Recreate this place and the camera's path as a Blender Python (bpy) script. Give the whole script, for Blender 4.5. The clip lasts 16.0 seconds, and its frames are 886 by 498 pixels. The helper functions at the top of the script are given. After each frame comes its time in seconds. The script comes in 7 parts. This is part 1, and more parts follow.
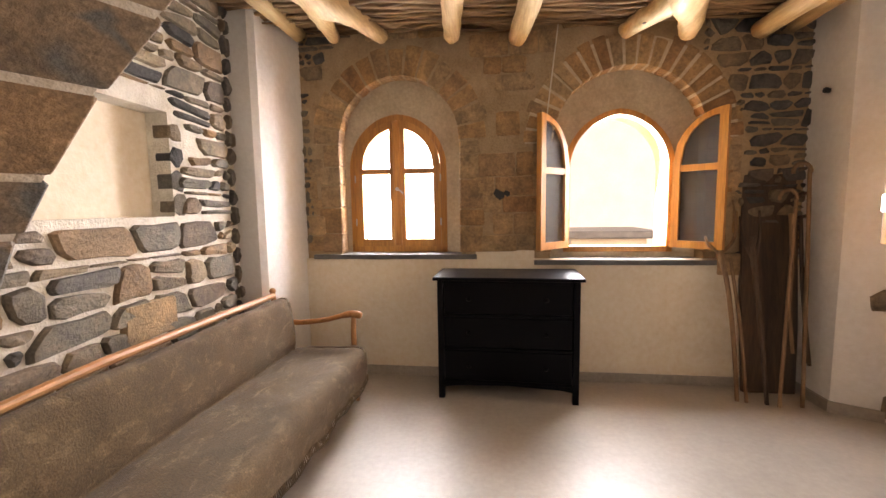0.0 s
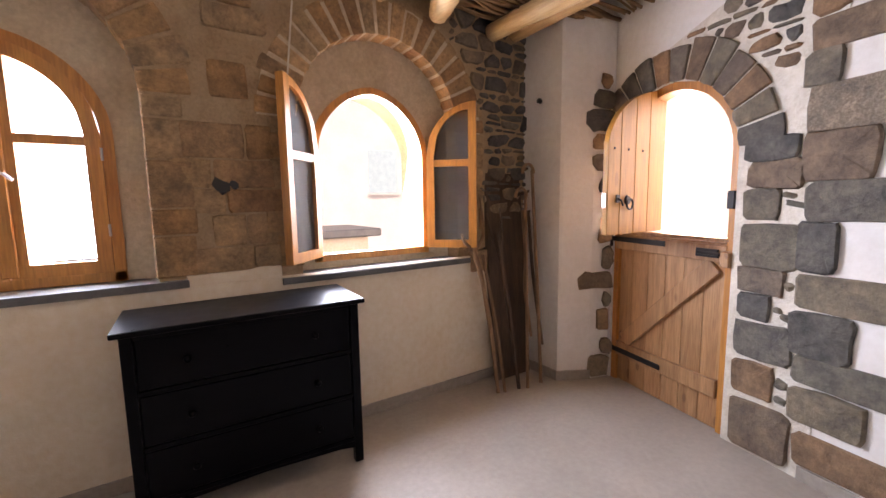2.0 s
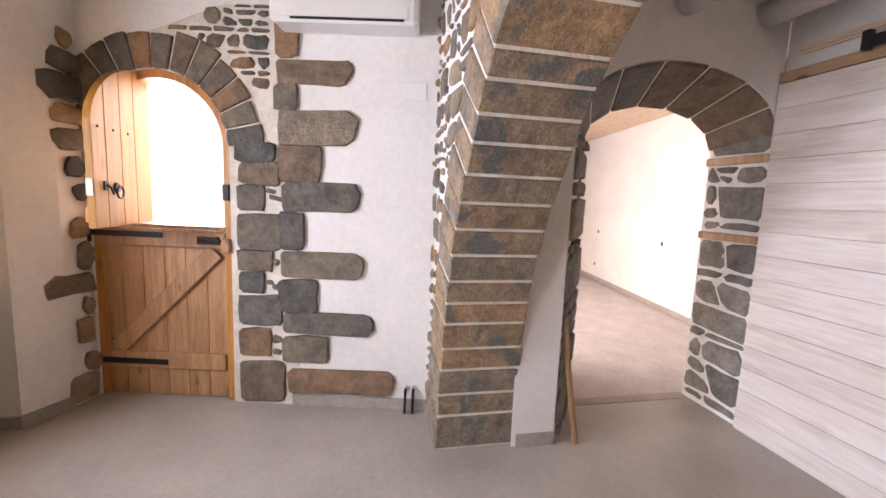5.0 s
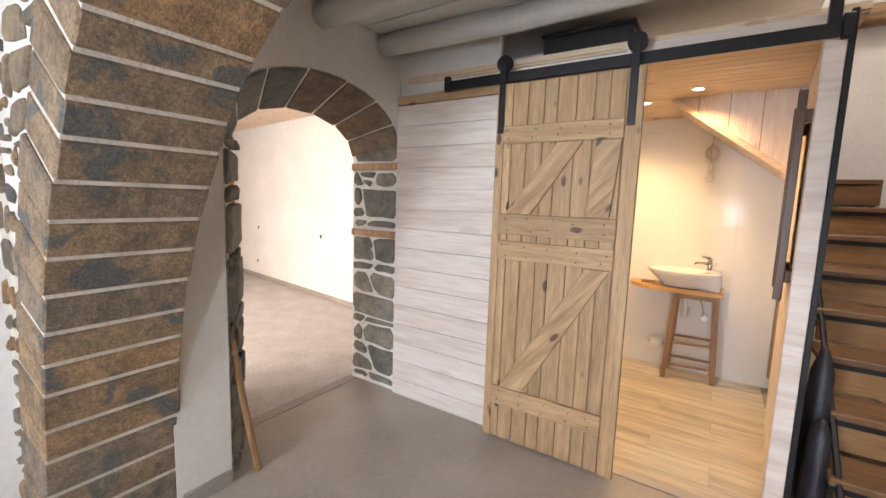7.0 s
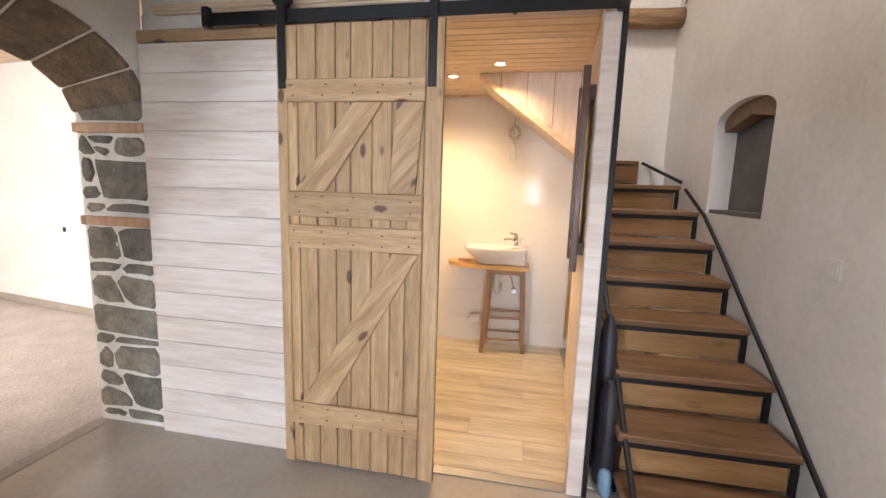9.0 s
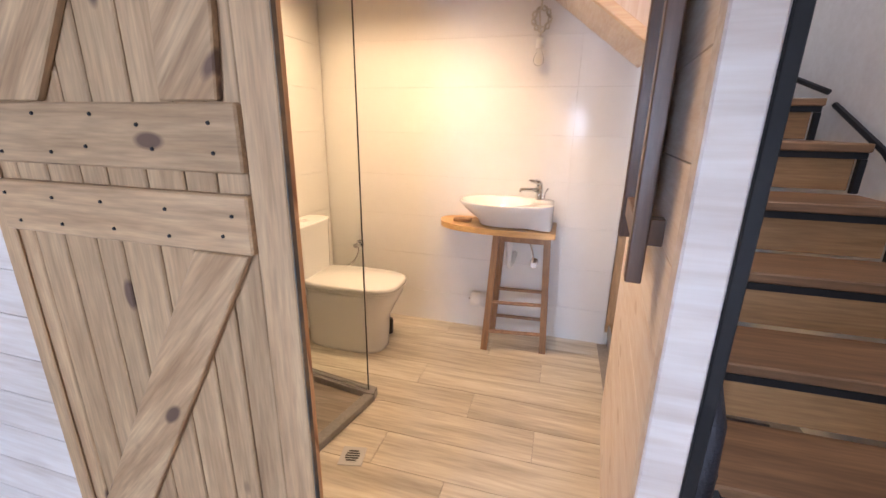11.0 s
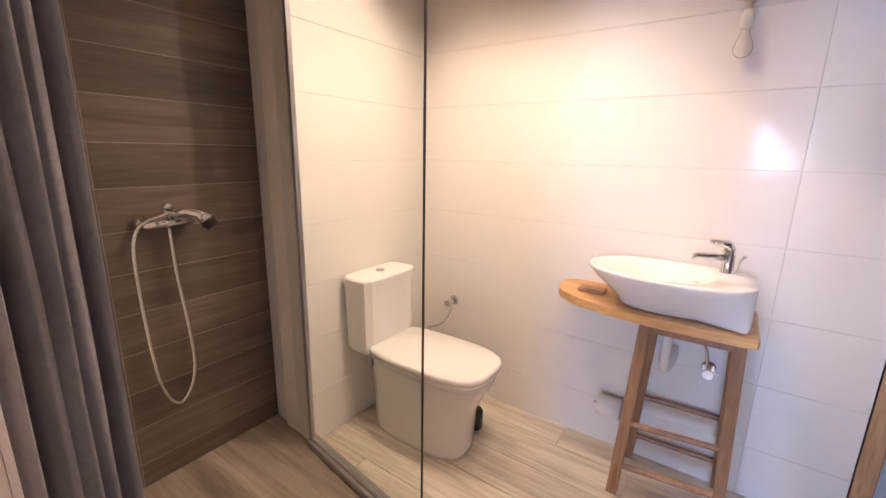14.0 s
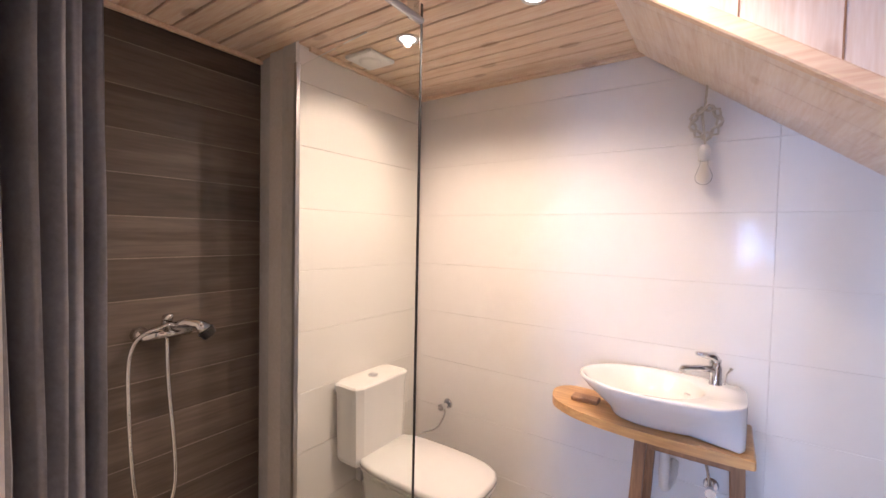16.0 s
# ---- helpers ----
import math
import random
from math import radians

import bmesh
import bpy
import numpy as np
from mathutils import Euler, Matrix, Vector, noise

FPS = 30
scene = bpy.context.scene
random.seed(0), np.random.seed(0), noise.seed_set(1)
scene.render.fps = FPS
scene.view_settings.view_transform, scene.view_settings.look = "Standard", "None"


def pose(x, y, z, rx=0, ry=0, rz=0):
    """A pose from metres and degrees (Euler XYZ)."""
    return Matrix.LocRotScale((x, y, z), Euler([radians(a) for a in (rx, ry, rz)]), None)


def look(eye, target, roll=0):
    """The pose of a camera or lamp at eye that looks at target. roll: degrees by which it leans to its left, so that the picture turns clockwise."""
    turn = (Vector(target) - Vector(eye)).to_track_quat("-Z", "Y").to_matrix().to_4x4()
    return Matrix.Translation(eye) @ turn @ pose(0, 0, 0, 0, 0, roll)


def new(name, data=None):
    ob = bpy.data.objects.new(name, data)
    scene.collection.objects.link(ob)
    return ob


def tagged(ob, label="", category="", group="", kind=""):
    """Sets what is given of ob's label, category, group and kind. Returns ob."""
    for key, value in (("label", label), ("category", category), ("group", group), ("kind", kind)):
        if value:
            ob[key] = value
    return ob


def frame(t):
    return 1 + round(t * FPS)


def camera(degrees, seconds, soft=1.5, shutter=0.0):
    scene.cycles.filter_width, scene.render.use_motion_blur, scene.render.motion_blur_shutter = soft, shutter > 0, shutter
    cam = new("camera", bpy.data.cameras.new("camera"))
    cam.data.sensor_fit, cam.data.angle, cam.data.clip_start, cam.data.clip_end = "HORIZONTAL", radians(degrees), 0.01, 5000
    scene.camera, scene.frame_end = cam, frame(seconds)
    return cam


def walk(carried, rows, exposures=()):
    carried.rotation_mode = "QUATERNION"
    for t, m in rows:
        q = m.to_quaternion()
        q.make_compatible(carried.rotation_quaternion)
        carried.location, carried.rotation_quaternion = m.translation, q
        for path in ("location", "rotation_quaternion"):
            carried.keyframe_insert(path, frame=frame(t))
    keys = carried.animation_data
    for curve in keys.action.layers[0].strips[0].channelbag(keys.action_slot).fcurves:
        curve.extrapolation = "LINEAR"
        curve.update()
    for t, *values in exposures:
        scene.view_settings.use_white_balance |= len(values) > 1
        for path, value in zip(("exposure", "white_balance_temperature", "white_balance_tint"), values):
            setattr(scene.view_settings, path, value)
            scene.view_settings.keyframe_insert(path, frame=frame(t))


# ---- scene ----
import functools

cam = camera(94.0, 16.0)
PATH = [
    (0, (0.586, 0.649, 1.398), (0.326, 2.622, 1.198), -0.9),
    (0.5, (0.459, 0.871, 1.426), (0.498, 2.86, 1.224), -1.1),
    (1, (0.379, 1.103, 1.423), (0.743, 3.058, 1.213), -1.1),
    (1.5, (0.363, 1.311, 1.409), (1.072, 3.167, 1.182), -1.0),
    (2, (0.369, 1.508, 1.403), (1.459, 3.168, 1.168), -0.9),
    (2.3, (0.339, 1.578, 1.392), (1.642, 3.074, 1.141), -0.2),
    (2.5, (0.367, 1.612, 1.397), (1.798, 2.986, 1.14), -0.6),
    (3, (0.279, 1.705, 1.438), (1.985, 2.711, 1.16), -0.1),
    (3.2, (0.216, 1.752, 1.452), (2.018, 2.575, 1.174), 0.4),
    (5.3, (0.118, 1.745, 1.400), (2.017, 1.165, 1.156), 2.2),
    (5.5, (0.110, 1.707, 1.409), (1.968, 1.007, 1.166), 2.1),
    (6, (0.160, 1.651, 1.421), (1.833, 0.579, 1.183), 2.1),
    (6.5, (0.211, 1.620, 1.462), (1.626, 0.226, 1.229), 2.0),
    (7, (0.238, 1.685, 1.492), (1.328, 0.025, 1.254), 1.9),
    (7.5, (0.263, 1.760, 1.495), (1.036, -0.069, 1.247), 1.8),
    (8, (0.260, 1.732, 1.467), (0.812, -0.175, 1.217), 1.8),
    (8.5, (0.240, 1.519, 1.453), (0.660, -0.418, 1.187), 1.8),
    (9, (0.231, 1.250, 1.451), (0.588, -0.697, 1.163), 1.8),
    (9.2, (0.233, 1.147, 1.453), (0.579, -0.799, 1.151), 1.8),
    (11.3, (0.122, -0.110, 1.353), (0.684, -1.928, 0.744), 1.2),
    (11.5, (0.138, -0.198, 1.297), (0.732, -2.004, 0.672), 1.5),
    (12, (0.155, -0.371, 1.225), (0.879, -2.109, 0.551), 1.5),
    (12.5, (0.195, -0.465, 1.223), (1.030, -2.146, 0.530), 1.5),
    (13, (0.222, -0.542, 1.244), (1.151, -2.184, 0.582), 1.4),
    (13.5, (0.252, -0.617, 1.296), (1.267, -2.241, 0.718), 1.3),
    (14, (0.272, -0.699, 1.376), (1.382, -2.298, 0.920), 1.1),
    (14.5, (0.286, -0.749, 1.443), (1.461, -2.338, 1.134), 1.2),
    (15, (0.280, -0.767, 1.498), (1.491, -2.349, 1.320), 1.3),
    (15.5, (0.262, -0.746, 1.530), (1.462, -2.342, 1.434), 1.3),
    (16, (0.231, -0.666, 1.502), (1.364, -2.312, 1.432), 1.2),
]
EXPOSURES = [(0.0, 0.25, 9000, 28), (1.5, 0.08, 8200, 32), (2.2, 0.1, 7400, 32), (3.2, 0.15, 7600, 36), (5.5, 0.08, 7700, 28), (6.5, 0.0, 7800, 22), (9.2, 0.12, 7500, 20), (11.3, 0.0, 6000, 25), (12.0, 0.0, 5550, 27), (13.0, -0.02, 5450, 28), (15.0, -0.02, 5350, 28), (16.0, -0.1, 5150, 27)]
walk(cam, [(t, look(eye, target, roll)) for t, eye, target, roll in PATH], EXPOSURES)

# ---- world and light ----
world = bpy.data.worlds.new("sky")
scene.world = world
world.use_nodes = True
wn = world.node_tree
sky = wn.nodes.new("ShaderNodeTexSky")
sky.sky_type, sky.sun_disc = "NISHITA", False
sky.sun_elevation, sky.sun_rotation = radians(50), radians(210)
wn.links.new(sky.outputs["Color"], wn.nodes["Background"].inputs["Color"])
wn.nodes["Background"].inputs["Strength"].default_value = 0.15
sun = new("sun", bpy.data.lights.new("sun", "SUN"))
sun.data.energy, sun.data.angle, sun.data.color = 3.5, radians(0.5), (1.0, 0.95, 0.87)
sun.matrix_world = look((0, 0, 0), (0.5, 0.866, -1.19))


def area(name, place, target, w, h, watts, colour):
    """An added area lamp standing in for daylight, at or beyond an opening."""
    lamp = new(name, bpy.data.lights.new(name, "AREA"))
    lamp.data.shape, lamp.data.size, lamp.data.size_y = "RECTANGLE", w, h
    lamp.data.energy, lamp.data.color = watts, colour
    lamp.matrix_world = look(place, target)
    return lamp


DAY = (0.62, 0.80, 1.0)
WARM = (1.0, 0.74, 0.46)
area("daylight_window_1", (-0.25, 4.5, 1.65), (-0.1, 2.0, 0.95), 0.85, 1.15, 250, DAY)
area("daylight_window_2", (1.55, 4.5, 1.65), (1.2, 2.0, 0.8), 0.85, 1.15, 210, DAY)
# added lamp panel out in the lane, brightens the west and stair walls
area("daylight_door", (5.3, 3.9, 2.1), (1.0, 1.7, 0.9), 3.2, 2.2, 740, (1.0, 0.95, 0.88))
# lamp in the next room's unseen, assumed window
area("daylight_far_room", (5.6, 2.08, 1.6), (5.0, -1.0, 0.9), 2.2, 1.5, 80, (0.58, 0.78, 1.0))
# lamp added in an unseen ceiling gap, lights the stairwell from above
area("daylight_stairwell", (-0.62, -0.9, 4.84), (-0.8, -0.6, 0.5), 0.9, 1.05, 68, (0.95, 0.97, 1.0))


# ---- materials ----
def shader(name):
    m = bpy.data.materials.new(name)
    m.use_nodes = True
    return m, m.node_tree, m.node_tree.nodes["Principled BSDF"]


def ramp(nt, fac, stops):
    r = nt.nodes.new("ShaderNodeValToRGB")
    r.color_ramp.elements[0].position, r.color_ramp.elements[0].color = stops[0][0], (*stops[0][1], 1)
    r.color_ramp.elements[1].position, r.color_ramp.elements[1].color = stops[-1][0], (*stops[-1][1], 1)
    for pos, col in stops[1:-1]:
        r.color_ramp.elements.new(pos).color = (*col, 1)
    nt.links.new(fac, r.inputs["Fac"])
    return r.outputs["Color"]


def mix(nt, kind, fac, a, b):
    n = nt.nodes.new("ShaderNodeMix")
    n.data_type, n.blend_type = "RGBA", kind
    for sock, v in ((n.inputs["Factor"], fac), (n.inputs["A"], a), (n.inputs["B"], b)):
        if isinstance(v, (int, float)):
            sock.default_value = v
        elif isinstance(v, tuple):
            sock.default_value = (*v, 1)
        else:
            nt.links.new(v, sock)
    return n.outputs["Result"]


def noise_of(nt, scale, detail=4.0, stretch=(1, 1, 1), rough=0.6, distort=0.0, local=False):
    """Noise at real-world size; with local, it follows the piece."""
    if local:
        src = nt.nodes.new("ShaderNodeTexCoord").outputs["Object"]
    else:
        src = nt.nodes.new("ShaderNodeNewGeometry").outputs["Position"]
    mp = nt.nodes.new("ShaderNodeMapping")
    mp.inputs["Scale"].default_value = stretch
    nt.links.new(src, mp.inputs["Vector"])
    n = nt.nodes.new("ShaderNodeTexNoise")
    n.inputs["Scale"].default_value, n.inputs["Detail"].default_value = scale, detail
    n.inputs["Roughness"].default_value, n.inputs["Distortion"].default_value = rough, distort
    nt.links.new(mp.outputs["Vector"], n.inputs["Vector"])
    return n.outputs["Fac"]


def bump(nt, bsdf, height, strength, distance):
    b = nt.nodes.new("ShaderNodeBump")
    b.inputs["Strength"].default_value, b.inputs["Distance"].default_value = strength, distance
    nt.links.new(height, b.inputs["Height"])
    nt.links.new(b.outputs["Normal"], bsdf.inputs["Normal"])


def surface(name, dark, light, scale=3.0, fine=60.0, rough=0.8, relief=0.3, depth=0.004, metal=0.0, stretch=(1, 1, 1), spread=(0.3, 0.7), grain=0.25):
    """A plain mottled surface: broad stains and fine grain."""
    m, nt, b = shader(name)
    broad = noise_of(nt, scale, 5, stretch)
    small = noise_of(nt, fine, 3, stretch)
    col = ramp(nt, broad, [(spread[0], dark), (spread[1], light)])
    col = mix(nt, "OVERLAY", grain, col, ramp(nt, small, [(0.25, (0.2, 0.2, 0.2)), (0.75, (0.8, 0.8, 0.8))]))
    nt.links.new(col, b.inputs["Base Color"])
    b.inputs["Roughness"].default_value, b.inputs["Metallic"].default_value = rough, metal
    bump(nt, b, small, relief, depth)
    return m


def stone_mat(name, tones, fine=45.0, speck=None, rough=0.85):
    """Stone whose tone differs from piece to piece."""
    m, nt, b = shader(name)
    info = nt.nodes.new("ShaderNodeObjectInfo").outputs["Random"]
    step = 1.0 / (len(tones) - 1)
    base = ramp(nt, info, [(i * step, t) for i, t in enumerate(tones)])
    broad = noise_of(nt, 9.0, 5, rough=0.65)
    small = noise_of(nt, fine, 6, rough=0.7)
    col = mix(nt, "OVERLAY", 0.75, base, ramp(nt, broad, [(0.32, (0.25, 0.25, 0.26)), (0.68, (0.76, 0.70, 0.62))]))
    col = mix(nt, "OVERLAY", 0.5, col, ramp(nt, small, [(0.3, (0.22, 0.22, 0.22)), (0.72, (0.78, 0.78, 0.78))]))
    if speck:
        patch = noise_of(nt, 5.5, 3, rough=0.5, distort=0.6)
        col = mix(nt, "MIX", ramp(nt, patch, [(0.56, (0, 0, 0)), (0.62, (0.9, 0.9, 0.9))]), col, speck)
        flake = noise_of(nt, 95.0, 2)
        col = mix(nt, "OVERLAY", 0.3, col, ramp(nt, flake, [(0.38, (0.2, 0.2, 0.2)), (0.64, (0.85, 0.85, 0.85))]))
    nt.links.new(col, b.inputs["Base Color"])
    b.inputs["Roughness"].default_value = rough
    bump(nt, b, small, 0.9, 0.016)
    return m


def wood_mat(name, dark, light, axis="z", scale=1.0, rough=0.6, knots=0.5, vary=0.25, tint=(0.12, 0.06, 0.03), contrast=0.75, turn=0.0):
    """Boards with grain along an axis, knots, and a tone of their own."""
    m, nt, b = shader(name)
    along = {"x": (0.08, 1, 1), "y": (1, 0.08, 1), "z": (1, 1, 0.08)}[axis]
    info = nt.nodes.new("ShaderNodeObjectInfo").outputs["Random"]
    geo = nt.nodes.new("ShaderNodeNewGeometry").outputs["Position"]
    shift = nt.nodes.new("ShaderNodeVectorMath")
    shift.operation = "MULTIPLY_ADD"
    shift.inputs[1].default_value = (1, 1, 1)
    comb = nt.nodes.new("ShaderNodeCombineXYZ")
    mul = nt.nodes.new("ShaderNodeMath")
    mul.operation, mul.inputs[1].default_value = "MULTIPLY", 7.0
    nt.links.new(info, mul.inputs[0])
    for k in range(3):
        nt.links.new(mul.outputs[0], comb.inputs[k])
    nt.links.new(geo, shift.inputs[0])
    nt.links.new(comb.outputs[0], shift.inputs[2])
    if turn:
        spin = nt.nodes.new("ShaderNodeVectorRotate")
        spin.rotation_type = "Y_AXIS"
        spin.inputs["Angle"].default_value = radians(turn)
        nt.links.new(shift.outputs[0], spin.inputs["Vector"])
        shift = spin

    def tex(sc, detail, stretch, distort):
        mp = nt.nodes.new("ShaderNodeMapping")
        mp.inputs["Scale"].default_value = stretch
        nt.links.new(shift.outputs[0], mp.inputs["Vector"])
        n = nt.nodes.new("ShaderNodeTexNoise")
        n.inputs["Scale"].default_value, n.inputs["Detail"].default_value, n.inputs["Distortion"].default_value = sc * scale, detail, distort
        nt.links.new(mp.outputs["Vector"], n.inputs["Vector"])
        return n.outputs["Fac"]

    rings = tex(24.0, 4, along, 0.5)
    fibre = tex(140.0, 3, along, 0.0)
    col = ramp(nt, rings, [(0.5 - contrast * 0.27, dark), (0.5 + contrast * 0.27, light)])
    col = mix(nt, "OVERLAY", 0.35, col, ramp(nt, fibre, [(0.3, (0.25, 0.25, 0.25)), (0.7, (0.75, 0.75, 0.75))]))
    col = mix(nt, "OVERLAY", vary * 2, col, ramp(nt, info, [(0.0, (0.36, 0.35, 0.34)), (1.0, (0.64, 0.63, 0.62))]))
    if knots:
        soft = {"x": (0.45, 1, 1), "y": (1, 0.45, 1), "z": (1, 1, 0.45)}[axis]
        mp = nt.nodes.new("ShaderNodeMapping")
        mp.inputs["Scale"].default_value = soft
        nt.links.new(shift.outputs[0], mp.inputs["Vector"])
        v = nt.nodes.new("ShaderNodeTexVoronoi")
        v.inputs["Scale"].default_value = 9.0 * scale
        nt.links.new(mp.outputs["Vector"], v.inputs["Vector"])
        col = mix(nt, "MIX", ramp(nt, v.outputs["Distance"], [(0.11, (knots, knots, knots)), (0.17, (0, 0, 0))]), col, tint)
    nt.links.new(col, b.inputs["Base Color"])
    b.inputs["Roughness"].default_value = rough
    bump(nt, b, rings, 0.25, 0.003)
    return m


def figured_mat():
    """Flat-sawn pine: long flame-shaped growth lines, dark on orange."""
    m, nt, b = shader("figured_jamb_pine")
    broad = noise_of(nt, 5.5, 2, (1, 1, 0.1), 0.4, 0.3)
    fibre = noise_of(nt, 160.0, 3, (1, 1, 0.04))
    times = nt.nodes.new("ShaderNodeMath")
    times.operation, times.inputs[1].default_value = "MULTIPLY", 11.0
    nt.links.new(broad, times.inputs[0])
    saw = nt.nodes.new("ShaderNodeMath")
    saw.operation = "FRACT"
    nt.links.new(times.outputs[0], saw.inputs[0])
    col = ramp(nt, saw.outputs[0], [(0.0, (0.66, 0.42, 0.24)), (0.6, (0.60, 0.36, 0.195)), (0.9, (0.34, 0.145, 0.07)), (1.0, (0.62, 0.38, 0.21))])
    col = mix(nt, "OVERLAY", 0.4, col, ramp(nt, fibre, [(0.3, (0.3, 0.3, 0.3)), (0.7, (0.7, 0.7, 0.7))]))
    nt.links.new(col, b.inputs["Base Color"])
    b.inputs["Roughness"].default_value = 0.5
    bump(nt, b, fibre, 0.2, 0.002)
    return m


def gloss(name, colour, rough=0.15, metal=0.0, relief=0.0):
    m, nt, b = shader(name)
    wear = noise_of(nt, 14.0, 4)
    col = mix(nt, "OVERLAY", 0.12, colour, ramp(nt, wear, [(0.3, (0.35, 0.35, 0.35)), (0.7, (0.65, 0.65, 0.65))]))
    nt.links.new(col, b.inputs["Base Color"])
    b.inputs["Metallic"].default_value = metal
    rr = nt.nodes.new("ShaderNodeMapRange")
    rr.inputs["To Min"].default_value, rr.inputs["To Max"].default_value = rough * 0.8, rough * 1.25
    nt.links.new(wear, rr.inputs["Value"])
    nt.links.new(rr.outputs["Result"], b.inputs["Roughness"])
    if relief:
        bump(nt, b, wear, relief, 0.004)
    return m


M = {}
M["plaster"] = surface("plaster", (0.70, 0.675, 0.64), (0.80, 0.78, 0.745), 1.6, 26, 0.9, 0.35, 0.006)
M["plaster_cream"] = surface("plaster_cream", (0.70, 0.60, 0.46), (0.78, 0.70, 0.57), 1.6, 26, 0.9, 0.35, 0.006)
M["reveal"] = surface("reveal_plaster", (0.41, 0.32, 0.22), (0.56, 0.46, 0.33), 4, 40, 0.92, 0.5, 0.006)
M["mortar"] = surface("pale_mortar", (0.55, 0.50, 0.42), (0.78, 0.74, 0.66), 8, 70, 0.95, 0.8, 0.01)
M["lime"] = surface("smeared_lime_mortar", (0.70, 0.68, 0.63), (0.86, 0.85, 0.81), 9, 60, 0.95, 0.8, 0.012)
M["mortar_tan"] = surface("tan_mortar", (0.31, 0.21, 0.12), (0.42, 0.31, 0.20), 7, 60, 0.95, 0.8, 0.01)
M["concrete"] = surface("polished_screed", (0.33, 0.29, 0.25), (0.44, 0.40, 0.35), 1.3, 30, 0.42, 0.06, 0.002, grain=0.14)
M["rough_floor"] = surface("rough_screed", (0.44, 0.41, 0.40), (0.57, 0.54, 0.53), 3.5, 45, 0.9, 0.6, 0.01)
M["skirting"] = surface("skirting_screed", (0.30, 0.27, 0.23), (0.38, 0.34, 0.30), 3, 30, 0.55, 0.1, 0.002)
M["tan"] = stone_mat("sandstone", [(0.30, 0.18, 0.09), (0.36, 0.23, 0.12), (0.41, 0.28, 0.16), (0.33, 0.24, 0.15), (0.29, 0.16, 0.08)])
M["grey"] = stone_mat("dark_basalt", [(0.055, 0.056, 0.06), (0.10, 0.10, 0.095), (0.15, 0.14, 0.12), (0.20, 0.15, 0.10), (0.08, 0.082, 0.086)])
M["rubble"] = stone_mat("grey_rubble", [(0.15, 0.14, 0.12), (0.22, 0.19, 0.15), (0.30, 0.24, 0.17), (0.18, 0.17, 0.15), (0.34, 0.21, 0.11), (0.12, 0.12, 0.12)])
M["vouss"] = stone_mat("rust_brown_voussoir", [(0.32, 0.205, 0.115), (0.25, 0.19, 0.135), (0.37, 0.23, 0.12), (0.23, 0.19, 0.15), (0.30, 0.215, 0.14)], 34, speck=(0.125, 0.13, 0.125))
M["passage_vouss"] = stone_mat("brown_grey_arch_stone", [(0.17, 0.125, 0.09), (0.22, 0.165, 0.115), (0.19, 0.155, 0.12), (0.25, 0.175, 0.11)], 45)
M["doorstone"] = stone_mat("dark_door_stone", [(0.075, 0.075, 0.075), (0.14, 0.13, 0.11), (0.20, 0.165, 0.12), (0.10, 0.10, 0.098), (0.25, 0.15, 0.085), (0.13, 0.125, 0.115)], 30)
M["jambstone"] = stone_mat("grey_green_jamb_stone", [(0.13, 0.13, 0.12), (0.20, 0.195, 0.175), (0.27, 0.25, 0.21), (0.16, 0.155, 0.14), (0.23, 0.215, 0.185)], 38)
M["arch_mortar"] = surface("arch_mortar", (0.46, 0.36, 0.25), (0.62, 0.51, 0.38), 7, 60, 0.95, 0.8, 0.01)
M["slate"] = surface("slate", (0.07, 0.07, 0.07), (0.13, 0.13, 0.13), 5, 70, 0.42, 0.25, 0.004)
M["white_paint"] = surface("white_paint", (0.60, 0.60, 0.59), (0.72, 0.72, 0.70), 2, 40, 0.6, 0.15, 0.003)
M["limed"] = wood_mat("limewashed_pine", (0.60, 0.51, 0.455), (0.81, 0.74, 0.685), "x", 0.42, 0.6, 0.22, 0.2, (0.36, 0.26, 0.19), 0.95)
M["limed_y"] = wood_mat("pale_pink_pine", (0.72, 0.61, 0.53), (0.82, 0.73, 0.65), "y", 0.8, 0.6, 0.35, 0.15, (0.40, 0.24, 0.15))
M["limed_v"] = wood_mat("pale_upright_pine", (0.68, 0.56, 0.48), (0.78, 0.68, 0.60), "z", 0.8, 0.6, 0.4, 0.15, (0.40, 0.24, 0.15))
M["pine"] = wood_mat("aged_pine", (0.31, 0.18, 0.088), (0.52, 0.345, 0.19), "z", 1.0, 0.6, 0.95, 0.22, (0.10, 0.05, 0.03), 1.0)
M["pine_x"] = wood_mat("aged_pine_rail", (0.30, 0.175, 0.085), (0.50, 0.33, 0.185), "x", 1.0, 0.6, 0.95, 0.22, (0.10, 0.05, 0.03), 1.0)
M["pine_brace"] = wood_mat("aged_pine_brace", (0.29, 0.165, 0.08), (0.51, 0.34, 0.19), "z", 1.0, 0.6, 0.95, 0.22, (0.10, 0.05, 0.03), turn=42)
M["worn_edge"] = surface("worn_painted_edge", (0.045, 0.06, 0.07), (0.27, 0.17, 0.09), 9, 60, 0.7, 0.5, 0.004)
M["honey"] = wood_mat("honey_pine", (0.40, 0.16, 0.035), (0.58, 0.26, 0.06), "z", 0.8, 0.42, 0.4, 0.15, (0.16, 0.06, 0.02))
M["leaf_pine"] = wood_mat("orange_leaf_pine", (0.28, 0.125, 0.018), (0.40, 0.19, 0.03), "z", 0.8, 0.5, 0.4, 0.15, (0.16, 0.06, 0.02))
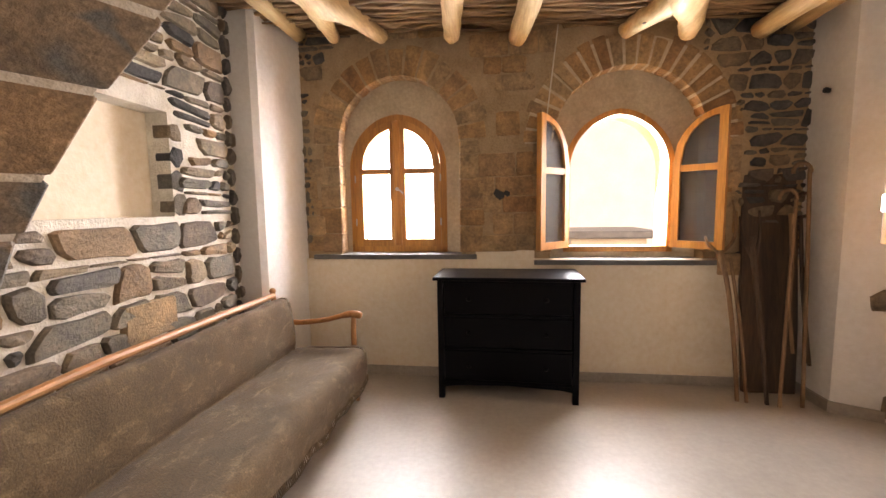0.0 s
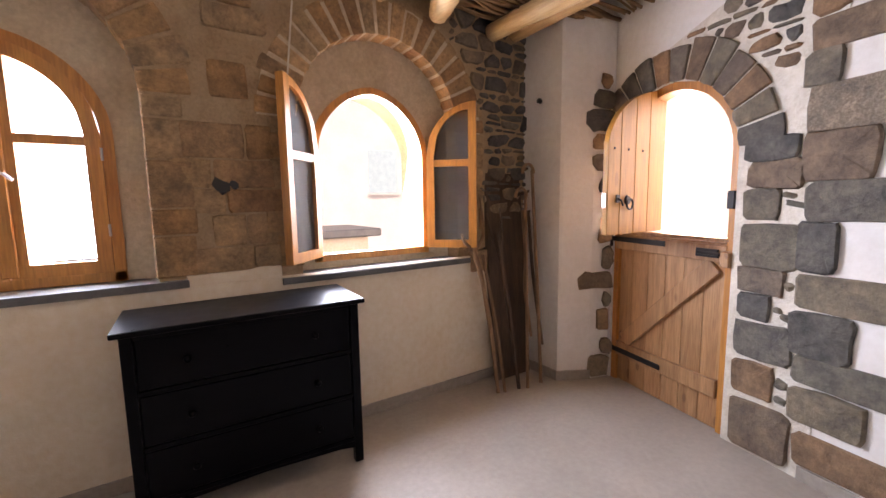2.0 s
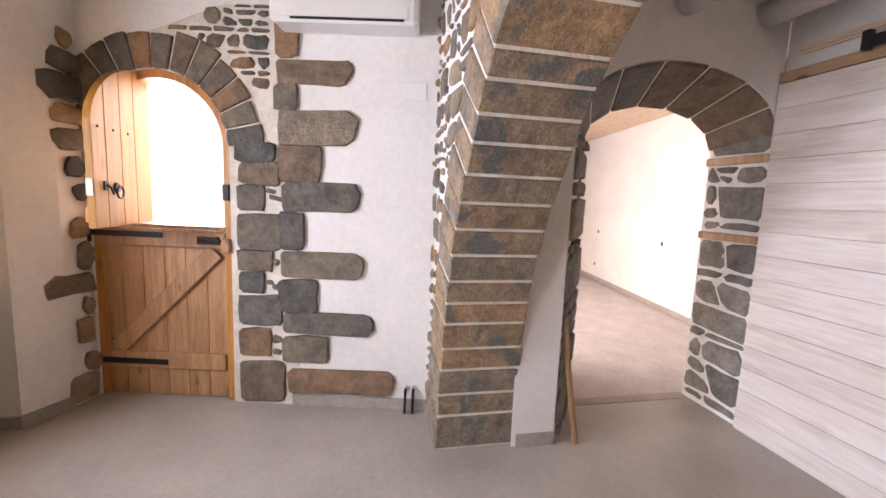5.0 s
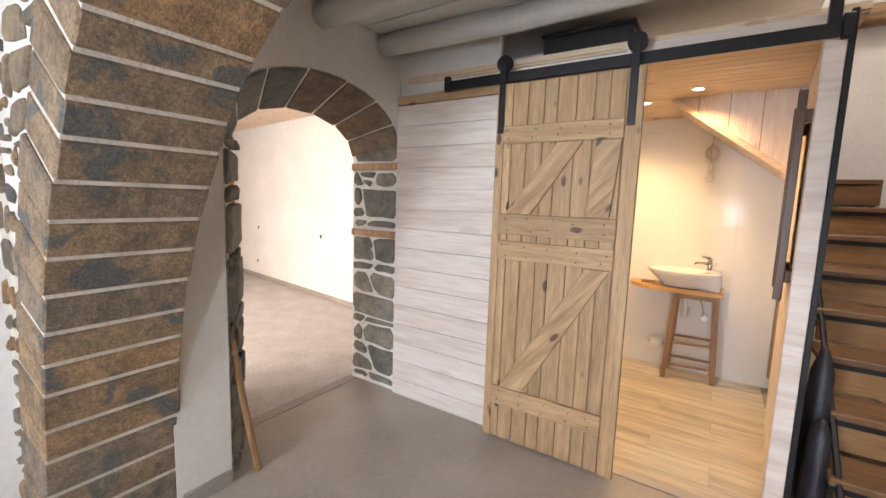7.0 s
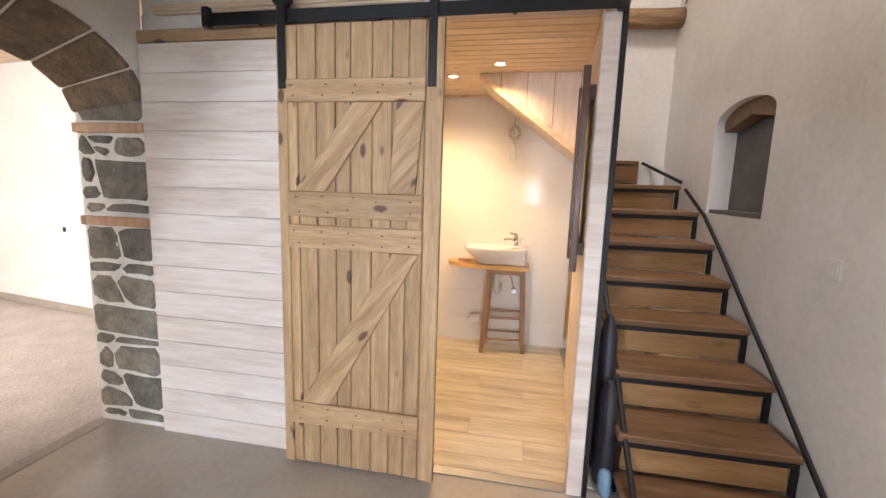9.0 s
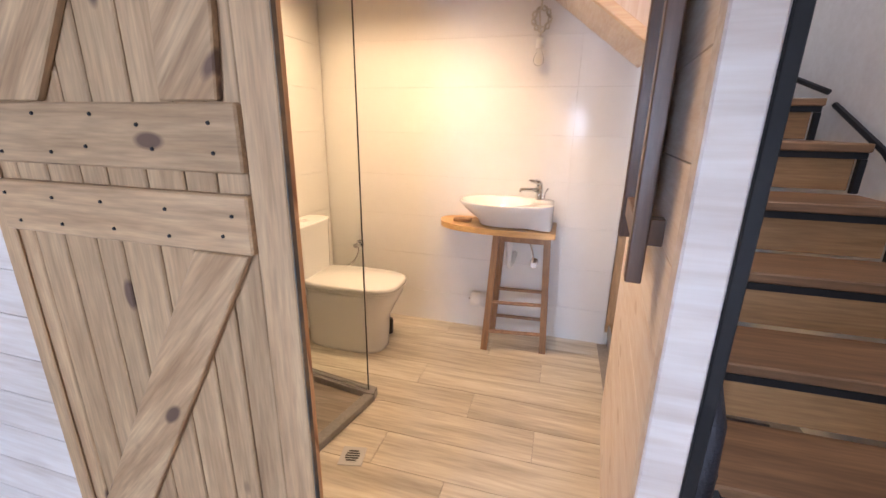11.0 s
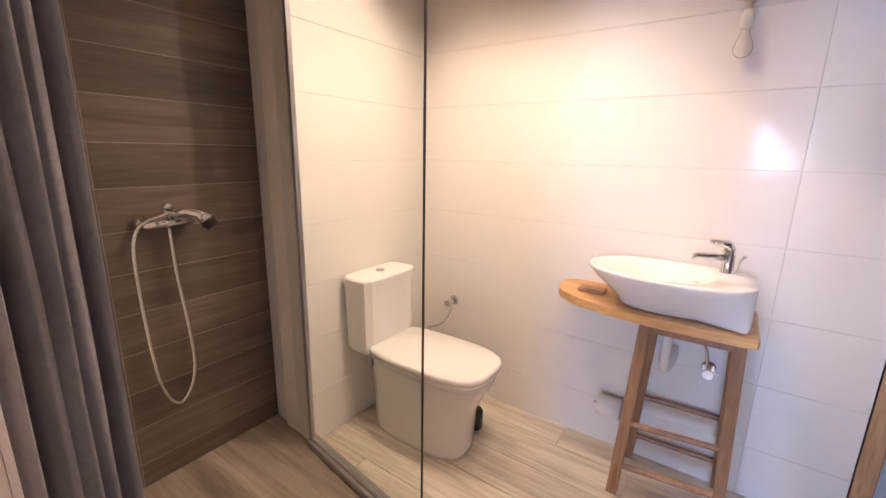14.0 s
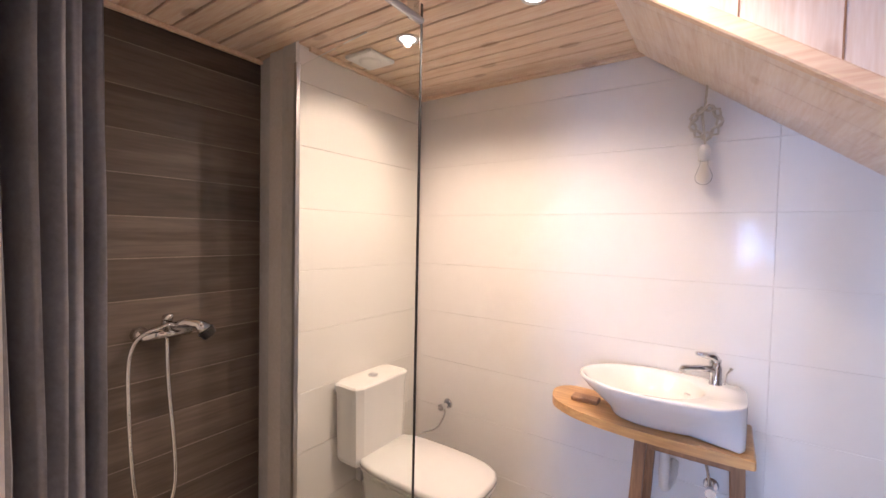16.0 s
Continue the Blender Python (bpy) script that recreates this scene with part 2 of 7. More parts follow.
M["door_pine"] = wood_mat("door_pine", (0.31, 0.155, 0.07), (0.48, 0.275, 0.135), "z", 0.9, 0.5, 0.6, 0.18, (0.14, 0.06, 0.03))
M["jamb_pine"] = figured_mat()
M["ceil_pine"] = wood_mat("ceiling_pine", (0.68, 0.50, 0.34), (0.80, 0.64, 0.48), "x", 0.8, 0.5, 0.4, 0.15, (0.28, 0.14, 0.07))
M["tread"] = wood_mat("tread_wood", (0.135, 0.068, 0.031), (0.25, 0.132, 0.062), "x", 0.8, 0.45, 0.35, 0.18, (0.05, 0.025, 0.012))
M["riser"] = wood_mat("riser_wood", (0.24, 0.12, 0.045), (0.38, 0.21, 0.09), "x", 0.8, 0.55, 0.35, 0.18, (0.08, 0.04, 0.02))
M["stool"] = wood_mat("stool_wood", (0.20, 0.10, 0.045), (0.34, 0.19, 0.09), "z", 1.0, 0.45, 0.2, 0.1)
M["slab"] = wood_mat("slab_wood", (0.46, 0.25, 0.08), (0.62, 0.38, 0.15), "x", 0.8, 0.32, 0.15, 0.1)
M["log"] = wood_mat("peeled_log", (0.48, 0.30, 0.13), (0.72, 0.53, 0.29), "y", 0.6, 0.55, 0.3, 0.2, (0.12, 0.06, 0.03))
M["branch"] = wood_mat("dry_branch", (0.10, 0.055, 0.028), (0.34, 0.22, 0.12), "x", 1.2, 0.85, 0.3, 0.35)
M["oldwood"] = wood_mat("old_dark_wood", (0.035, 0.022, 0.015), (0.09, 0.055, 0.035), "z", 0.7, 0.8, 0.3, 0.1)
M["stick"] = wood_mat("worn_stick", (0.13, 0.075, 0.04), (0.27, 0.165, 0.09), "z", 1.2, 0.7, 0.2, 0.35)
M["walnut"] = wood_mat("walnut_frame", (0.07, 0.035, 0.022), (0.14, 0.075, 0.045), "z", 1.0, 0.4, 0.0, 0.1)
M["sofa_wood"] = wood_mat("sofa_beech", (0.32, 0.13, 0.045), (0.46, 0.22, 0.09), "y", 1.0, 0.4, 0.1, 0.1)
M["black_paint"] = gloss("black_brown_paint", (0.0025, 0.0025, 0.004), 0.3)
M["iron"] = gloss("black_iron", (0.014, 0.014, 0.016), 0.5, 0.4)
M["chrome"] = gloss("chrome", (0.75, 0.75, 0.76), 0.10, 1.0)
M["alu"] = gloss("aluminium", (0.50, 0.50, 0.51), 0.32, 1.0)
M["ceramic"] = gloss("white_ceramic", (0.80, 0.79, 0.77), 0.10)
M["white_tile"] = gloss("white_glazed_tile", (0.78, 0.76, 0.73), 0.07)
M["white_tile"].node_tree.nodes["Principled BSDF"].inputs["Specular IOR Level"].default_value = 0.2
M["grout"] = surface("white_grout", (0.72, 0.69, 0.65), (0.78, 0.75, 0.71), 4, 60, 0.9)
M["dark_grout"] = surface("grey_grout", (0.30, 0.27, 0.24), (0.38, 0.34, 0.31), 4, 60, 0.9)
M["tan_grout"] = surface("beige_grout", (0.21, 0.175, 0.14), (0.28, 0.235, 0.19), 4, 60, 0.9)
M["dark_tile"] = wood_mat("dark_wood_tile", (0.055, 0.043, 0.034), (0.15, 0.118, 0.095), "y", 0.6, 0.45, 0.0, 0.3, contrast=1.0)
M["floor_tile"] = wood_mat("pale_wood_tile", (0.41, 0.36, 0.285), (0.68, 0.625, 0.52), "x", 0.5, 0.38, 0.0, 0.12, contrast=0.75)
M["tray_tile"] = wood_mat("shower_tile", (0.14, 0.112, 0.09), (0.34, 0.29, 0.235), "x", 0.5, 0.4, 0.0, 0.18, contrast=1.0)
M["grey_tile"] = surface("grey_edge_tile", (0.20, 0.19, 0.18), (0.28, 0.26, 0.25), 5, 60, 0.4, 0.1, 0.002)
M["plastic"] = gloss("white_plastic", (0.75, 0.74, 0.71), 0.35)
M["black_plastic"] = gloss("black_plastic", (0.015, 0.015, 0.016), 0.4)
M["curtain"] = surface("grey_shower_curtain", (0.20, 0.195, 0.21), (0.31, 0.305, 0.33), 4, 90, 0.5, 0.1, 0.002)
M["paper"] = surface("paper_roll", (0.7, 0.68, 0.64), (0.8, 0.78, 0.74), 6, 60, 0.95)
M["cable"] = surface("cream_cable", (0.55, 0.50, 0.40), (0.65, 0.60, 0.50), 6, 80, 0.6)
M["bag"] = surface("dark_bag", (0.012, 0.012, 0.016), (0.03, 0.03, 0.04), 8, 60, 0.5, 0.4, 0.01)
M["shutter"] = surface("pale_blue_shutter", (0.42, 0.58, 0.62), (0.52, 0.68, 0.70), 8, 60, 0.6)
M["blue"] = surface("blue_plastic", (0.16, 0.28, 0.40), (0.22, 0.36, 0.5), 8, 60, 0.4)


M["black_paint"].node_tree.nodes["Principled BSDF"].inputs["Specular IOR Level"].default_value = 0.07


def throw_mat():
    m, nt, b = shader("brown_grey_fleece")
    broad, small = noise_of(nt, 4.0, 5), noise_of(nt, 130.0, 3)
    worn = noise_of(nt, 16.0, 6, (1, 0.6, 1), 0.7, 0.5)
    col = ramp(nt, broad, [(0.3, (0.058, 0.033, 0.013)), (0.7, (0.096, 0.057, 0.025))])
    col = mix(nt, "MIX", ramp(nt, worn, [(0.52, (0, 0, 0)), (0.72, (0.5, 0.5, 0.5))]), col, (0.25, 0.17, 0.09))
    col = mix(nt, "OVERLAY", 0.5, col, ramp(nt, small, [(0.3, (0.2, 0.2, 0.2)), (0.7, (0.8, 0.8, 0.8))]))
    nt.links.new(col, b.inputs["Base Color"])
    b.inputs["Roughness"].default_value = 0.95
    b.inputs["Sheen Weight"].default_value = 0.03
    bump(nt, b, small, 0.6, 0.006)
    return m


def glass_mat(name, tint):
    m, nt, b = shader(name)
    b.inputs["Base Color"].default_value = (*tint, 1)
    b.inputs["Roughness"].default_value = 0.02
    b.inputs["Transmission Weight"].default_value = 1.0
    b.inputs["IOR"].default_value = 1.05
    return m


def screen_mat():
    """Insect mesh seen as a grey half-clear cloth."""
    m, nt, b = shader("insect_screen")
    b.inputs["Base Color"].default_value = (0.10, 0.10, 0.10, 1)
    b.inputs["Alpha"].default_value = 0.62
    b.inputs["Roughness"].default_value = 0.8
    return m


def lamp_mat(name, colour, strength):
    m, nt, b = shader(name)
    b.inputs["Base Color"].default_value = (*colour, 1)
    b.inputs["Emission Color"].default_value = (*colour, 1)
    b.inputs["Emission Strength"].default_value = strength
    return m


def mirror_mat():
    m, nt, b = shader("mirror_silver")
    b.inputs["Base Color"].default_value = (0.85, 0.87, 0.88, 1)
    b.inputs["Metallic"].default_value, b.inputs["Roughness"].default_value = 1.0, 0.02
    return m


M["throw"], M["glass"], M["shower_glass"] = throw_mat(), glass_mat("clear_glass", (1, 1, 1)), glass_mat("shower_glass", (0.96, 0.985, 0.96))
M["screen"], M["downlight"], M["mirror"] = screen_mat(), lamp_mat("downlight_lens", (1.0, 0.86, 0.66), 25.0), mirror_mat()


# ---- building helpers ----
def part(name, bm, material, parent=None, label="", smooth=False):
    me = bpy.data.meshes.new(name)
    bm.normal_update()
    bm.to_mesh(me)
    bm.free()
    if smooth:
        me.shade_smooth()
    for mm in (material if isinstance(material, (list, tuple)) else (material,)):
        me.materials.append(mm)
    ob = new(name, me)
    if parent is not None:
        ob.parent = parent
    return tagged(ob, label)


def structure(name, bm, material, label, category):
    return tagged(part(name, bm, material, None, label), category=category, kind="structure")


def thing(name, label, category, group="", at=(0, 0, 0)):
    ob = new(name)
    ob.location = at
    return tagged(ob, label, category, group)


def box(bm, x0, x1, y0, y1, z0, z1, bevel=0.0, seg=1, m=None):
    vs = [bm.verts.new((x, y, z)) for z in (z0, z1) for y in (y0, y1) for x in (x0, x1)]
    fs = [bm.faces.new([vs[i] for i in q]) for q in ((0, 2, 3, 1), (4, 5, 7, 6), (0, 1, 5, 4), (1, 3, 7, 5), (3, 2, 6, 7), (2, 0, 4, 6))]
    if m is not None:
        bmesh.ops.transform(bm, matrix=m, verts=vs)
    if bevel:
        es = list({e for f in fs for e in f.edges})
        bmesh.ops.bevel(bm, geom=es, offset=bevel, segments=seg, profile=0.5, affect="EDGES")
    return bm


def B(*a, **k):
    return box(bmesh.new(), *a, **k)


def tube(bm, pts, radii, n=10, cap=True, wobble=0.0):
    """A round bar through points, with its own thickness at each."""
    pts = [Vector(p) for p in pts]
    if isinstance(radii, (int, float)):
        radii = [radii] * len(pts)
    rings, side = [], None
    for i, p in enumerate(pts):
        d = (pts[min(i + 1, len(pts) - 1)] - pts[max(i - 1, 0)]).normalized()
        if side is None:
            side = d.orthogonal().normalized()
        side = (side - d * side.dot(d)).normalized()
        up = d.cross(side)
        ring = []
        for k in range(n):
            a = 2 * math.pi * k / n
            r = radii[i] * (1 + wobble * noise.noise((p.x * 5 + k, p.y * 5, p.z * 5 + i)))
            ring.append(bm.verts.new(p + side * math.cos(a) * r + up * math.sin(a) * r))
        rings.append(ring)
    for a, b in zip(rings, rings[1:]):
        for k in range(n):
            bm.faces.new((a[k], a[(k + 1) % n], b[(k + 1) % n], b[k]))
    if cap:
        bm.faces.new(rings[0][::-1])
        bm.faces.new(rings[-1])
    return bm


def curve_pts(pts, n):
    """Points along a smooth line through the given ones."""
    pts = [Vector(p) for p in pts]
    ext = [2 * pts[0] - pts[1], *pts, 2 * pts[-1] - pts[-2]]
    out = []
    for i in range(1, len(ext) - 2):
        for k in range(n):
            t = k / n
            a, b, c, d = ext[i - 1:i + 3]
            out.append(0.5 * (2 * b + (c - a) * t + (2 * a - 5 * b + 4 * c - d) * t * t + (3 * b - a - 3 * c + d) * t ** 3))
    return [*out, pts[-1]]


def revolve(bm, profile, centre, n=24, sx=1.0, sy=1.0):
    """A turned shape from (radius, z) pairs; closed where the radius is 0."""
    rings = []
    for r, z in profile:
        if r < 1e-5:
            rings.append([bm.verts.new((centre[0], centre[1], centre[2] + z))])
        else:
            rings.append([bm.verts.new((centre[0] + sx * r * math.cos(2 * math.pi * k / n), centre[1] + sy * r * math.sin(2 * math.pi * k / n), centre[2] + z)) for k in range(n)])
    for a, b in zip(rings, rings[1:]):
        for k in range(n):
            q = [a[k % len(a)], a[(k + 1) % len(a)], b[(k + 1) % len(b)], b[k % len(b)]]
            q = list(dict.fromkeys(q))
            if len(q) > 2:
                bm.faces.new(q)
    return bm


def prism(bm, poly, place, depth0, depth1, bevel=0.0):
    """A flat polygon (u, z) given depth; place(u, n, z) puts it in the world."""
    a = [bm.verts.new(place(u, depth0, z)) for u, z in poly]
    b = [bm.verts.new(place(u, depth1, z)) for u, z in poly]
    fs = [bm.faces.new(a), bm.faces.new(b[::-1])]
    for i in range(len(poly)):
        j = (i + 1) % len(poly)
        fs.append(bm.faces.new((a[j], a[i], b[i], b[j])))
    if bevel:
        bmesh.ops.bevel(bm, geom=list({e for f in fs for e in f.edges}), offset=bevel, segments=1, affect="EDGES")
    bmesh.ops.recalc_face_normals(bm, faces=bm.faces[:])
    return bm


class Face:
    """A wall's face: u runs along it, n out of it into the room, z up."""

    def __init__(self, origin, degrees, flip=1):
        a = radians(degrees)
        self.o, self.u = Vector((*origin, 0)), Vector((math.cos(a), math.sin(a), 0))
        self.n = Vector((-math.sin(a), math.cos(a), 0)) * flip

    def __call__(self, u, n, z):
        return self.o + self.u * u + self.n * n + Vector((0, 0, z))

    def matrix(self, u, n, z, w, d, h):
        m = Matrix.Identity(4)
        for i, v in enumerate((self.u * w, self.n * d, Vector((0, 0, h)))):
            m.col[i][0:3] = v
        m.col[3][0:3] = self(u, n, z)
        return m


def arch_z(u, c, half, spring, top, point=0.0):
    """The height of an arch over u; point sharpens the crown."""
    t = min(1.0, abs(u - c) / half)
    return spring + (top - spring) * ((1 - point) * math.sqrt(max(0.0, 1 - t * t)) + point * (1 - t))


def arched_wall(face, u0, u1, z0, z1, n0, n1, holes, steps=20):
    """A wall slab with arched holes (centre, half, bottom, spring, top, point)."""
    bm = bmesh.new()
    us = {u0, u1}
    for c, half, *_ in holes:
        us |= {c + half * math.sin(math.pi * (k / steps - 0.5)) for k in range(steps + 1)}
    us = sorted(round(u, 5) for u in us if u0 - 1e-6 <= u <= u1 + 1e-6)

    def quad(p):
        bm.faces.new([bm.verts.new(face(*q)) for q in p])

    for a, b in zip(us, us[1:]):
        mid = (a + b) / 2
        hole = next((h for h in holes if abs(mid - h[0]) < h[1]), None)
        spans = [(z0, z0, z1, z1)]
        if hole:
            c, half, zb, zs, zt, pt = hole
            za, zc = arch_z(a, c, half, zs, zt, pt), arch_z(b, c, half, zs, zt, pt)
            spans = [(za, zc, z1, z1)] + ([(z0, z0, zb, zb)] if zb > z0 else [])
            quad(((a, n0, za), (a, n1, za), (b, n1, zc), (b, n0, zc)))
            if zb > z0:
                quad(((a, n0, zb), (b, n0, zb), (b, n1, zb), (a, n1, zb)))
        for l0, l1, h0, h1 in spans:
            quad(((a, n0, l0), (b, n0, l1), (b, n0, h1), (a, n0, h0)))
            quad(((b, n1, l1), (a, n1, l0), (a, n1, h0), (b, n1, h1)))
    for c, half, zb, zs, zt, pt in holes:
        for s in (-1, 1):
            u = c + s * half
            quad(((u, n0, zb), (u, n1, zb), (u, n1, zs), (u, n0, zs)))
    for u in (u0, u1):
        quad(((u, n0, z0), (u, n1, z0), (u, n1, z1), (u, n0, z1)))
    quad(((u0, n0, z1), (u1, n0, z1), (u1, n1, z1), (u0, n1, z1)))
    bmesh.ops.remove_doubles(bm, verts=bm.verts[:], dist=0.0005)
    bmesh.ops.recalc_face_normals(bm, faces=bm.faces[:])
    return bm


def arch_outline(c, half, zb, spring, top, point=0.0, n=22):
    """Up one side, over the crown, down the other."""
    pts = [(c - half, zb)]
    pts += [(c + half * math.sin(math.pi * (k / n - 0.5)), arch_z(c + half * math.sin(math.pi * (k / n - 0.5)), c, half, spring, top, point)) for k in range(n + 1)]
    return pts + [(c + half, zb)]


def band(face, outer, inner, n0, n1, n_in0=None):
    """A frame between two outlines of equally many points."""
    bm = bmesh.new()
    rows = []
    for pts, n in ((outer, n0), (inner, n0 if n_in0 is None else n_in0), (inner, n1), (outer, n1)):
        rows.append([bm.verts.new(face(u, n, z)) for u, z in pts])
    for a, b in zip(rows, rows[1:] + rows[:1]):
        for i in range(len(a) - 1):
            bm.faces.new((a[i], a[i + 1], b[i + 1], b[i]))
    for k in (0, -1):
        bm.faces.new([r[k] for r in rows])
    bmesh.ops.recalc_face_normals(bm, faces=bm.faces[:])
    return bm


# stones of the walls, each with a ragged outline of its own
RNG = random.Random(7)


def ragged(poly, cut, jit, long=0.17):
    """Breaks the corners of an outline and roughens its sides."""
    out = []
    n = len(poly)
    for i in range(n):
        p, q, r = Vector(poly[i - 1]), Vector(poly[i]), Vector(poly[(i + 1) % n])
        a, b = q.lerp(p, min(0.4, cut * RNG.uniform(0.3, 1.6) / max((p - q).length, 1e-4))), q.lerp(r, min(0.4, cut * RNG.uniform(0.3, 1.6) / max((r - q).length, 1e-4)))
        out += [a, b]
        if (r - q).length > long:
            out.append(q.lerp(r, RNG.uniform(0.42, 0.6)))
    clean = []
    for v in out:
        v = v + Vector((RNG.uniform(-jit, jit), RNG.uniform(-jit, jit)))
        if not clean or (v - clean[-1]).length > 0.006:
            clean.append(v)
    return clean


def rock(face, kind, poly, parent, proud=0.02, back=-0.03, edge=0.012, name="stone"):
    """One stone from its outline: rough sides, broken edge, uneven front."""
    bm = bmesh.new()
    c = sum((Vector(p) for p in poly), Vector((0, 0))) / len(poly)
    size = max((Vector(p) - c).length for p in poly)
    k = max(0.7, 1 - edge / max(size, 0.02))
    rings = [[bm.verts.new(face(p[0], back, p[1])) for p in poly], [bm.verts.new(face(p[0], proud * 0.45 + RNG.uniform(-0.002, 0.002), p[1])) for p in poly]]
    front = [c + (Vector(p) - c) * k for p in poly]
    rings.append([bm.verts.new(face(p.x, proud + RNG.uniform(-0.006, 0.003), p.y)) for p in front])
    for a, b in zip(rings, rings[1:]):
        for i in range(len(poly)):
            j = (i + 1) % len(poly)
            bm.faces.new((a[i], a[j], b[j], b[i]))
    mid = bm.verts.new(face(c.x + RNG.uniform(-0.2, 0.2) * size, proud + RNG.uniform(0.0, 0.006), c.y))
    for i in range(len(poly)):
        bm.faces.new((rings[2][i], rings[2][(i + 1) % len(poly)], mid))
    bmesh.ops.recalc_face_normals(bm, faces=bm.faces[:])
    return part(name, bm, M[kind], parent)


def lay(face, kind, u, z, w, h, parent, proud=0.02, deep=0.1, tilt=0.0):
    """One stone of a given size, its front proud of the wall."""
    ca, sa = math.cos(tilt), math.sin(tilt)
    rect = [(u + ca * x - sa * y, z + sa * x + ca * y) for x, y in ((-w / 2, -h / 2), (w / 2, -h / 2), (w / 2, h / 2), (-w / 2, h / 2))]
    wild = kind != "tan"
    return rock(face, kind, ragged(rect, min(0.035 if wild else 0.014, h * 0.3), min(0.008 if wild else 0.004, h * 0.08)), parent, proud, min(-0.01, proud - deep), 0.012 if wild else 0.008)


def rubble(face, kinds, u0, u1, z0, z1, su, sz, parent, free=lambda u, z, w, h: True, gap=0.02, proud=0.026, chinks=0.3):
    """Roughly coursed rubble: tall courses and thin ones, wavy beds, slanting joints, packed with chips."""
    seed = RNG.uniform(0, 50)
    beds, thin = [z0], False
    while beds[-1] < z1 - 0.3 * sz:
        thin = not thin and RNG.random() < chinks * 1.4
        beds.append(min(z1, beds[-1] + sz * (RNG.uniform(0.32, 0.5) if thin else RNG.uniform(0.85, 1.45))))

    def bed(i, u):
        edge = i in (0, len(beds) - 1)
        return beds[i] + (0 if edge else 0.3 * sz * noise.noise((u * 1.1 / su * 0.5, i * 5.3, seed)))

    def put(quad):
        w = (quad[1][0] + quad[2][0] - quad[0][0] - quad[3][0]) / 2
        h = (quad[2][1] + quad[3][1] - quad[0][1] - quad[1][1]) / 2
        c = (sum(p[0] for p in quad) / 4, sum(p[1] for p in quad) / 4)
        g = gap * RNG.uniform(0.7, 1.2)
        if w < 0.03 or h < 0.02 or not free(c[0], c[1], w * 0.85, h * 0.85):
            return
        kx, kz = max(0.5, 1 - g / w), max(0.45, 1 - g / h)
        small = [(c[0] + (p[0] - c[0]) * kx, c[1] + (p[1] - c[1]) * kz) for p in quad]
        rock(face, RNG.choice(kinds), ragged(small, min(0.03, 0.3 * min(w, h)), min(0.007, 0.08 * h), 0.15), parent, proud + RNG.uniform(-0.008, 0.008))

    for i in range(len(beds) - 1):
        h = beds[i + 1] - beds[i]
        low = h < 0.6 * sz
        u, lean_a = u0, 0.0
        while u < u1 - 0.01:
            chip = not low and RNG.random() < chinks * 0.5
            w = su * (RNG.uniform(0.3, 0.45) if chip else RNG.uniform(0.5, 1.1) if low else RNG.uniform(0.6, 1.6))
            v = u + w
            if u1 - v < 0.3 * su:
                v = u1
            lean_b = 0.0 if v >= u1 else RNG.uniform(-0.3, 0.3) * h
            quad = [(u - lean_a, bed(i, u)), (v - lean_b, bed(i, v)), (v + lean_b, bed(i + 1, v)), (u + lean_a, bed(i + 1, u))]
            if chip or (not low and RNG.random() < chinks * 0.5):
                a, b = RNG.uniform(0.35, 0.65), RNG.uniform(0.35, 0.65)
                left = (quad[0][0] + (quad[3][0] - quad[0][0]) * a, quad[0][1] + (quad[3][1] - quad[0][1]) * a)
                right = (quad[1][0] + (quad[2][0] - quad[1][0]) * b, quad[1][1] + (quad[2][1] - quad[1][1]) * b)
                put([quad[0], quad[1], right, left])
                put([left, right, quad[2], quad[3]])
            else:
                put(quad)
            u, lean_a = v, lean_b


def courses(face, kind, u0, u1, z0, z1, heights, widths, parent, free=lambda u, z, w, h: True, gap=0.014, proud=0.018, small=0.0):
    """Fills a stretch of wall with uneven courses of stone."""
    z, count = z0, 0
    while z < z1 - heights[0] * 0.5:
        h = min(RNG.uniform(*heights), z1 - z)
        u = u0 - RNG.random() * widths[0] * 0.5
        while u < u1:
            w = RNG.uniform(*widths)
            a, b = max(u, u0), min(u + w, u1)
            if b - a > 0.035:
                if small and RNG.random() < small and h > 0.08:
                    cut = h * RNG.uniform(0.4, 0.6)
                    cells = [((a + b) / 2, z + cut / 2, b - a, cut), ((a + b) / 2, z + (h + cut) / 2, b - a, h - cut)]
                else:
                    cells = [((a + b) / 2, z + h / 2, b - a, h)]
                for cu, cz, cw, ch in cells:
                    if free(cu, cz, cw, ch):
                        shrink = RNG.uniform(0.0, 0.1) * ch if small else 0
                        lay(face, kind, cu, cz, max(cw - gap, 0.02), max(ch - gap - shrink, 0.02), parent, proud + RNG.uniform(-0.006, 0.008), 0.1, RNG.uniform(-1, 1) * (0.05 if small else 0.012))
                        count += 1
            u += w
        z += h
    return count


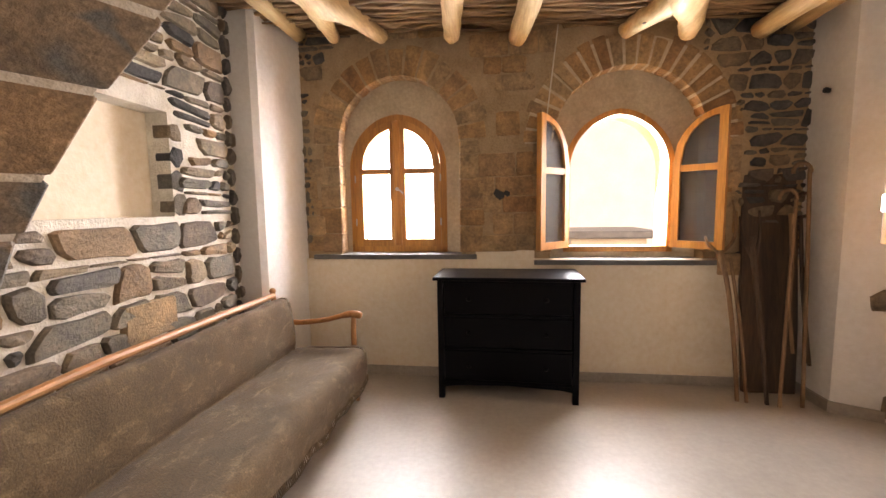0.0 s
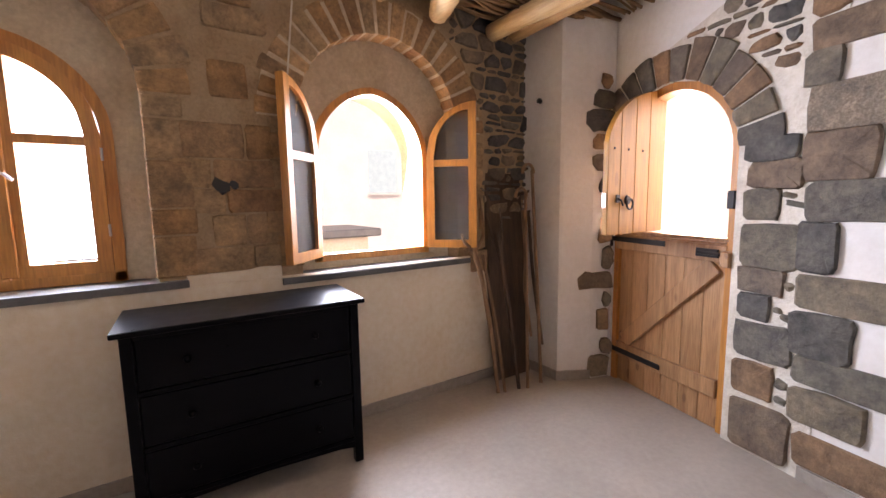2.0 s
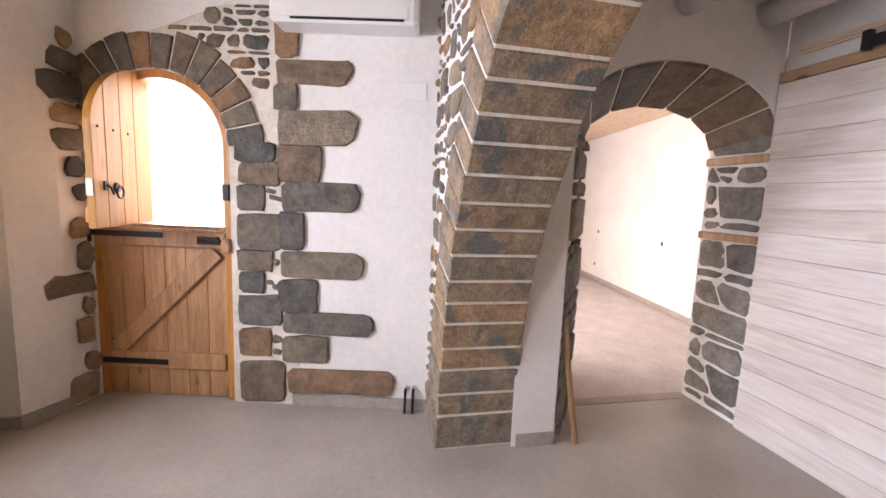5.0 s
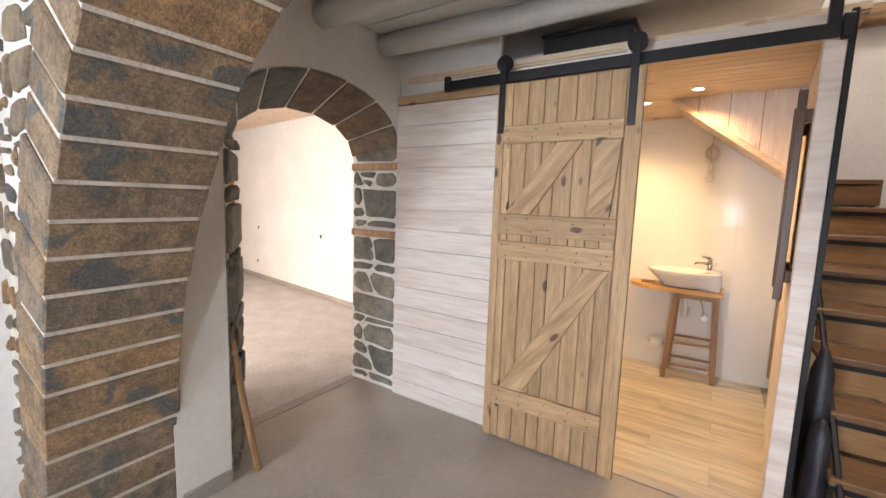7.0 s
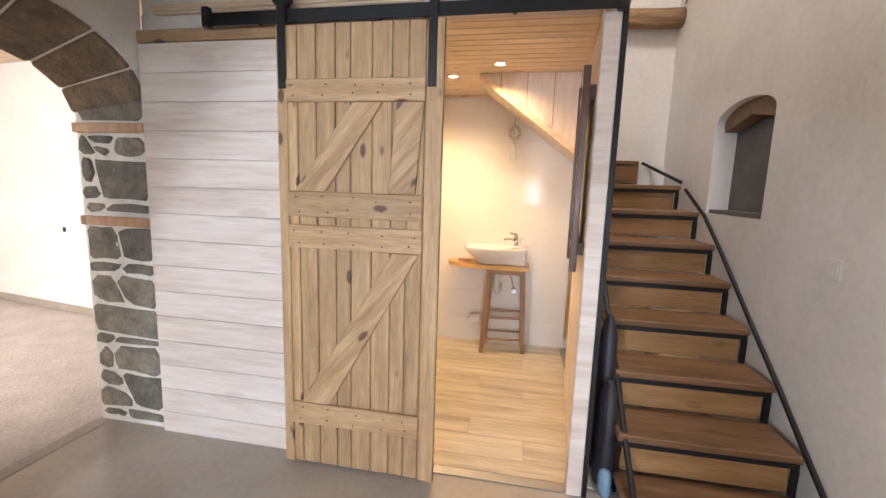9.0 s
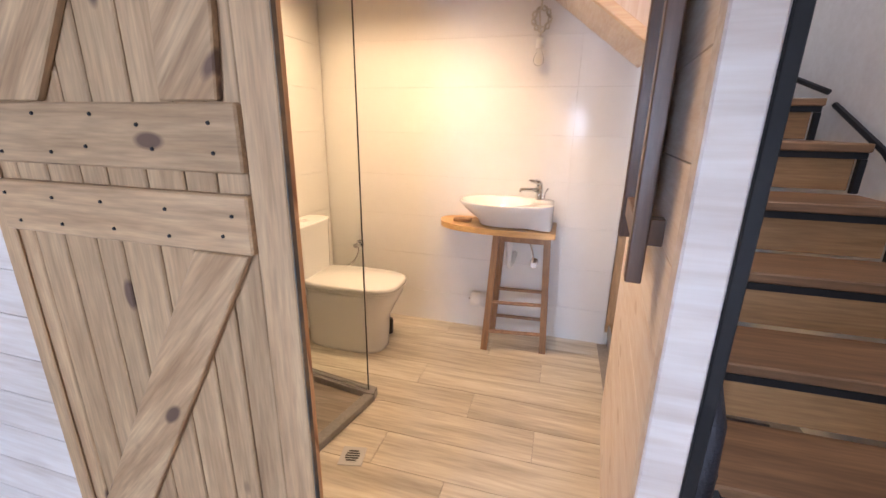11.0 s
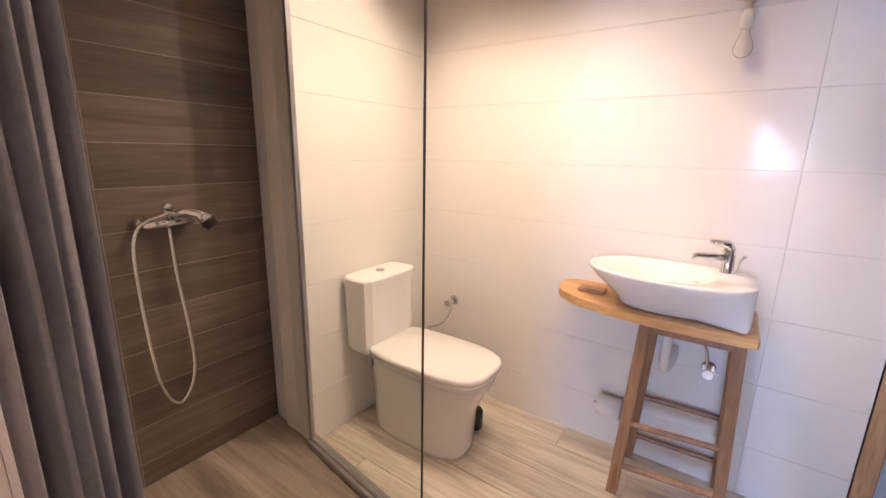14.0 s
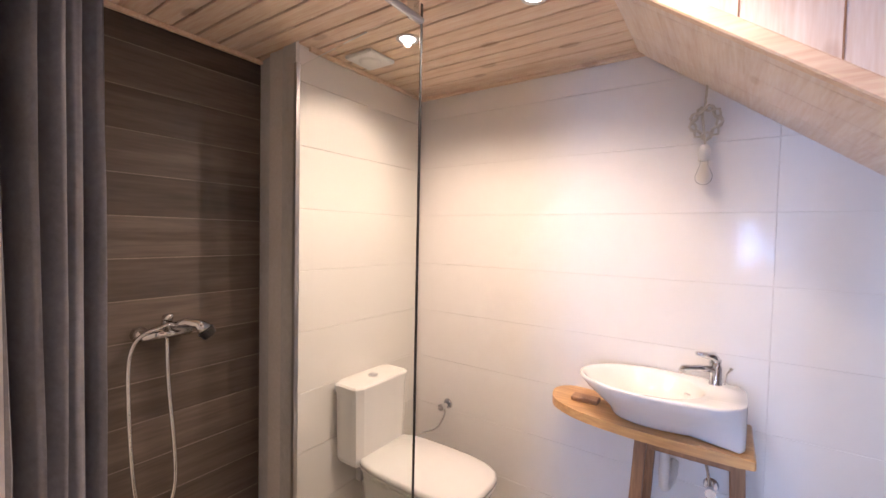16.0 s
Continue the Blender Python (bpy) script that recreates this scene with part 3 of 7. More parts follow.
def voussoirs(face, kind, c, spring, half, rise, ring, count, parent, n0, n1, a0=0.0, a1=math.pi, gap=0.012, name="voussoir"):
    """Wedge stones round an arch, each a piece of its own."""
    for k in range(count):
        t0, t1 = a0 + (a1 - a0) * k / count, a0 + (a1 - a0) * (k + 1) / count
        g = gap / (half + ring / 2) / 2
        r = ring * RNG.uniform(0.9, 1.12)
        poly = []
        for t, q in ((t0 + g, 0), ((t0 + t1) / 2, 0), (t1 - g, 0), (t1 - g, r), ((t0 + t1) / 2, r), (t0 + g, r)):
            poly.append((c + math.cos(t) * (half + q), spring + math.sin(t) * (rise + q)))
        poly = [(a + RNG.uniform(-0.003, 0.003), b + RNG.uniform(-0.003, 0.003)) for a, b in poly]
        part(name, prism(bmesh.new(), poly, face, n0 + RNG.uniform(-0.004, 0.006), n1, 0.006), M[kind], parent)


# ---- the shell of the house ----
NORTH = Face((0, 3.98), 0, -1)            # u = x
EAST = Face((2.672, 1.268), 77.02)        # u runs to the north
EAST_S = Face((2.21, 0), 90)              # u = y
WEST = Face((-1.3, 0), 90, -1)            # u = y
WEST_S = Face((-1.1, 0), 90, -1)
FRONT = Face((0, -0.68), 0)               # the plank partition, u = x
HUNG = Face((0, -0.648), 0)               # the sliding door hangs before it
SOUTH = Face((0, -2.76), 0)
BATH_E = Face((1.74, 0), 90)
SHOWER_E = Face((2.14, 0), 90)

structure("floor", B(-1.6, 2.669, -0.70, 4.1, -0.2, 0.0), M["concrete"], "smooth beige polished screed floor of the main room", "floor")
structure("floor_east", B(2.67, 3.7, 0.72, 4.3, -0.2, -0.001), M["concrete"], "smooth beige screed floor beside the arched door", "floor")
structure("floor_far_room", B(2.673, 8.8, -3.4, 2.2, -0.2, -0.006), M["rough_floor"], "rough unpolished beige screed floor of the next room", "floor")
structure("floor_bath_bed", B(-1.6, 2.6, -4.2, -0.705, -0.2, -0.004), M["dark_grout"], "grey grout bed under the bathroom floor tiles", "floor")
structure("threshold", B(2.60, 2.69, -0.68, 0.42, 0.0, 0.004, 0.001), M["skirting"], "pale screed strip between two floors", "threshold")

# north wall: a stone front with two deep arches, and a plastered back with the windows
HOLE1, HOLE2 = (-0.205, 0.505, 0.985, 1.93, 2.455, 0.0), (1.565, 0.565, 0.94, 1.88, 2.44, 0.0)
WIN1, WIN2 = (-0.255, 0.42, 1.02, 1.74, 2.185, 0.05), (1.545, 0.42, 1.02, 1.70, 2.15, 0.08)
wall_north = structure("wall_north", arched_wall(NORTH, -1.3, 3.3, 0.0, 3.0, 0, -0.17, [HOLE1, HOLE2]), M["mortar_tan"], "stone wall of tan sandstone and dark basalt, two arched windows", "wall")
structure("wall_north_back", arched_wall(NORTH, -1.6, 3.6, 0.0, 3.0, -0.175, -0.55, [WIN1, WIN2]), M["reveal"], "plastered back of the window wall", "wall")
for hole, win in ((HOLE1, WIN1), (HOLE2, WIN2)):
    outer = arch_outline(hole[0], hole[1] - 0.004, hole[2] + 0.03, hole[3], hole[4] - 0.004, 0.0)
    inner = arch_outline(*win[:2], win[2] + 0.01, *win[3:])
    structure("trim_reveal", band(NORTH, outer, inner, -0.135, -0.18, -0.174), M["reveal"], "rough tan plaster splay round the window", "window reveal")
structure("wall_north_lower", B(-1.02, 2.80, 3.952, 3.979, 0.0, 0.985, 0.006), M["plaster_cream"], "cream plaster on the lower part of the window wall", "wall")


def low_plaster(u0, u1, z0, z1):
    bm = bmesh.new()
    pts = [(u0, z0)]
    pts += [(u0 + (u1 - u0) * k / 8, z1 + 0.02 * noise.noise((k * 0.9, u0, 0))) for k in range(9)] + [(u1, z0)]
    return prism(bm, pts, NORTH, 0.0, 0.026, 0.004)


structure("wall_north_patch", low_plaster(0.415, 0.878, 0.98, 1.04), M["plaster_cream"], "uneven cream plaster edge between the sills", "wall")
structure("baseboard_north", B(-1.02, 2.78, 3.936, 3.952, 0.0, 0.075, 0.003), M["skirting"], "low grey screed skirting under the windows", "skirting")

# north-east pillar, north-west pillar
def column(points, z1):
    bm = bmesh.new()
    prism(bm, points, lambda u, n, z: Vector((u, z, n)), 0.0, z1)
    return bm


structure("pillar_north_east", column([(2.781, 3.99), (2.781, 3.60), (2.80, 3.585), (3.0, 3.475), (3.16, 3.43), (3.4, 3.5), (3.4, 3.99)], 2.9), M["plaster"], "white plastered corner pillar beside the door", "pillar")
structure("pillar_north_west", column([(-1.01, 3.99), (-1.105, 3.50), (-1.14, 3.46), (-1.305, 3.46), (-1.5, 3.7), (-1.5, 3.99)], 2.9), M["plaster"], "white plastered corner pillar beside the window", "pillar")
structure("baseboard_pillar", column([(2.765, 3.94), (2.765, 3.592), (2.79, 3.572), (3.0, 3.460), (3.0, 3.474), (2.80, 3.584), (2.781, 3.60), (2.781, 3.94)], 0.075), M["skirting"], "low grey screed skirting round the pillar", "skirting")

# east wall with the arched door
DOOR = (1.745, 0.455, -0.01, 1.66, 2.115, 0.0)
wall_east = structure("wall_east", arched_wall(EAST, -0.1, 2.42, 0.0, 3.0, 0, -0.5, [DOOR]), M["plaster"], "white plastered wall with stones left bare round the door", "wall")
structure("baseboard_east", prism(bmesh.new(), [(-0.02, 0.0), (0.9, 0.0), (0.9, 0.07), (-0.02, 0.08)], EAST, 0.001, 0.014, 0.002), M["skirting"], "low grey screed skirting on the plastered wall", "skirting")

# west wall of the front bay, with a blind niche
wall_west = structure("wall_west", arched_wall(WEST, 1.25, 3.47, 0.0, 3.0, 0, -0.14, [(2.38, 0.49, 1.37, 1.969, 1.97, 0.0)]), M["mortar"], "rubble stone wall in thick pale mortar with a blind niche", "wall")
structure("wall_west_back", B(-1.6, -1.442, 1.2, 3.99, 0.0, 3.0), M["plaster_cream"], "cream plaster at the back of the niche", "wall")

# the cross arch: its soffit line in x and z
SOFFIT = [(2.235, 0.0), (2.225, 0.3), (2.165, 0.72), (2.066, 1.10), (1.955, 1.36), (1.86, 1.515), (1.665, 1.80), (1.45, 2.01), (1.16, 2.17), (0.85, 2.225), (0.55, 2.15), (0.30, 1.97), (0.10, 1.76), (-0.08, 1.60), (-0.25, 1.39), (-0.35, 1.20), (-0.44, 0.75), (-0.48, 0.3), (-0.49, 0.0)]
ARCH = Face((0, 1.30), 0)                 # u = x, n to the north


def splay(x, y):
    """The west haunch widens towards the back."""
    return x - 0.22 * min(1.0, max(0.0, (0.85 - x) / 0.7)) * (1.30 - y) / 0.457


def arch_place(u, n, z):
    return Vector((splay(u, 1.30 + n), 1.30 + n, z))


def arch_body():
    line = curve_pts([(x, z, 0) for x, z in SOFFIT], 6)
    bm = bmesh.new()
    low = []
    for i, p in enumerate(line):
        d = (line[min(i + 1, len(line) - 1)] - line[max(i - 1, 0)]).normalized()
        out = Vector((d.y, -d.x, 0))
        low.append(p + out * 0.05)
    rows = []
    for y in (1.275, 0.865):
        rows.append([bm.verts.new((splay(p.x, y), y, max(p.y, 0.0))) for p in low])
        rows.append([bm.verts.new((2.75 if p.x > 2.1 and p.y < 2.0 else splay(p.x, y), y, 3.0)) for p in low])
    a, b, c, d = rows
    for i in range(len(low) - 1):
        bm.faces.new((a[i], a[i + 1], b[i + 1], b[i]))
        bm.faces.new((c[i + 1], c[i], d[i], d[i + 1]))
        bm.faces.new((a[i + 1], a[i], c[i], c[i + 1]))
    bmesh.ops.recalc_face_normals(bm, faces=bm.faces[:])
    return bm, line


arch_bm, ARCH_LINE = arch_body()
arch_wall = structure("arch_wall", arch_bm, M["plaster"], "plastered wall carried by a wide stone arch across the room", "arch")
structure("wall_pier_east", B(2.24, 2.76, 0.866, 1.274, 0.0, 3.0), M["mortar"], "mortared stone pier of the cross arch", "pier")
structure("wall_pier_west", B(-1.6, -0.72, 0.866, 1.274, 0.0, 3.0), M["mortar"], "mortared stone pier of the cross arch", "pier")

# east wall of the back bay with the arched passage
def passage_wall():
    """Two outlines joined: the opening narrows through the wall."""
    near = arch_outline(-0.045, 0.645, 0.0, 1.86, 2.205)
    far = arch_outline(-0.19, 0.50, 0.0, 1.80, 2.075)
    return near, far


near, far = passage_wall()
bm = bmesh.new()
rows = [[bm.verts.new(EAST_S(u, n, z)) for u, z in pts] for pts, n in ((near, 0.0), (far, -0.46))]
for i in range(len(near) - 1):
    bm.faces.new((rows[0][i], rows[0][i + 1], rows[1][i + 1], rows[1][i]))
passage = structure("wall_passage", bm, M["lime"], "thick stone jambs and arch of the passage", "passage")
structure("wall_east_south", arched_wall(EAST_S, -0.695, 0.865, 0.0, 3.0, 0.0, -0.004, [(-0.045, 0.648, 0.0, 1.86, 2.208, 0.0)]), M["plaster"], "white plastered wall round the arched passage", "wall")
structure("wall_far_side", arched_wall(EAST_S, -0.705, 0.865, 0.0, 3.0, -0.456, -0.46, [(-0.19, 0.503, 0.0, 1.80, 2.078, 0.0)]), M["plaster"], "plastered far side of the passage wall", "wall")
structure("baseboard_pier", B(2.196, 2.209, 0.612, 0.84, 0.0, 0.075, 0.002), M["skirting"], "low grey screed skirting beside the arch pier", "skirting")

# the next room
def bar_wall(face, u0, u1, z0, z1, n0, n1):
    return prism(bmesh.new(), [(u0, z0), (u1, z0), (u1, z1), (u0, z1)], face, n0, n1)


FAR_S = Face((2.4, -1.93), -8.4)           # u runs away from the passage
structure("wall_far_south", bar_wall(FAR_S, 0.0, 6.6, 0.0, 3.0, 0.0, -0.2), M["plaster"], "white plastered long wall of the next room", "wall")
structure("wall_far_east", B(8.5, 8.7, -3.2, 2.2, 0.0, 3.0), M["plaster"], "white end wall of the next room", "wall")
# unseen wall; its window opening is assumed, to let daylight in
structure("wall_far_north", arched_wall(Face((0, 2.0), 0, -1), 3.9, 8.7, 0.0, 3.0, 0, -0.2, [(5.6, 1.15, 0.8, 2.3, 2.31, 0.0)]), M["plaster"], "white wall of the next room with a wide window opening", "wall")
structure("wall_far_west", B(3.9, 3.95, 0.72, 2.0, 0.0, 3.0), M["plaster"], "plain side wall of the next room", "wall")
structure("wall_far_corner", B(2.7, 3.9, 0.70, 0.74, 0.0, 3.0), M["plaster"], "plain return wall of the next room", "wall")
structure("ceiling_far", B(2.66, 8.7, -3.2, 2.2, 2.62, 2.7), M["ceil_pine"], "pale pine board ceiling of the next room", "ceiling")
structure("baseboard_far", bar_wall(FAR_S, 0.3, 6.2, 0.0, 0.075, 0.0, 0.015), M["skirting"], "grey skirting along the next room", "skirting")

# west wall of the back bay and stairwell with its small niche
NICHE = (-1.72, 0.355, 1.335, 1.95, 2.065, 0.0)
wall_stair = structure("wall_stair", arched_wall(WEST_S, -3.25, 0.87, 0.0, 4.8, 0, -0.16, [NICHE]), M["plaster"], "white plastered stair wall with a small arched niche", "wall")
structure("wall_stair_back", B(-1.5, -1.264, -3.3, 0.87, 0.0, 4.8), M["plaster"], "back of the stair wall", "wall")
structure("wall_stair_end", B(-1.5, 2.3, -3.30, -3.12, 2.3, 4.8), M["plaster"], "white plastered wall at the head of the stairs", "wall")
structure("wall_stair_end_low", B(-1.5, -0.26, -3.30, -3.12, 0.0, 2.3), M["plaster"], "white plastered wall behind the stairs", "wall")
structure("wall_upper_east", B(2.22, 2.4, -3.3, 0.87, 2.5, 4.8), M["plaster"], "plain upper wall above the passage", "wall")
structure("wall_upper_north", B(-1.5, 2.3, 0.88, 1.26, 3.0, 4.8), M["plaster"], "plain upper wall over the arch", "wall")
# unseen upper ceiling; the gap left in it is an added skylight
structure("ceiling_upper", B(-0.1, 2.4, -3.3, 1.3, 4.8, 4.9), M["plaster"], "plain white upper ceiling over the loft", "ceiling")
structure("ceiling_upper_south", B(-1.5, -0.104, -3.3, -1.55, 4.8, 4.9), M["plaster"], "plain white upper ceiling over the stairs", "ceiling")
structure("ceiling_upper_north", B(-1.5, -0.104, -0.35, 1.3, 4.8, 4.9), M["plaster"], "plain white upper ceiling beside the skylight", "ceiling")
structure("wall_pier_fill", B(-1.1, -0.52, 0.84, 0.8655, 0.0, 3.0), M["plaster"], "white plaster on the back of the west pier", "wall")

# loft floor over the back bay
structure("wall_loft", B(0.9, 2.2, -1.32, -1.28, 2.32, 2.558), M["plaster"], "plain low wall at the edge of the loft", "wall")
structure("ceiling_loft", B(-0.12, 2.2, -1.36, 0.864, 2.56, 2.62), M["white_paint"], "white painted board ceiling under the loft", "ceiling")


def loft_beam(y, r):
    ob = thing("ceiling_beam", "white painted round timber beam under the loft", "beam", "white loft beams", (-0.14, y, 2.5))
    pts = [(-0.0 + 2.34 * k / 10, 0.015 * noise.noise((k, y, 0)), 0.012 * noise.noise((y, k, 3))) for k in range(11)]
    part("beam", tube(bmesh.new(), pts, r, 14, wobble=0.05), M["white_paint"], ob, smooth=True)


for yy in (-0.52, 0.02, 0.55):
    loft_beam(yy, 0.07)
for k in range(9):
    structure("trim_ceiling_batten", B(-0.12, 2.2, -0.66 + k * 0.17, -0.652 + k * 0.17, 2.552, 2.5595), M["white_paint"], "thin white cover strip between loft boards", "trim")

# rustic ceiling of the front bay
# one flat sheet in the dark wood colour backs branches and logs
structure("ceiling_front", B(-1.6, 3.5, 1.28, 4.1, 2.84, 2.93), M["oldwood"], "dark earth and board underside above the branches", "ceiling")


def log(points, radii, label):
    ob = thing("ceiling_log", label, "beam", "peeled ceiling logs", points[0])
    base = Vector(points[0])
    line = curve_pts([Vector(p) - base for p in points], 6)
    rr = [float(np.interp(i, np.linspace(0, len(line) - 1, len(radii)), radii)) for i in range(len(line))]
    part("trunk", tube(bmesh.new(), line, rr, 14, wobble=0.14), M["log"], ob, smooth=True)
    return ob


def fork(ob, points, radii):
    base = ob.location
    line = curve_pts([Vector(p) - base for p in points], 6)
    rr = [float(np.interp(i, np.linspace(0, len(line) - 1, len(radii)), radii)) for i in range(len(line))]
    part("limb", tube(bmesh.new(), line, rr, 12, wobble=0.14), M["log"], ob, smooth=True)


a = log([(-0.62, 1.3, 2.76), (-0.60, 2.2, 2.73), (-0.57, 2.9, 2.715), (-0.50, 3.22, 2.70), (-0.40, 3.55, 2.72), (-0.287, 3.88, 2.71)], [0.08, 0.08, 0.10, 0.115, 0.065, 0.055], "pale peeled forked log carrying the branch ceiling")
fork(a, [(-0.54, 3.1, 2.70), (-0.60, 3.45, 2.71), (-0.67, 3.88, 2.73)], [0.085, 0.065, 0.05])
b1 = log([(0.36, 1.3, 2.76), (0.32, 2.2, 2.72), (0.37, 3.0, 2.70), (0.31, 3.4, 2.72), (0.25, 3.88, 2.68)], [0.08, 0.085, 0.10, 0.075, 0.06], "pale peeled crooked log carrying the branch ceiling")
fork(b1, [(0.36, 3.0, 2.70), (0.44, 3.18, 2.68), (0.49, 3.3, 2.69)], [0.085, 0.055, 0.03])
log([(0.78, 1.3, 2.76), (0.78, 2.4, 2.72), (0.81, 3.2, 2.69), (0.74, 3.88, 2.64)], [0.08, 0.08, 0.08, 0.07], "pale peeled log carrying the branch ceiling")
c1 = log([(1.62, 1.3, 2.76), (1.68, 2.2, 2.72), (1.64, 2.9, 2.68), (1.72, 3.4, 2.66), (1.84, 3.65, 2.63), (1.92, 3.88, 2.60)], [0.08, 0.08, 0.10, 0.125, 0.085, 0.065], "pale peeled forked log with knot holes carrying the ceiling")
fork(c1, [(1.72, 3.35, 2.66), (1.62, 3.62, 2.65), (1.49, 3.88, 2.63)], [0.10, 0.075, 0.055])
for u, y in ((1.66, 3.50), (1.56, 3.73)):
    part("knot_hole", revolve(bmesh.new(), [(0.0, 0.0), (0.014, 0.0), (0.016, 0.006), (0.0, 0.008)], (u - 1.62, y - 0.06 - 1.3, 2.575 - 2.76 + (0.012 if y > 3.6 else 0)), 8), M["oldwood"], c1)
log([(2.30, 1.3, 2.78), (2.42, 2.0, 2.70), (2.48, 2.6, 2.66), (2.46, 3.2, 2.62), (2.40, 3.92, 2.59)], [0.09, 0.10, 0.09, 0.075, 0.06], "long pale peeled log along the plastered wall")
log([(2.66, 2.6, 2.70), (2.64, 3.2, 2.65), (2.60, 3.9, 2.60)], [0.055, 0.055, 0.045], "short brown log in the corner of the ceiling")
log([(-1.0, 1.3, 2.80), (-0.98, 2.5, 2.78), (-0.95, 3.86, 2.76)], [0.06, 0.06, 0.055], "brown peeled log beside the wall")

branches = bmesh.new()
rng = random.Random(11)
for k in range(120):
    y = 1.32 + 2.62 * k / 120
    low = k % 2
    x0, x1 = (-1.3, 2.7) if low else (-1.5, 3.3)
    lift = 2.765 - 0.02 * low + rng.uniform(-0.02, 0.02)
    ph = rng.uniform(0, 6)
    pts = []
    for i in range(29):
        x = x0 + (x1 - x0) * i / 28
        pts.append((x, y + 0.06 * noise.noise((i * 0.35, k * 3.1, 0)) + 0.02 * math.sin(i * 0.9 + ph), lift - 0.03 * x + 0.035 * noise.noise((i * 0.45, k * 1.7, 5))))
    thick = rng.uniform(0.009, 0.024)
    tube(branches, pts, [thick * (1 - 0.35 * abs(i - 14) / 14) * (1 + 0.25 * noise.noise((i * 0.8, k, 9))) for i in range(29)], 6)
tagged(part("branch_ceiling", branches, M["branch"], None, "crooked dry branches laid side by side over the logs", True), category="branches", kind="stuff")

# sills
def sill(x0, x1, z, label):
    bm = bmesh.new()
    pts = [(x0, -0.17), (x1, -0.17), (x1 + 0.01, 0.045)]
    pts += [(x1 + (x0 - x1) * k / 6, 0.045 + 0.006 * noise.noise((k, x0, 1))) for k in range(1, 6)] + [(x0 - 0.01, 0.045)]
    prism(bm, pts, lambda u, n, zz: NORTH(u, zz, n), z - 0.038, z, 0.003)
    return tagged(part("window_sill", bm, M["slate"], None, label), category="window sill", kind="structure")


sill(-0.935, 0.415, 1.02, "dark slate window sill slab with worn front edge")
sill(0.885, 2.20, 0.975, "dark slate sill slab under the open window")


# windows
def frame_band(parent, name, win, width, n0, n1, mat, inset=0.0, low=None):
    c, half, zb, zs, zt, pt = win
    half, zt, zb = half - inset, zt - inset, zb + inset
    outer = arch_outline(c, half, zb, zs, zt, pt)
    inner = arch_outline(c, half - width, zb, zs, zt - width, pt)
    part(name, band(NORTH, outer, inner, n0, n1), mat, parent)
    part(name + "_bottom", prism(bmesh.new(), [(c - half, zb), (c + half, zb), (c + half, zb + width), (c - half, zb + width)], NORTH, n0, n1, 0.003), mat, parent)


def window_closed():
    w = thing("window_1", "closed arched window with honey-coloured wooden frame and four panes", "window")
    w["kind"] = "structure"
    c, half, zb, zs, zt, pt = WIN1
    frame_band(w, "window_frame", WIN1, 0.05, -0.165, -0.235, M["honey"])
    for s in (-1, 1):
        lo, hi = (c - half + 0.05, c - 0.003) if s < 0 else (c + 0.003, c + half - 0.05)
        st = 0.062
        outline = [(lo, zb + 0.05), (hi, zb + 0.05)]
        top = [(lo + (hi - lo) * k / 14, arch_z(lo + (hi - lo) * k / 14, c, half - 0.05, zs, zt - 0.05, pt)) for k in range(15)]
        ilo, ihi = lo + st, hi - st
        inner = [(ilo + (ihi - ilo) * k / 14, min(arch_z(ilo + (ihi - ilo) * k / 14, c, half - 0.05 - st, zs, zt - 0.05 - st, pt), 9)) for k in range(15)]
        o = [outline[0], *top, outline[1], outline[0]]
        i = [(ilo, zb + 0.05 + st), *inner, (ihi, zb + 0.05 + st), (ilo, zb + 0.05 + st)]
        sash = part("sash", band(NORTH, o, i, -0.15, -0.205), M["honey"], w, "honey-coloured sash")
        zm = 1.71
        part("glazing_bar", prism(bmesh.new(), [(ilo - 0.004, zm - 0.022), (ihi + 0.004, zm - 0.022), (ihi + 0.004, zm + 0.022), (ilo - 0.004, zm + 0.022)], NORTH, -0.153, -0.2, 0.003), M["honey"], sash)
        pane = part("pane", prism(bmesh.new(), i[:-1], NORTH, -0.178, -0.182), M["glass"], sash)
        pane.visible_shadow = False
        for hz in (1.25, 1.62):
            part("hinge", tube(bmesh.new(), [NORTH(lo if s < 0 else hi, -0.145, hz), NORTH(lo if s < 0 else hi, -0.145, hz + 0.06)], 0.006, 8), M["alu"], sash)
    part("cover_strip", prism(bmesh.new(), [(c - 0.03, zb + 0.06), (c + 0.03, zb + 0.06), (c + 0.03, zt - 0.06), (c - 0.03, zt - 0.06)], NORTH, -0.135, -0.152, 0.004), M["honey"], w)
    hd = part("handle", tube(bmesh.new(), [NORTH(c, -0.14, 1.56), NORTH(c, -0.10, 1.56), NORTH(c + 0.035, -0.09, 1.545), NORTH(c + 0.06, -0.09, 1.52)], 0.007, 8), M["alu"], w, "small metal handle")
    part("rosette", tube(bmesh.new(), [NORTH(c, -0.136, 1.56), NORTH(c, -0.128, 1.56)], 0.016, 14), M["alu"], hd)


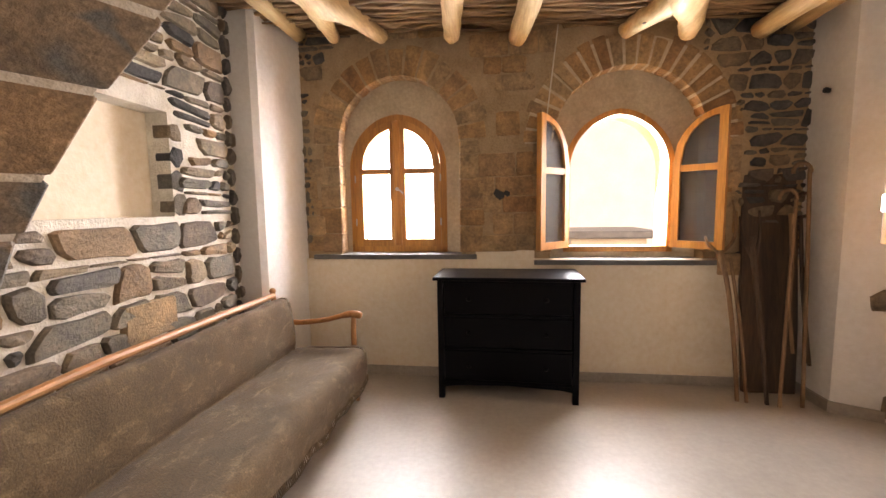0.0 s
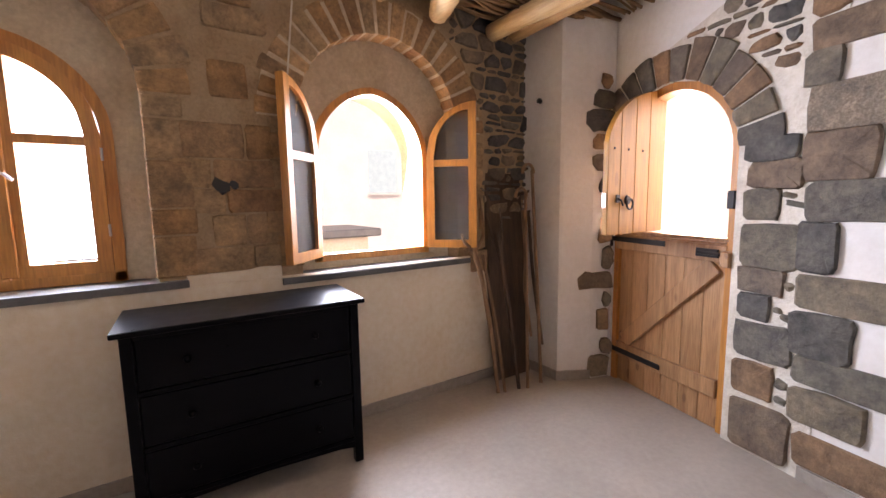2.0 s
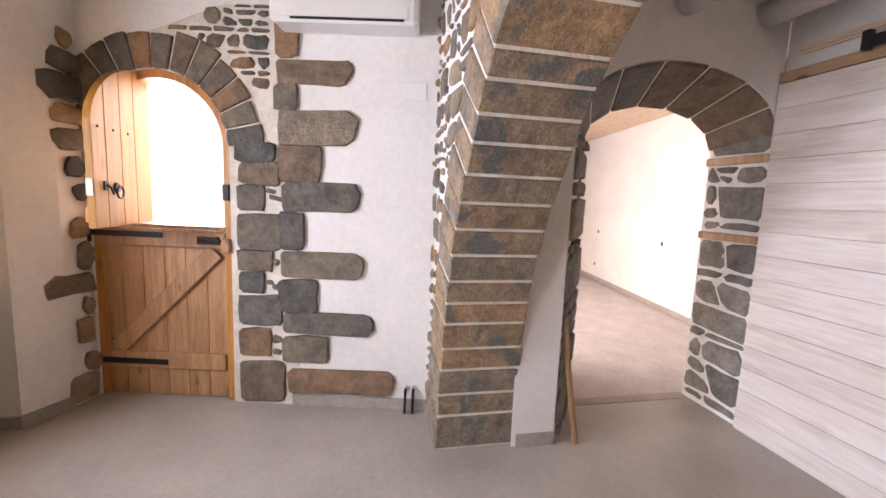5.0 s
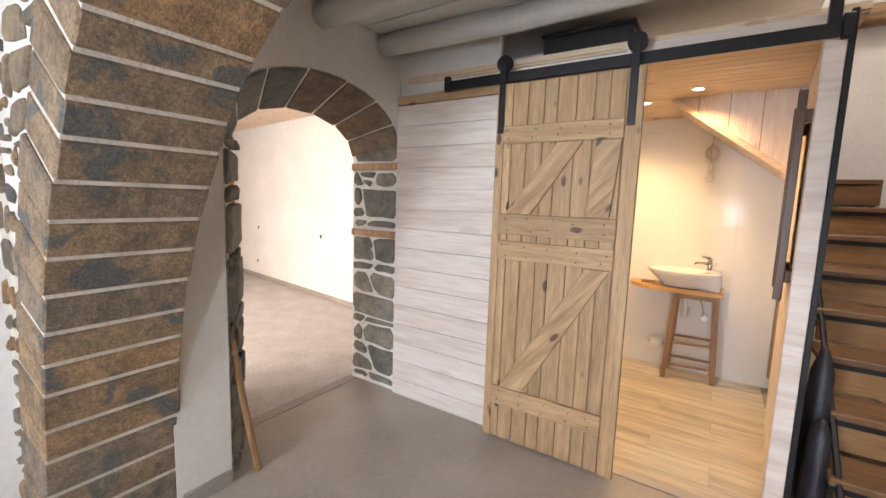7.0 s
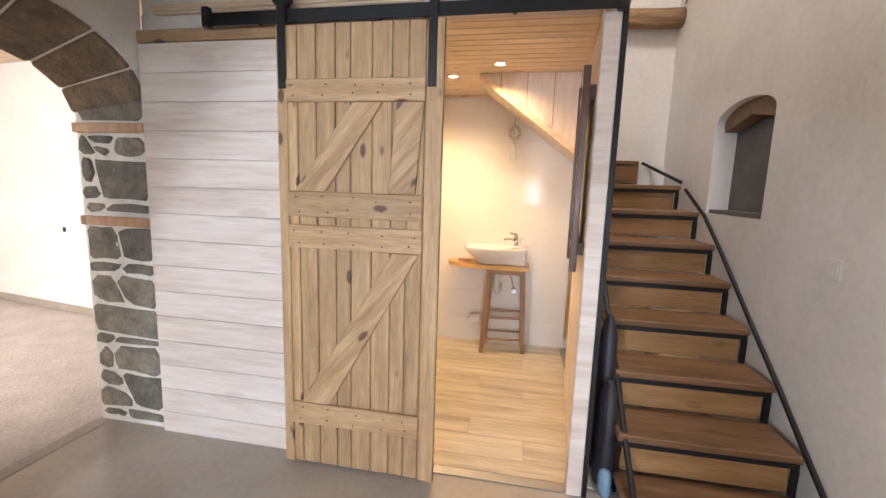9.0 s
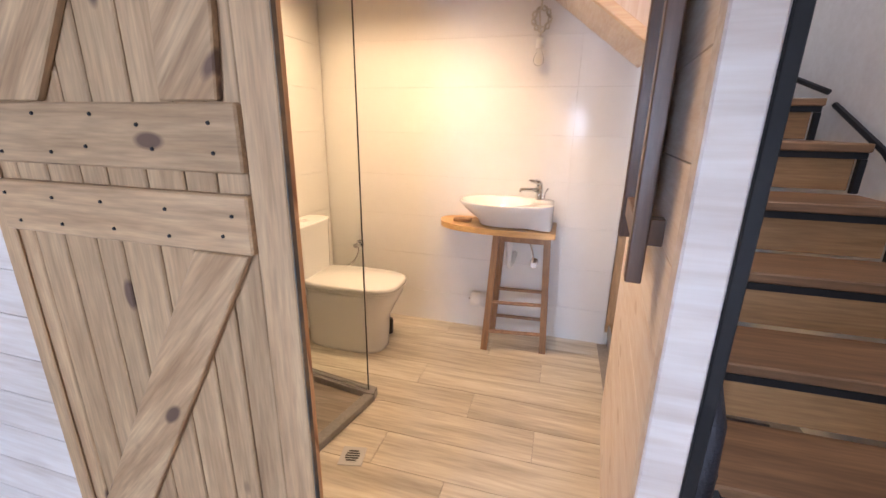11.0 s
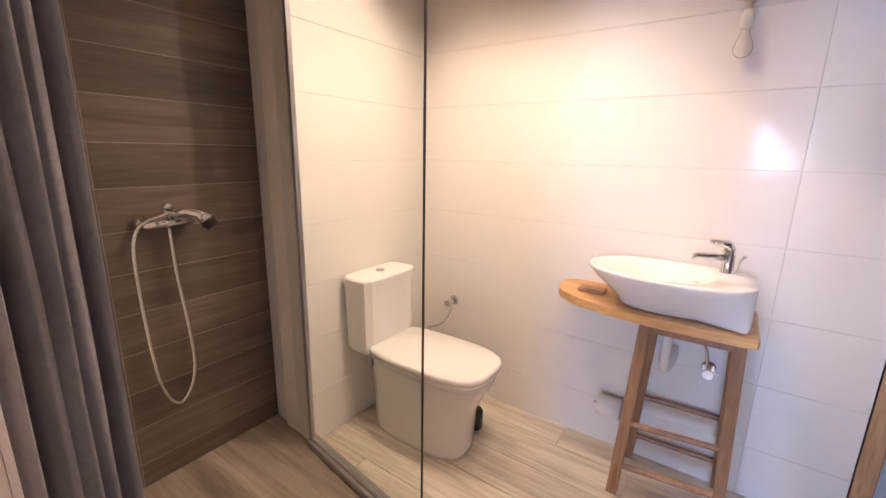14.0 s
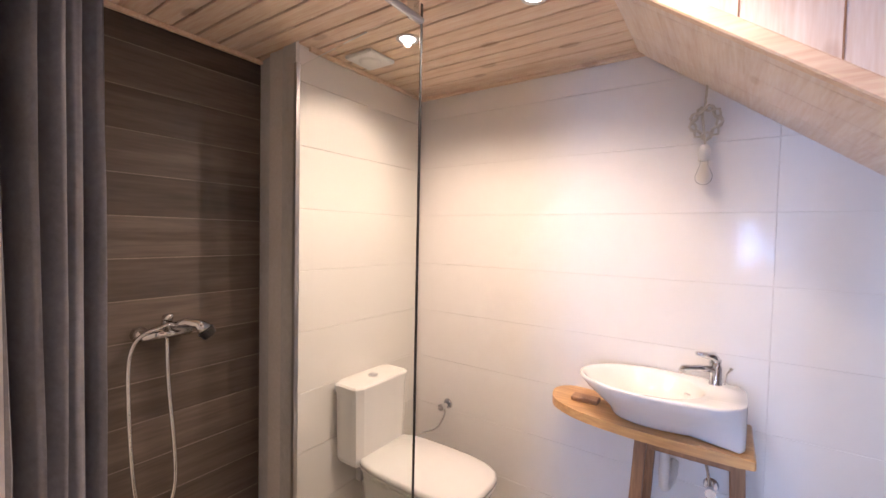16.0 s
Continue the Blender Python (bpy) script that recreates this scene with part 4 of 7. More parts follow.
def sash_open(w, hinge, outer, side):
    """A half-arched casement swung into the room; side says where the hinge is."""
    h, o = Vector((*hinge, 0)), Vector((*outer, 0))
    d = o - h
    wid = 0.36
    d = d.normalized()
    n = Vector((-d.y, d.x, 0)) * side

    def place(u, nn, z):
        return h + d * u + n * nn + Vector((0, 0, z))

    zb, zs, zt = 1.06, 1.70, 2.10
    st = 0.055
    top = [(wid * k / 12, zs + (zt - zs) * math.sqrt(max(0, 1 - (1 - k / 12) ** 2)) * 0.96 + 0.0) for k in range(13)]
    o1 = [(0, zb), *top, (wid, zb), (0, zb)]
    iw = wid - 2 * st
    top2 = [(st + iw * k / 12, zs + (zt - st - zs) * math.sqrt(max(0, 1 - (1 - k / 12) ** 2)) * 0.96) for k in range(13)]
    i1 = [(st, zb + st), *top2, (wid - st, zb + st), (st, zb + st)]
    bm = bmesh.new()
    rows = []
    for pts, nn in ((o1, 0.0), (i1, 0.0), (i1, -0.045), (o1, -0.045)):
        rows.append([bm.verts.new(place(u, nn, z)) for u, z in pts])
    for p, q in zip(rows, rows[1:] + rows[:1]):
        for k in range(len(p) - 1):
            bm.faces.new((p[k], p[k + 1], q[k + 1], q[k]))
    bmesh.ops.recalc_face_normals(bm, faces=bm.faces[:])
    sash = part("sash", bm, M["honey"], w, "honey-coloured casement swung open into the room")
    zm = 1.665
    part("glazing_bar", prism(bmesh.new(), [(st - 0.004, zm - 0.024), (wid - st + 0.004, zm - 0.024), (wid - st + 0.004, zm + 0.024), (st - 0.004, zm + 0.024)], place, -0.003, -0.042, 0.003), M["honey"], sash)
    pane = part("pane", prism(bmesh.new(), i1[:-1], place, -0.018, -0.024), M["screen"], sash, "grey half-clear insect mesh pane")
    for hz in (1.15, 1.6):
        part("hinge", tube(bmesh.new(), [place(-0.004, 0.004, hz), place(-0.004, 0.004, hz + 0.07)], 0.007, 8), M["alu"], sash)


def window_open():
    w = thing("window_2", "open arched window with honey-coloured wooden casements", "window")
    w["kind"] = "structure"
    frame_band(w, "window_frame", WIN2, 0.045, -0.15, -0.235, M["honey"])
    sash_open(w, (1.962, 4.125), (2.17, 3.93), 1)
    sash_open(w, (1.128, 4.125), (0.945, 3.93), -1)


window_closed()
window_open()


# stone facing of the window wall
def inside_hole(u, z, hole, margin, ring):
    c, half, zb, zs, zt, pt = hole
    if z < zs:
        return abs(u - c) < half + margin and z > zb - 0.03
    return ((u - c) / (half + ring)) ** 2 + ((z - zs) / (zt - zs + ring)) ** 2 < 1


def free_tan(u, z, w, h):
    for hole in (HOLE1, HOLE2):
        for du in (-0.42, 0, 0.42):
            for dz in (-0.42, 0, 0.42):
                if inside_hole(u + du * w, z + dz * h, hole, 0.01, 0.2):
                    return False
    return True


def edge_right(z):
    return 2.36 if z < 2.1 else 2.36 - (z - 2.1) * 0.62


def edge_left(z):
    return -1.5 if z < 2.2 else -1.06 + (z - 2.2) * 0.8


courses(NORTH, "tan", -1.0, 2.36, 1.04, 2.88, (0.11, 0.19), (0.14, 0.33), wall_north, lambda u, z, w, h: free_tan(u, z, w, h) and u < edge_right(z) and u > edge_left(z) and not (u > 2.2 and z < 1.05), 0.008, 0.012)
rubble(NORTH, ("grey",), 2.06, 2.80, 1.0, 2.88, 0.15, 0.10, wall_north, lambda u, z, w, h: free_tan(u, z, w, h) and u - w / 2 > edge_right(z) - 0.05, 0.022, 0.024, 0.35)
rubble(NORTH, ("grey",), -1.02, -0.5, 2.22, 2.88, 0.17, 0.085, wall_north, lambda u, z, w, h: free_tan(u, z, w, h) and u + w / 2 < edge_left(z) + 0.05, 0.02, 0.022, 0.3)
courses(NORTH, "grey", -1.02, -0.93, 1.1, 2.22, (0.05, 0.14), (0.05, 0.09), wall_north, free_tan, 0.02, 0.02, 0.3)
# the second arch has paler pointing, sunlight on its soffit put into the colour
for hole, nn, joint_mat in ((HOLE1, 15, "mortar_tan"), (HOLE2, 21, "arch_mortar")):
    c, half, zb, zs, zt, pt = hole
    voussoirs(NORTH, "tan", c, zs, half - 0.012, zt - zs - 0.012, 0.22, nn, wall_north, 0.012, -0.13, gap=0.018)
    structure("trim_arch_pointing", band(NORTH, arch_outline(c, half + 0.2, zs, zs, zt + 0.2), arch_outline(c, half - 0.007, zs, zs, zt - 0.007), 0.006, -0.132), M[joint_mat], "pale pointing between the arch stones of the window", "arch")
    for s in (-1, 1):
        z = 1.03
        while z < zs - 0.02:
            h = min(RNG.uniform(0.12, 0.26), zs - z)
            w = RNG.uniform(0.14, 0.2)
            u0 = c + s * (half - 0.012)
            poly = [(u0, z + 0.005), (u0 + s * w, z + 0.005), (u0 + s * w, z + h - 0.005), (u0, z + h - 0.005)]
            part("jamb_stone", prism(bmesh.new(), poly, NORTH, 0.01, -0.13, 0.008), M["tan"], wall_north)
            z += h

lay(NORTH, "tan", 2.315, 0.94, 0.2, 0.17, wall_north, 0.036, 0.06)
# rubble of the west wall
def free_west(u, z, w, h):
    return not (1.89 - w / 2 < u < 2.87 + w / 2 and 1.37 - h / 2 < z < 1.97 + h / 2)


rubble(WEST, ("rubble", "rubble", "grey"), 1.3, 3.38, 0.35, 1.36, 0.25, 0.145, wall_west, free_west, 0.024, 0.032, 0.45)
rubble(WEST, ("rubble", "rubble", "grey"), 1.3, 3.38, 1.37, 2.85, 0.22, 0.125, wall_west, free_west, 0.022, 0.032, 0.4)
courses(WEST, "grey", 3.37, 3.46, 0.5, 2.8, (0.08, 0.16), (0.08, 0.1), wall_west, gap=0.02, proud=0.034)
lay(WEST, "tan", 2.62, 0.82, 0.34, 0.2, wall_west, 0.04)
for z, h in ((1.44, 0.13), (1.58, 0.12), (1.72, 0.11), (1.86, 0.1)):
    lay(WEST, "grey", 2.915, z, 0.1, h, wall_west, 0.012)

# stones left bare in the plaster by the door: u0, u1, z0, z1
QUOINS = [(0.53, 1.0, 2.05, 2.19), (0.49, 0.99, 1.69, 1.9), (0.73, 0.98, 1.47, 1.68), (0.47, 0.97, 1.28, 1.47), (0.84, 0.97, 1.04, 1.27), (0.44, 0.98, 0.86, 1.03),
          (0.75, 0.98, 0.63, 0.84), (0.37, 0.97, 0.49, 0.63), (0.68, 0.96, 0.3, 0.47), (0.23, 0.94, 0.09, 0.25), (0.87, 0.99, 2.2, 2.43), (0.88, 1.0, 1.89, 2.05),
          (0.99, 1.23, 1.44, 1.57), (1.08, 1.24, 1.28, 1.43), (0.98, 1.24, 1.03, 1.25), (1.04, 1.24, 0.89, 1.02), (1.09, 1.24, 0.75, 0.88), (0.98, 1.24, 0.54, 0.73),
          (1.05, 1.24, 0.33, 0.51), (0.96, 1.24, 0.02, 0.29), (1.02, 1.25, 1.58, 1.69)]
mortar_poly = [(0.86, 0.0), (1.288, 0.0), (1.288, 1.66), (1.33, 1.88), (1.5, 2.06), (1.745, 2.12), (1.99, 2.06), (2.19, 1.7), (2.3, 1.7), (2.3, 2.13), (1.3, 2.49), (0.86, 2.5)]
structure("wall_east_pointing", prism(bmesh.new(), mortar_poly, EAST, 0.0, 0.006), M["mortar"], "pale pointing between the bare stones", "wall")
for u0, u1, z0, z1 in QUOINS:
    if u1 - u0 < 0.4:
        u0, u1, z0, z1 = u0 - 0.022, u1 + 0.018, z0 - 0.012, z1 + 0.014
    else:
        u0, z0, z1 = u0 - 0.008, z0 - 0.01, z1 + 0.008
    w, h = u1 - u0, z1 - z0
    ends = 0.35 * h if w > 0.4 else 0.12 * h
    poly = [(u0 + ends * 0.25, z0 + 0.006 + ends * 0.6), (u0 + ends, z0 + 0.006), (u1 - 0.012, z0 + 0.008), (u1 - 0.008, z1 - 0.012), (u0 + ends * 0.8, z1 - 0.004), (u0, z1 - ends * 0.7)]
    rock(EAST, "vouss" if w > 0.4 and RNG.random() < 0.12 else "doorstone", ragged(poly, 0.02, 0.007), wall_east, 0.024, -0.02)
voussoirs(EAST, "doorstone", DOOR[0], DOOR[3], DOOR[1], DOOR[4] - DOOR[3], 0.22, 14, wall_east, 0.02, -0.05)
rubble(EAST, ("doorstone",), 1.02, 2.3, 1.72, 2.5, 0.14, 0.075, wall_east, lambda u, z, w, h: ((u - 1.745) / 0.70) ** 2 + ((z - 1.66) / 0.70) ** 2 > 1.0 and (z < 2.12 + (2.3 - u) * 0.36) and (u < 1.32 or z > 2.0), 0.016, 0.02, 0.5)
# small packing stones between the large ones
for u, z, w, h in ((1.0, 1.36, 0.09, 0.03), (1.03, 1.40, 0.07, 0.03), (1.0, 0.95, 0.05, 0.05), (1.04, 0.82, 0.05, 0.03), (1.0, 0.79, 0.06, 0.04), (1.0, 0.44, 0.06, 0.06), (1.0, 0.36, 0.06, 0.04), (0.93, 0.31, 0.06, 0.03)):
    lay(EAST, "doorstone", u, z, w, h, wall_east, 0.014, 0.05, 0.2)
# quoins on the pillar side of the door
PILLAR = Face((2.80, 3.585), -28.8, -1)
for u, z, w, h, k in ((0.30, 0.10, 0.16, 0.17, "rubble"), (0.36, 0.26, 0.09, 0.12, "rubble"), (0.33, 0.47, 0.09, 0.16, "tan"), (0.36, 0.63, 0.07, 0.12, "rubble"), (0.26, 0.78, 0.27, 0.13, "grey"), (0.36, 0.95, 0.08, 0.17, "grey"),
                      (0.33, 1.13, 0.1, 0.13, "rubble"), (0.35, 1.35, 0.07, 0.1, "grey"), (0.33, 1.50, 0.11, 0.12, "grey"), (0.30, 1.66, 0.16, 0.13, "grey"), (0.30, 1.81, 0.17, 0.11, "rubble"), (0.28, 1.96, 0.22, 0.15, "grey"), (0.30, 2.11, 0.16, 0.13, "grey"), (0.31, 2.24, 0.08, 0.1, "rubble")):
    lay(PILLAR, k, u, z, w, h, wall_east, 0.014, 0.06, RNG.uniform(-0.05, 0.05))

# voussoirs of the cross arch
def arch_stones():
    line = ARCH_LINE
    dist = [0.0]
    for p, q in zip(line, line[1:]):
        dist.append(dist[-1] + (q - p).length)
    total = dist[-1]

    def at(s):
        i = next((k for k in range(len(dist) - 1) if dist[k + 1] >= s), len(dist) - 2)
        t = (s - dist[i]) / max(dist[i + 1] - dist[i], 1e-6)
        p = line[i].lerp(line[i + 1], t)
        d = (line[i + 1] - line[i]).normalized()
        return p, Vector((d.y, -d.x, 0))

    s, first = 0.0, True
    while s < total - 0.02:
        step = 0.2 if first else RNG.uniform(0.115, 0.15) if s < 2.0 or s > total - 1.6 else RNG.uniform(0.13, 0.2)
        if total - s - step < 0.1:
            step = total - s
        first = False
        g = 0.006
        poly = []
        for ss, q in ((s + g, 0), (s + step - g, 0), (s + step - g, 0.3), (s + g, 0.3)):
            p, o = at(min(ss, total))
            poly.append((p.x + o.x * q, max(p.y + o.y * q, 0.002)))
        bm = bmesh.new()
        prism(bm, poly, arch_place, RNG.uniform(-0.004, 0.006), -0.457 + RNG.uniform(-0.006, 0.004), 0.008)
        part("voussoir", bm, M["vouss"], arch_wall)
        s += step


arch_stones()
# mortar ring shown in the joints of the soffit, and rubble on the north face of the haunch
joint = bmesh.new()
edge = []
for i, p in enumerate(ARCH_LINE):
    d = (ARCH_LINE[min(i + 1, len(ARCH_LINE) - 1)] - ARCH_LINE[max(i - 1, 0)]).normalized()
    o = Vector((d.y, -d.x, 0))
    edge.append([joint.verts.new((splay(p.x, y) + o.x * q, y, max(p.y + o.y * q, 0.001))) for q, y in ((0.006, 1.292), (0.006, 0.852), (0.28, 0.852), (0.28, 1.292))])
for e0, e1 in zip(edge, edge[1:]):
    for k in range(4):
        joint.faces.new((e0[k], e0[(k + 1) % 4], e1[(k + 1) % 4], e1[k]))
bmesh.ops.recalc_face_normals(joint, faces=joint.faces[:])
structure("arch_pointing", joint, M["mortar"], "pale pointing between the arch stones", "arch")
PIER_N = Face((0, 1.276), 0)
rubble(PIER_N, ("rubble",), 2.36, 2.68, 0.05, 2.8, 0.13, 0.13, arch_wall, gap=0.045, proud=0.014)


def outside_soffit(u, z, w, h):
    x = np.interp(z, [0, 1.1, 1.5, 1.8, 2.0, 2.17], [2.55, 2.4, 2.2, 2.0, 1.8, 1.5])
    return u - w / 2 > x - 0.02 and u < 2.36


rubble(PIER_N, ("rubble",), 1.5, 2.36, 1.2, 2.8, 0.18, 0.13, arch_wall, outside_soffit, 0.045, 0.014)
rubble(PIER_N, ("rubble",), -1.3, -0.8, 0.1, 2.8, 0.2, 0.13, arch_wall, gap=0.04, proud=0.014)

# passage jambs
JAMB_S = Face((2.21, -0.69), 0, 1)
rubble(JAMB_S, ("jambstone",), 0.0, 0.455, 0.02, 1.19, 0.30, 0.175, passage, gap=0.025, proud=0.012, chinks=0.25)
rubble(JAMB_S, ("jambstone",), 0.0, 0.455, 1.25, 1.69, 0.32, 0.18, passage, gap=0.025, proud=0.012, chinks=0.2)
rubble(JAMB_S, ("jambstone",), 0.0, 0.455, 1.75, 1.93, 0.34, 0.15, passage, gap=0.024, proud=0.012, chinks=0.1)
for z in (1.215, 1.72):
    part("timber_strip", B(2.205, 2.66, -0.71, -0.655, z - 0.025, z + 0.025, 0.004), M["door_pine"], passage, "flat timber let into the stone jamb")
JAMB_N = Face((2.21, 0.60), -35.6, -1)
rubble(JAMB_N, ("jambstone",), 0.0, 0.56, 0.02, 1.80, 0.30, 0.19, passage, gap=0.028, proud=0.022)
for k in range(7):
    t0, t1 = math.pi * k / 7, math.pi * (k + 1) / 7
    bm = bmesh.new()
    q = []
    for (c, half, zs, rise), x in (((-0.045, 0.632, 1.86, 0.332), 2.216), ((-0.19, 0.488, 1.80, 0.262), 2.68)):
        for t, r in ((t0 + 0.012, 0), (t1 - 0.012, 0), (t1 - 0.012, 0.16), (t0 + 0.012, 0.16)):
            q.append(bm.verts.new((x + RNG.uniform(-0.006, 0.006), c + math.cos(t) * (half + r), zs + math.sin(t) * (rise + r))))
    for f in ((0, 1, 2, 3), (7, 6, 5, 4), (0, 4, 5, 1), (1, 5, 6, 2), (2, 6, 7, 3), (3, 7, 4, 0)):
        bm.faces.new([q[i] for i in f])
    bmesh.ops.recalc_face_normals(bm, faces=bm.faces[:])
    bmesh.ops.bevel(bm, geom=bm.edges[:], offset=0.008, segments=1, affect="EDGES")
    part("voussoir", bm, M["jambstone" if k < 3 else "passage_vouss"], passage)


# ---- front bay: furniture and door ----
def dresser():
    d = thing("chest_of_drawers", "black-brown three-drawer chest standing under the windows", "chest of drawers", at=(0.66, 3.74, 0))
    d.rotation_euler = (0, 0, radians(-1.7))
    w, dp = 0.475, 0.21
    for sx in (-1, 1):
        for y0, y1 in ((-dp, -dp + 0.045), (dp - 0.045, dp)):
            part("leg", B(sx * w - 0.0225, sx * w + 0.0225, y0, y1, 0.0, 0.88, 0.004), M["black_paint"], d)
        part("side_panel", B(sx * w - 0.012, sx * w + 0.012, -dp + 0.045, dp - 0.045, 0.13, 0.88), M["black_paint"], d)
    part("top", B(-w - 0.05, w + 0.05, -dp - 0.03, dp + 0.02, 0.88, 0.905, 0.006, 2), M["black_paint"], d)
    part("back_panel", B(-w + 0.02, w - 0.02, dp - 0.02, dp - 0.01, 0.13, 0.88), M["black_paint"], d)
    for z in (0.125, 0.37, 0.615, 0.855):
        part("rail", B(-w + 0.022, w - 0.022, -dp + 0.004, -dp + 0.04, z, z + 0.02, 0.002), M["black_paint"], d)
    part("apron", prism(bmesh.new(), [(-w + 0.02, 0.125), (-w + 0.02, 0.085), (-w + 0.1, 0.10), (0, 0.115), (w - 0.1, 0.10), (w - 0.02, 0.085), (w - 0.02, 0.125)], lambda u, n, z: Vector((u, n, z)), -dp + 0.006, -dp + 0.024), M["black_paint"], d)
    for k in range(3):
        z0 = 0.148 + k * 0.245
        dr = part("drawer", B(-w + 0.026, w - 0.026, -dp + 0.008, -dp + 0.3, z0, z0 + 0.218, 0.003), M["black_paint"], d)
        for sx in (-1, 1):
            bm = bmesh.new()
            x, z = sx * 0.27, z0 + 0.11
            revolve(bm, [(0.0, -0.018), (0.012, -0.017), (0.016, -0.010), (0.013, -0.004), (0.007, 0.0), (0.007, 0.02), (0.0, 0.02)], (0, 0, 0), 14)
            bmesh.ops.transform(bm, matrix=Matrix.Translation((x, -dp - 0.006, z)) @ Matrix.Rotation(radians(-90), 4, "X"), verts=bm.verts[:])
            part("knob", bm, M["black_paint"], dr, smooth=True)


dresser()


def sofa():
    s = thing("sofa", "wooden day sofa under a brown-grey fleece throw by the stone wall", "sofa", at=(-0.75, 2.42, 0))
    x0, x1, y0, y1 = -0.42, 0.40, -1.0, 1.0          # back to front, south to north

    def skin(rows, name, label, thick=0.03):
        bm = bmesh.new()
        vs = [[bm.verts.new(p) for p in r] for r in rows]
        for a, b in zip(vs, vs[1:]):
            for i in range(len(a) - 1):
                bm.faces.new((a[i], a[i + 1], b[i + 1], b[i]))
        bmesh.ops.recalc_face_normals(bm, faces=bm.faces[:])
        ob = part(name, bm, M["throw"], s, label, True)
        return ob

    prof = [(-0.30, 0.20), (-0.29, 0.55), (-0.26, 0.72), (-0.225, 0.765), (-0.18, 0.765), (-0.155, 0.73), (-0.135, 0.60), (-0.125, 0.47), (-0.132, 0.415), (-0.140, 0.385), (-0.10, 0.392), (0.0, 0.412), (0.10, 0.412), (0.22, 0.415), (0.32, 0.425), (0.375, 0.415), (0.405, 0.37), (0.41, 0.30), (0.405, 0.24), (0.41, 0.20)]
    line = curve_pts([(x, 0, z) for x, z in prof], 3)
    rows = []
    for k in range(57):
        y = y0 + (y1 - y0) * k / 56
        row = []
        for i, p in enumerate(line):
            f = 0.012 * noise.noise((p.x * 6, y * 4, p.z * 6)) + 0.006 * noise.noise((p.x * 17, y * 14, p.z * 17))
            hem = 0.035 * noise.noise((y * 5, 0.3, 0.2)) if i > len(line) - 4 else 0
            drop = 0.02 * (1 if k in (0, 56) else 0)
            row.append((p.x + f * 0.6, y + 0.004 * noise.noise((i, y * 9, 2)), p.z + f - drop + hem))
        rows.append(row)
    skin(rows, "throw", "brown-grey fleece throw with worn patches, draped over back and seat")
    # closed ends of the upholstery below the throw
    for y in (y0 + 0.01, y1 - 0.01):
        bm = bmesh.new()
        prism(bm, [(x, z) for x, z in prof[1:-2]] + [(0.40, 0.24), (-0.29, 0.24)], lambda u, n, z: Vector((u, n, z)), y - 0.012, y + 0.012)
        part("end_panel", bm, M["throw"], s)
    part("seat_frame", B(-0.27, 0.38, y0 + 0.03, y1 - 0.03, 0.16, 0.25, 0.01), M["sofa_wood"], s)
    part("back_rail", tube(bmesh.new(), [(-0.30, y0 + 0.0, 0.74), (-0.30, -0.3, 0.775), (-0.30, 0.4, 0.775), (-0.29, y1 + 0.01, 0.775)], 0.022, 10), M["sofa_wood"], s, "brown wooden top rail")
    fringe = bmesh.new()
    for k in range(150):
        y = y0 + (y1 - y0) * (k + 0.5) / 150
        z = 0.20 + 0.035 * noise.noise((y * 5, 0.3, 0.2))
        tube(fringe, [(0.412, y, z + 0.005), (0.418 + 0.004 * math.sin(k), y, z - 0.02), (0.412, y + 0.004, z - 0.045)], 0.0035, 4)
    tagged(part("fringe", fringe, M["throw"], s, "short fringe along the hem of the throw"), kind="stuff")
    for y in (y0 - 0.02, y1 + 0.03):
        arm = curve_pts([(-0.25, y, 0.60), (-0.12, y, 0.575), (0.10, y, 0.60), (0.28, y, 0.645), (0.37, y, 0.635)], 5)
        part("armrest", tube(bmesh.new(), arm, [0.019] * 14 + [0.024, 0.026, 0.028, 0.028, 0.027, 0.026, 0.02][:len(arm) - 14], 10), M["sofa_wood"], s, "curved brown wooden armrest", True)
        part("arm_post", tube(bmesh.new(), [(0.31, y, 0.645), (0.305, y, 0.5), (0.31, y, 0.25), (0.32, y, 0.0)], [0.017, 0.021, 0.02, 0.015], 10), M["sofa_wood"], s, "", True)
        part("back_post", tube(bmesh.new(), [(-0.30, y, 0.80), (-0.28, y, 0.5), (-0.22, y, 0.25), (-0.24, y, 0.0)], [0.018, 0.022, 0.02, 0.016], 10), M["sofa_wood"], s, "", True)
        part("finial", revolve(bmesh.new(), [(0, 0), (0.02, 0.006), (0.024, 0.02), (0.016, 0.035), (0, 0.04)], (-0.30, y, 0.79), 12), M["sofa_wood"], s, "", True)


sofa()


def bar(face, u0, u1, z0, z1, n0, n1, bevel=0.004):
    return prism(bmesh.new(), [(u0, z0), (u1, z0), (u1, z1), (u0, z1)], face, n0, n1, bevel)


def lean(face, a, b, width, n0, n1, bevel=0.004):
    """A board set aslant between two points of a face."""
    a, b = Vector(a), Vector(b)
    d = (b - a).normalized()
    o = Vector((-d.y, d.x)) * width / 2
    return prism(bmesh.new(), [tuple(a + o), tuple(a - o), tuple(b - o), tuple(b + o)], face, n0, n1, bevel)


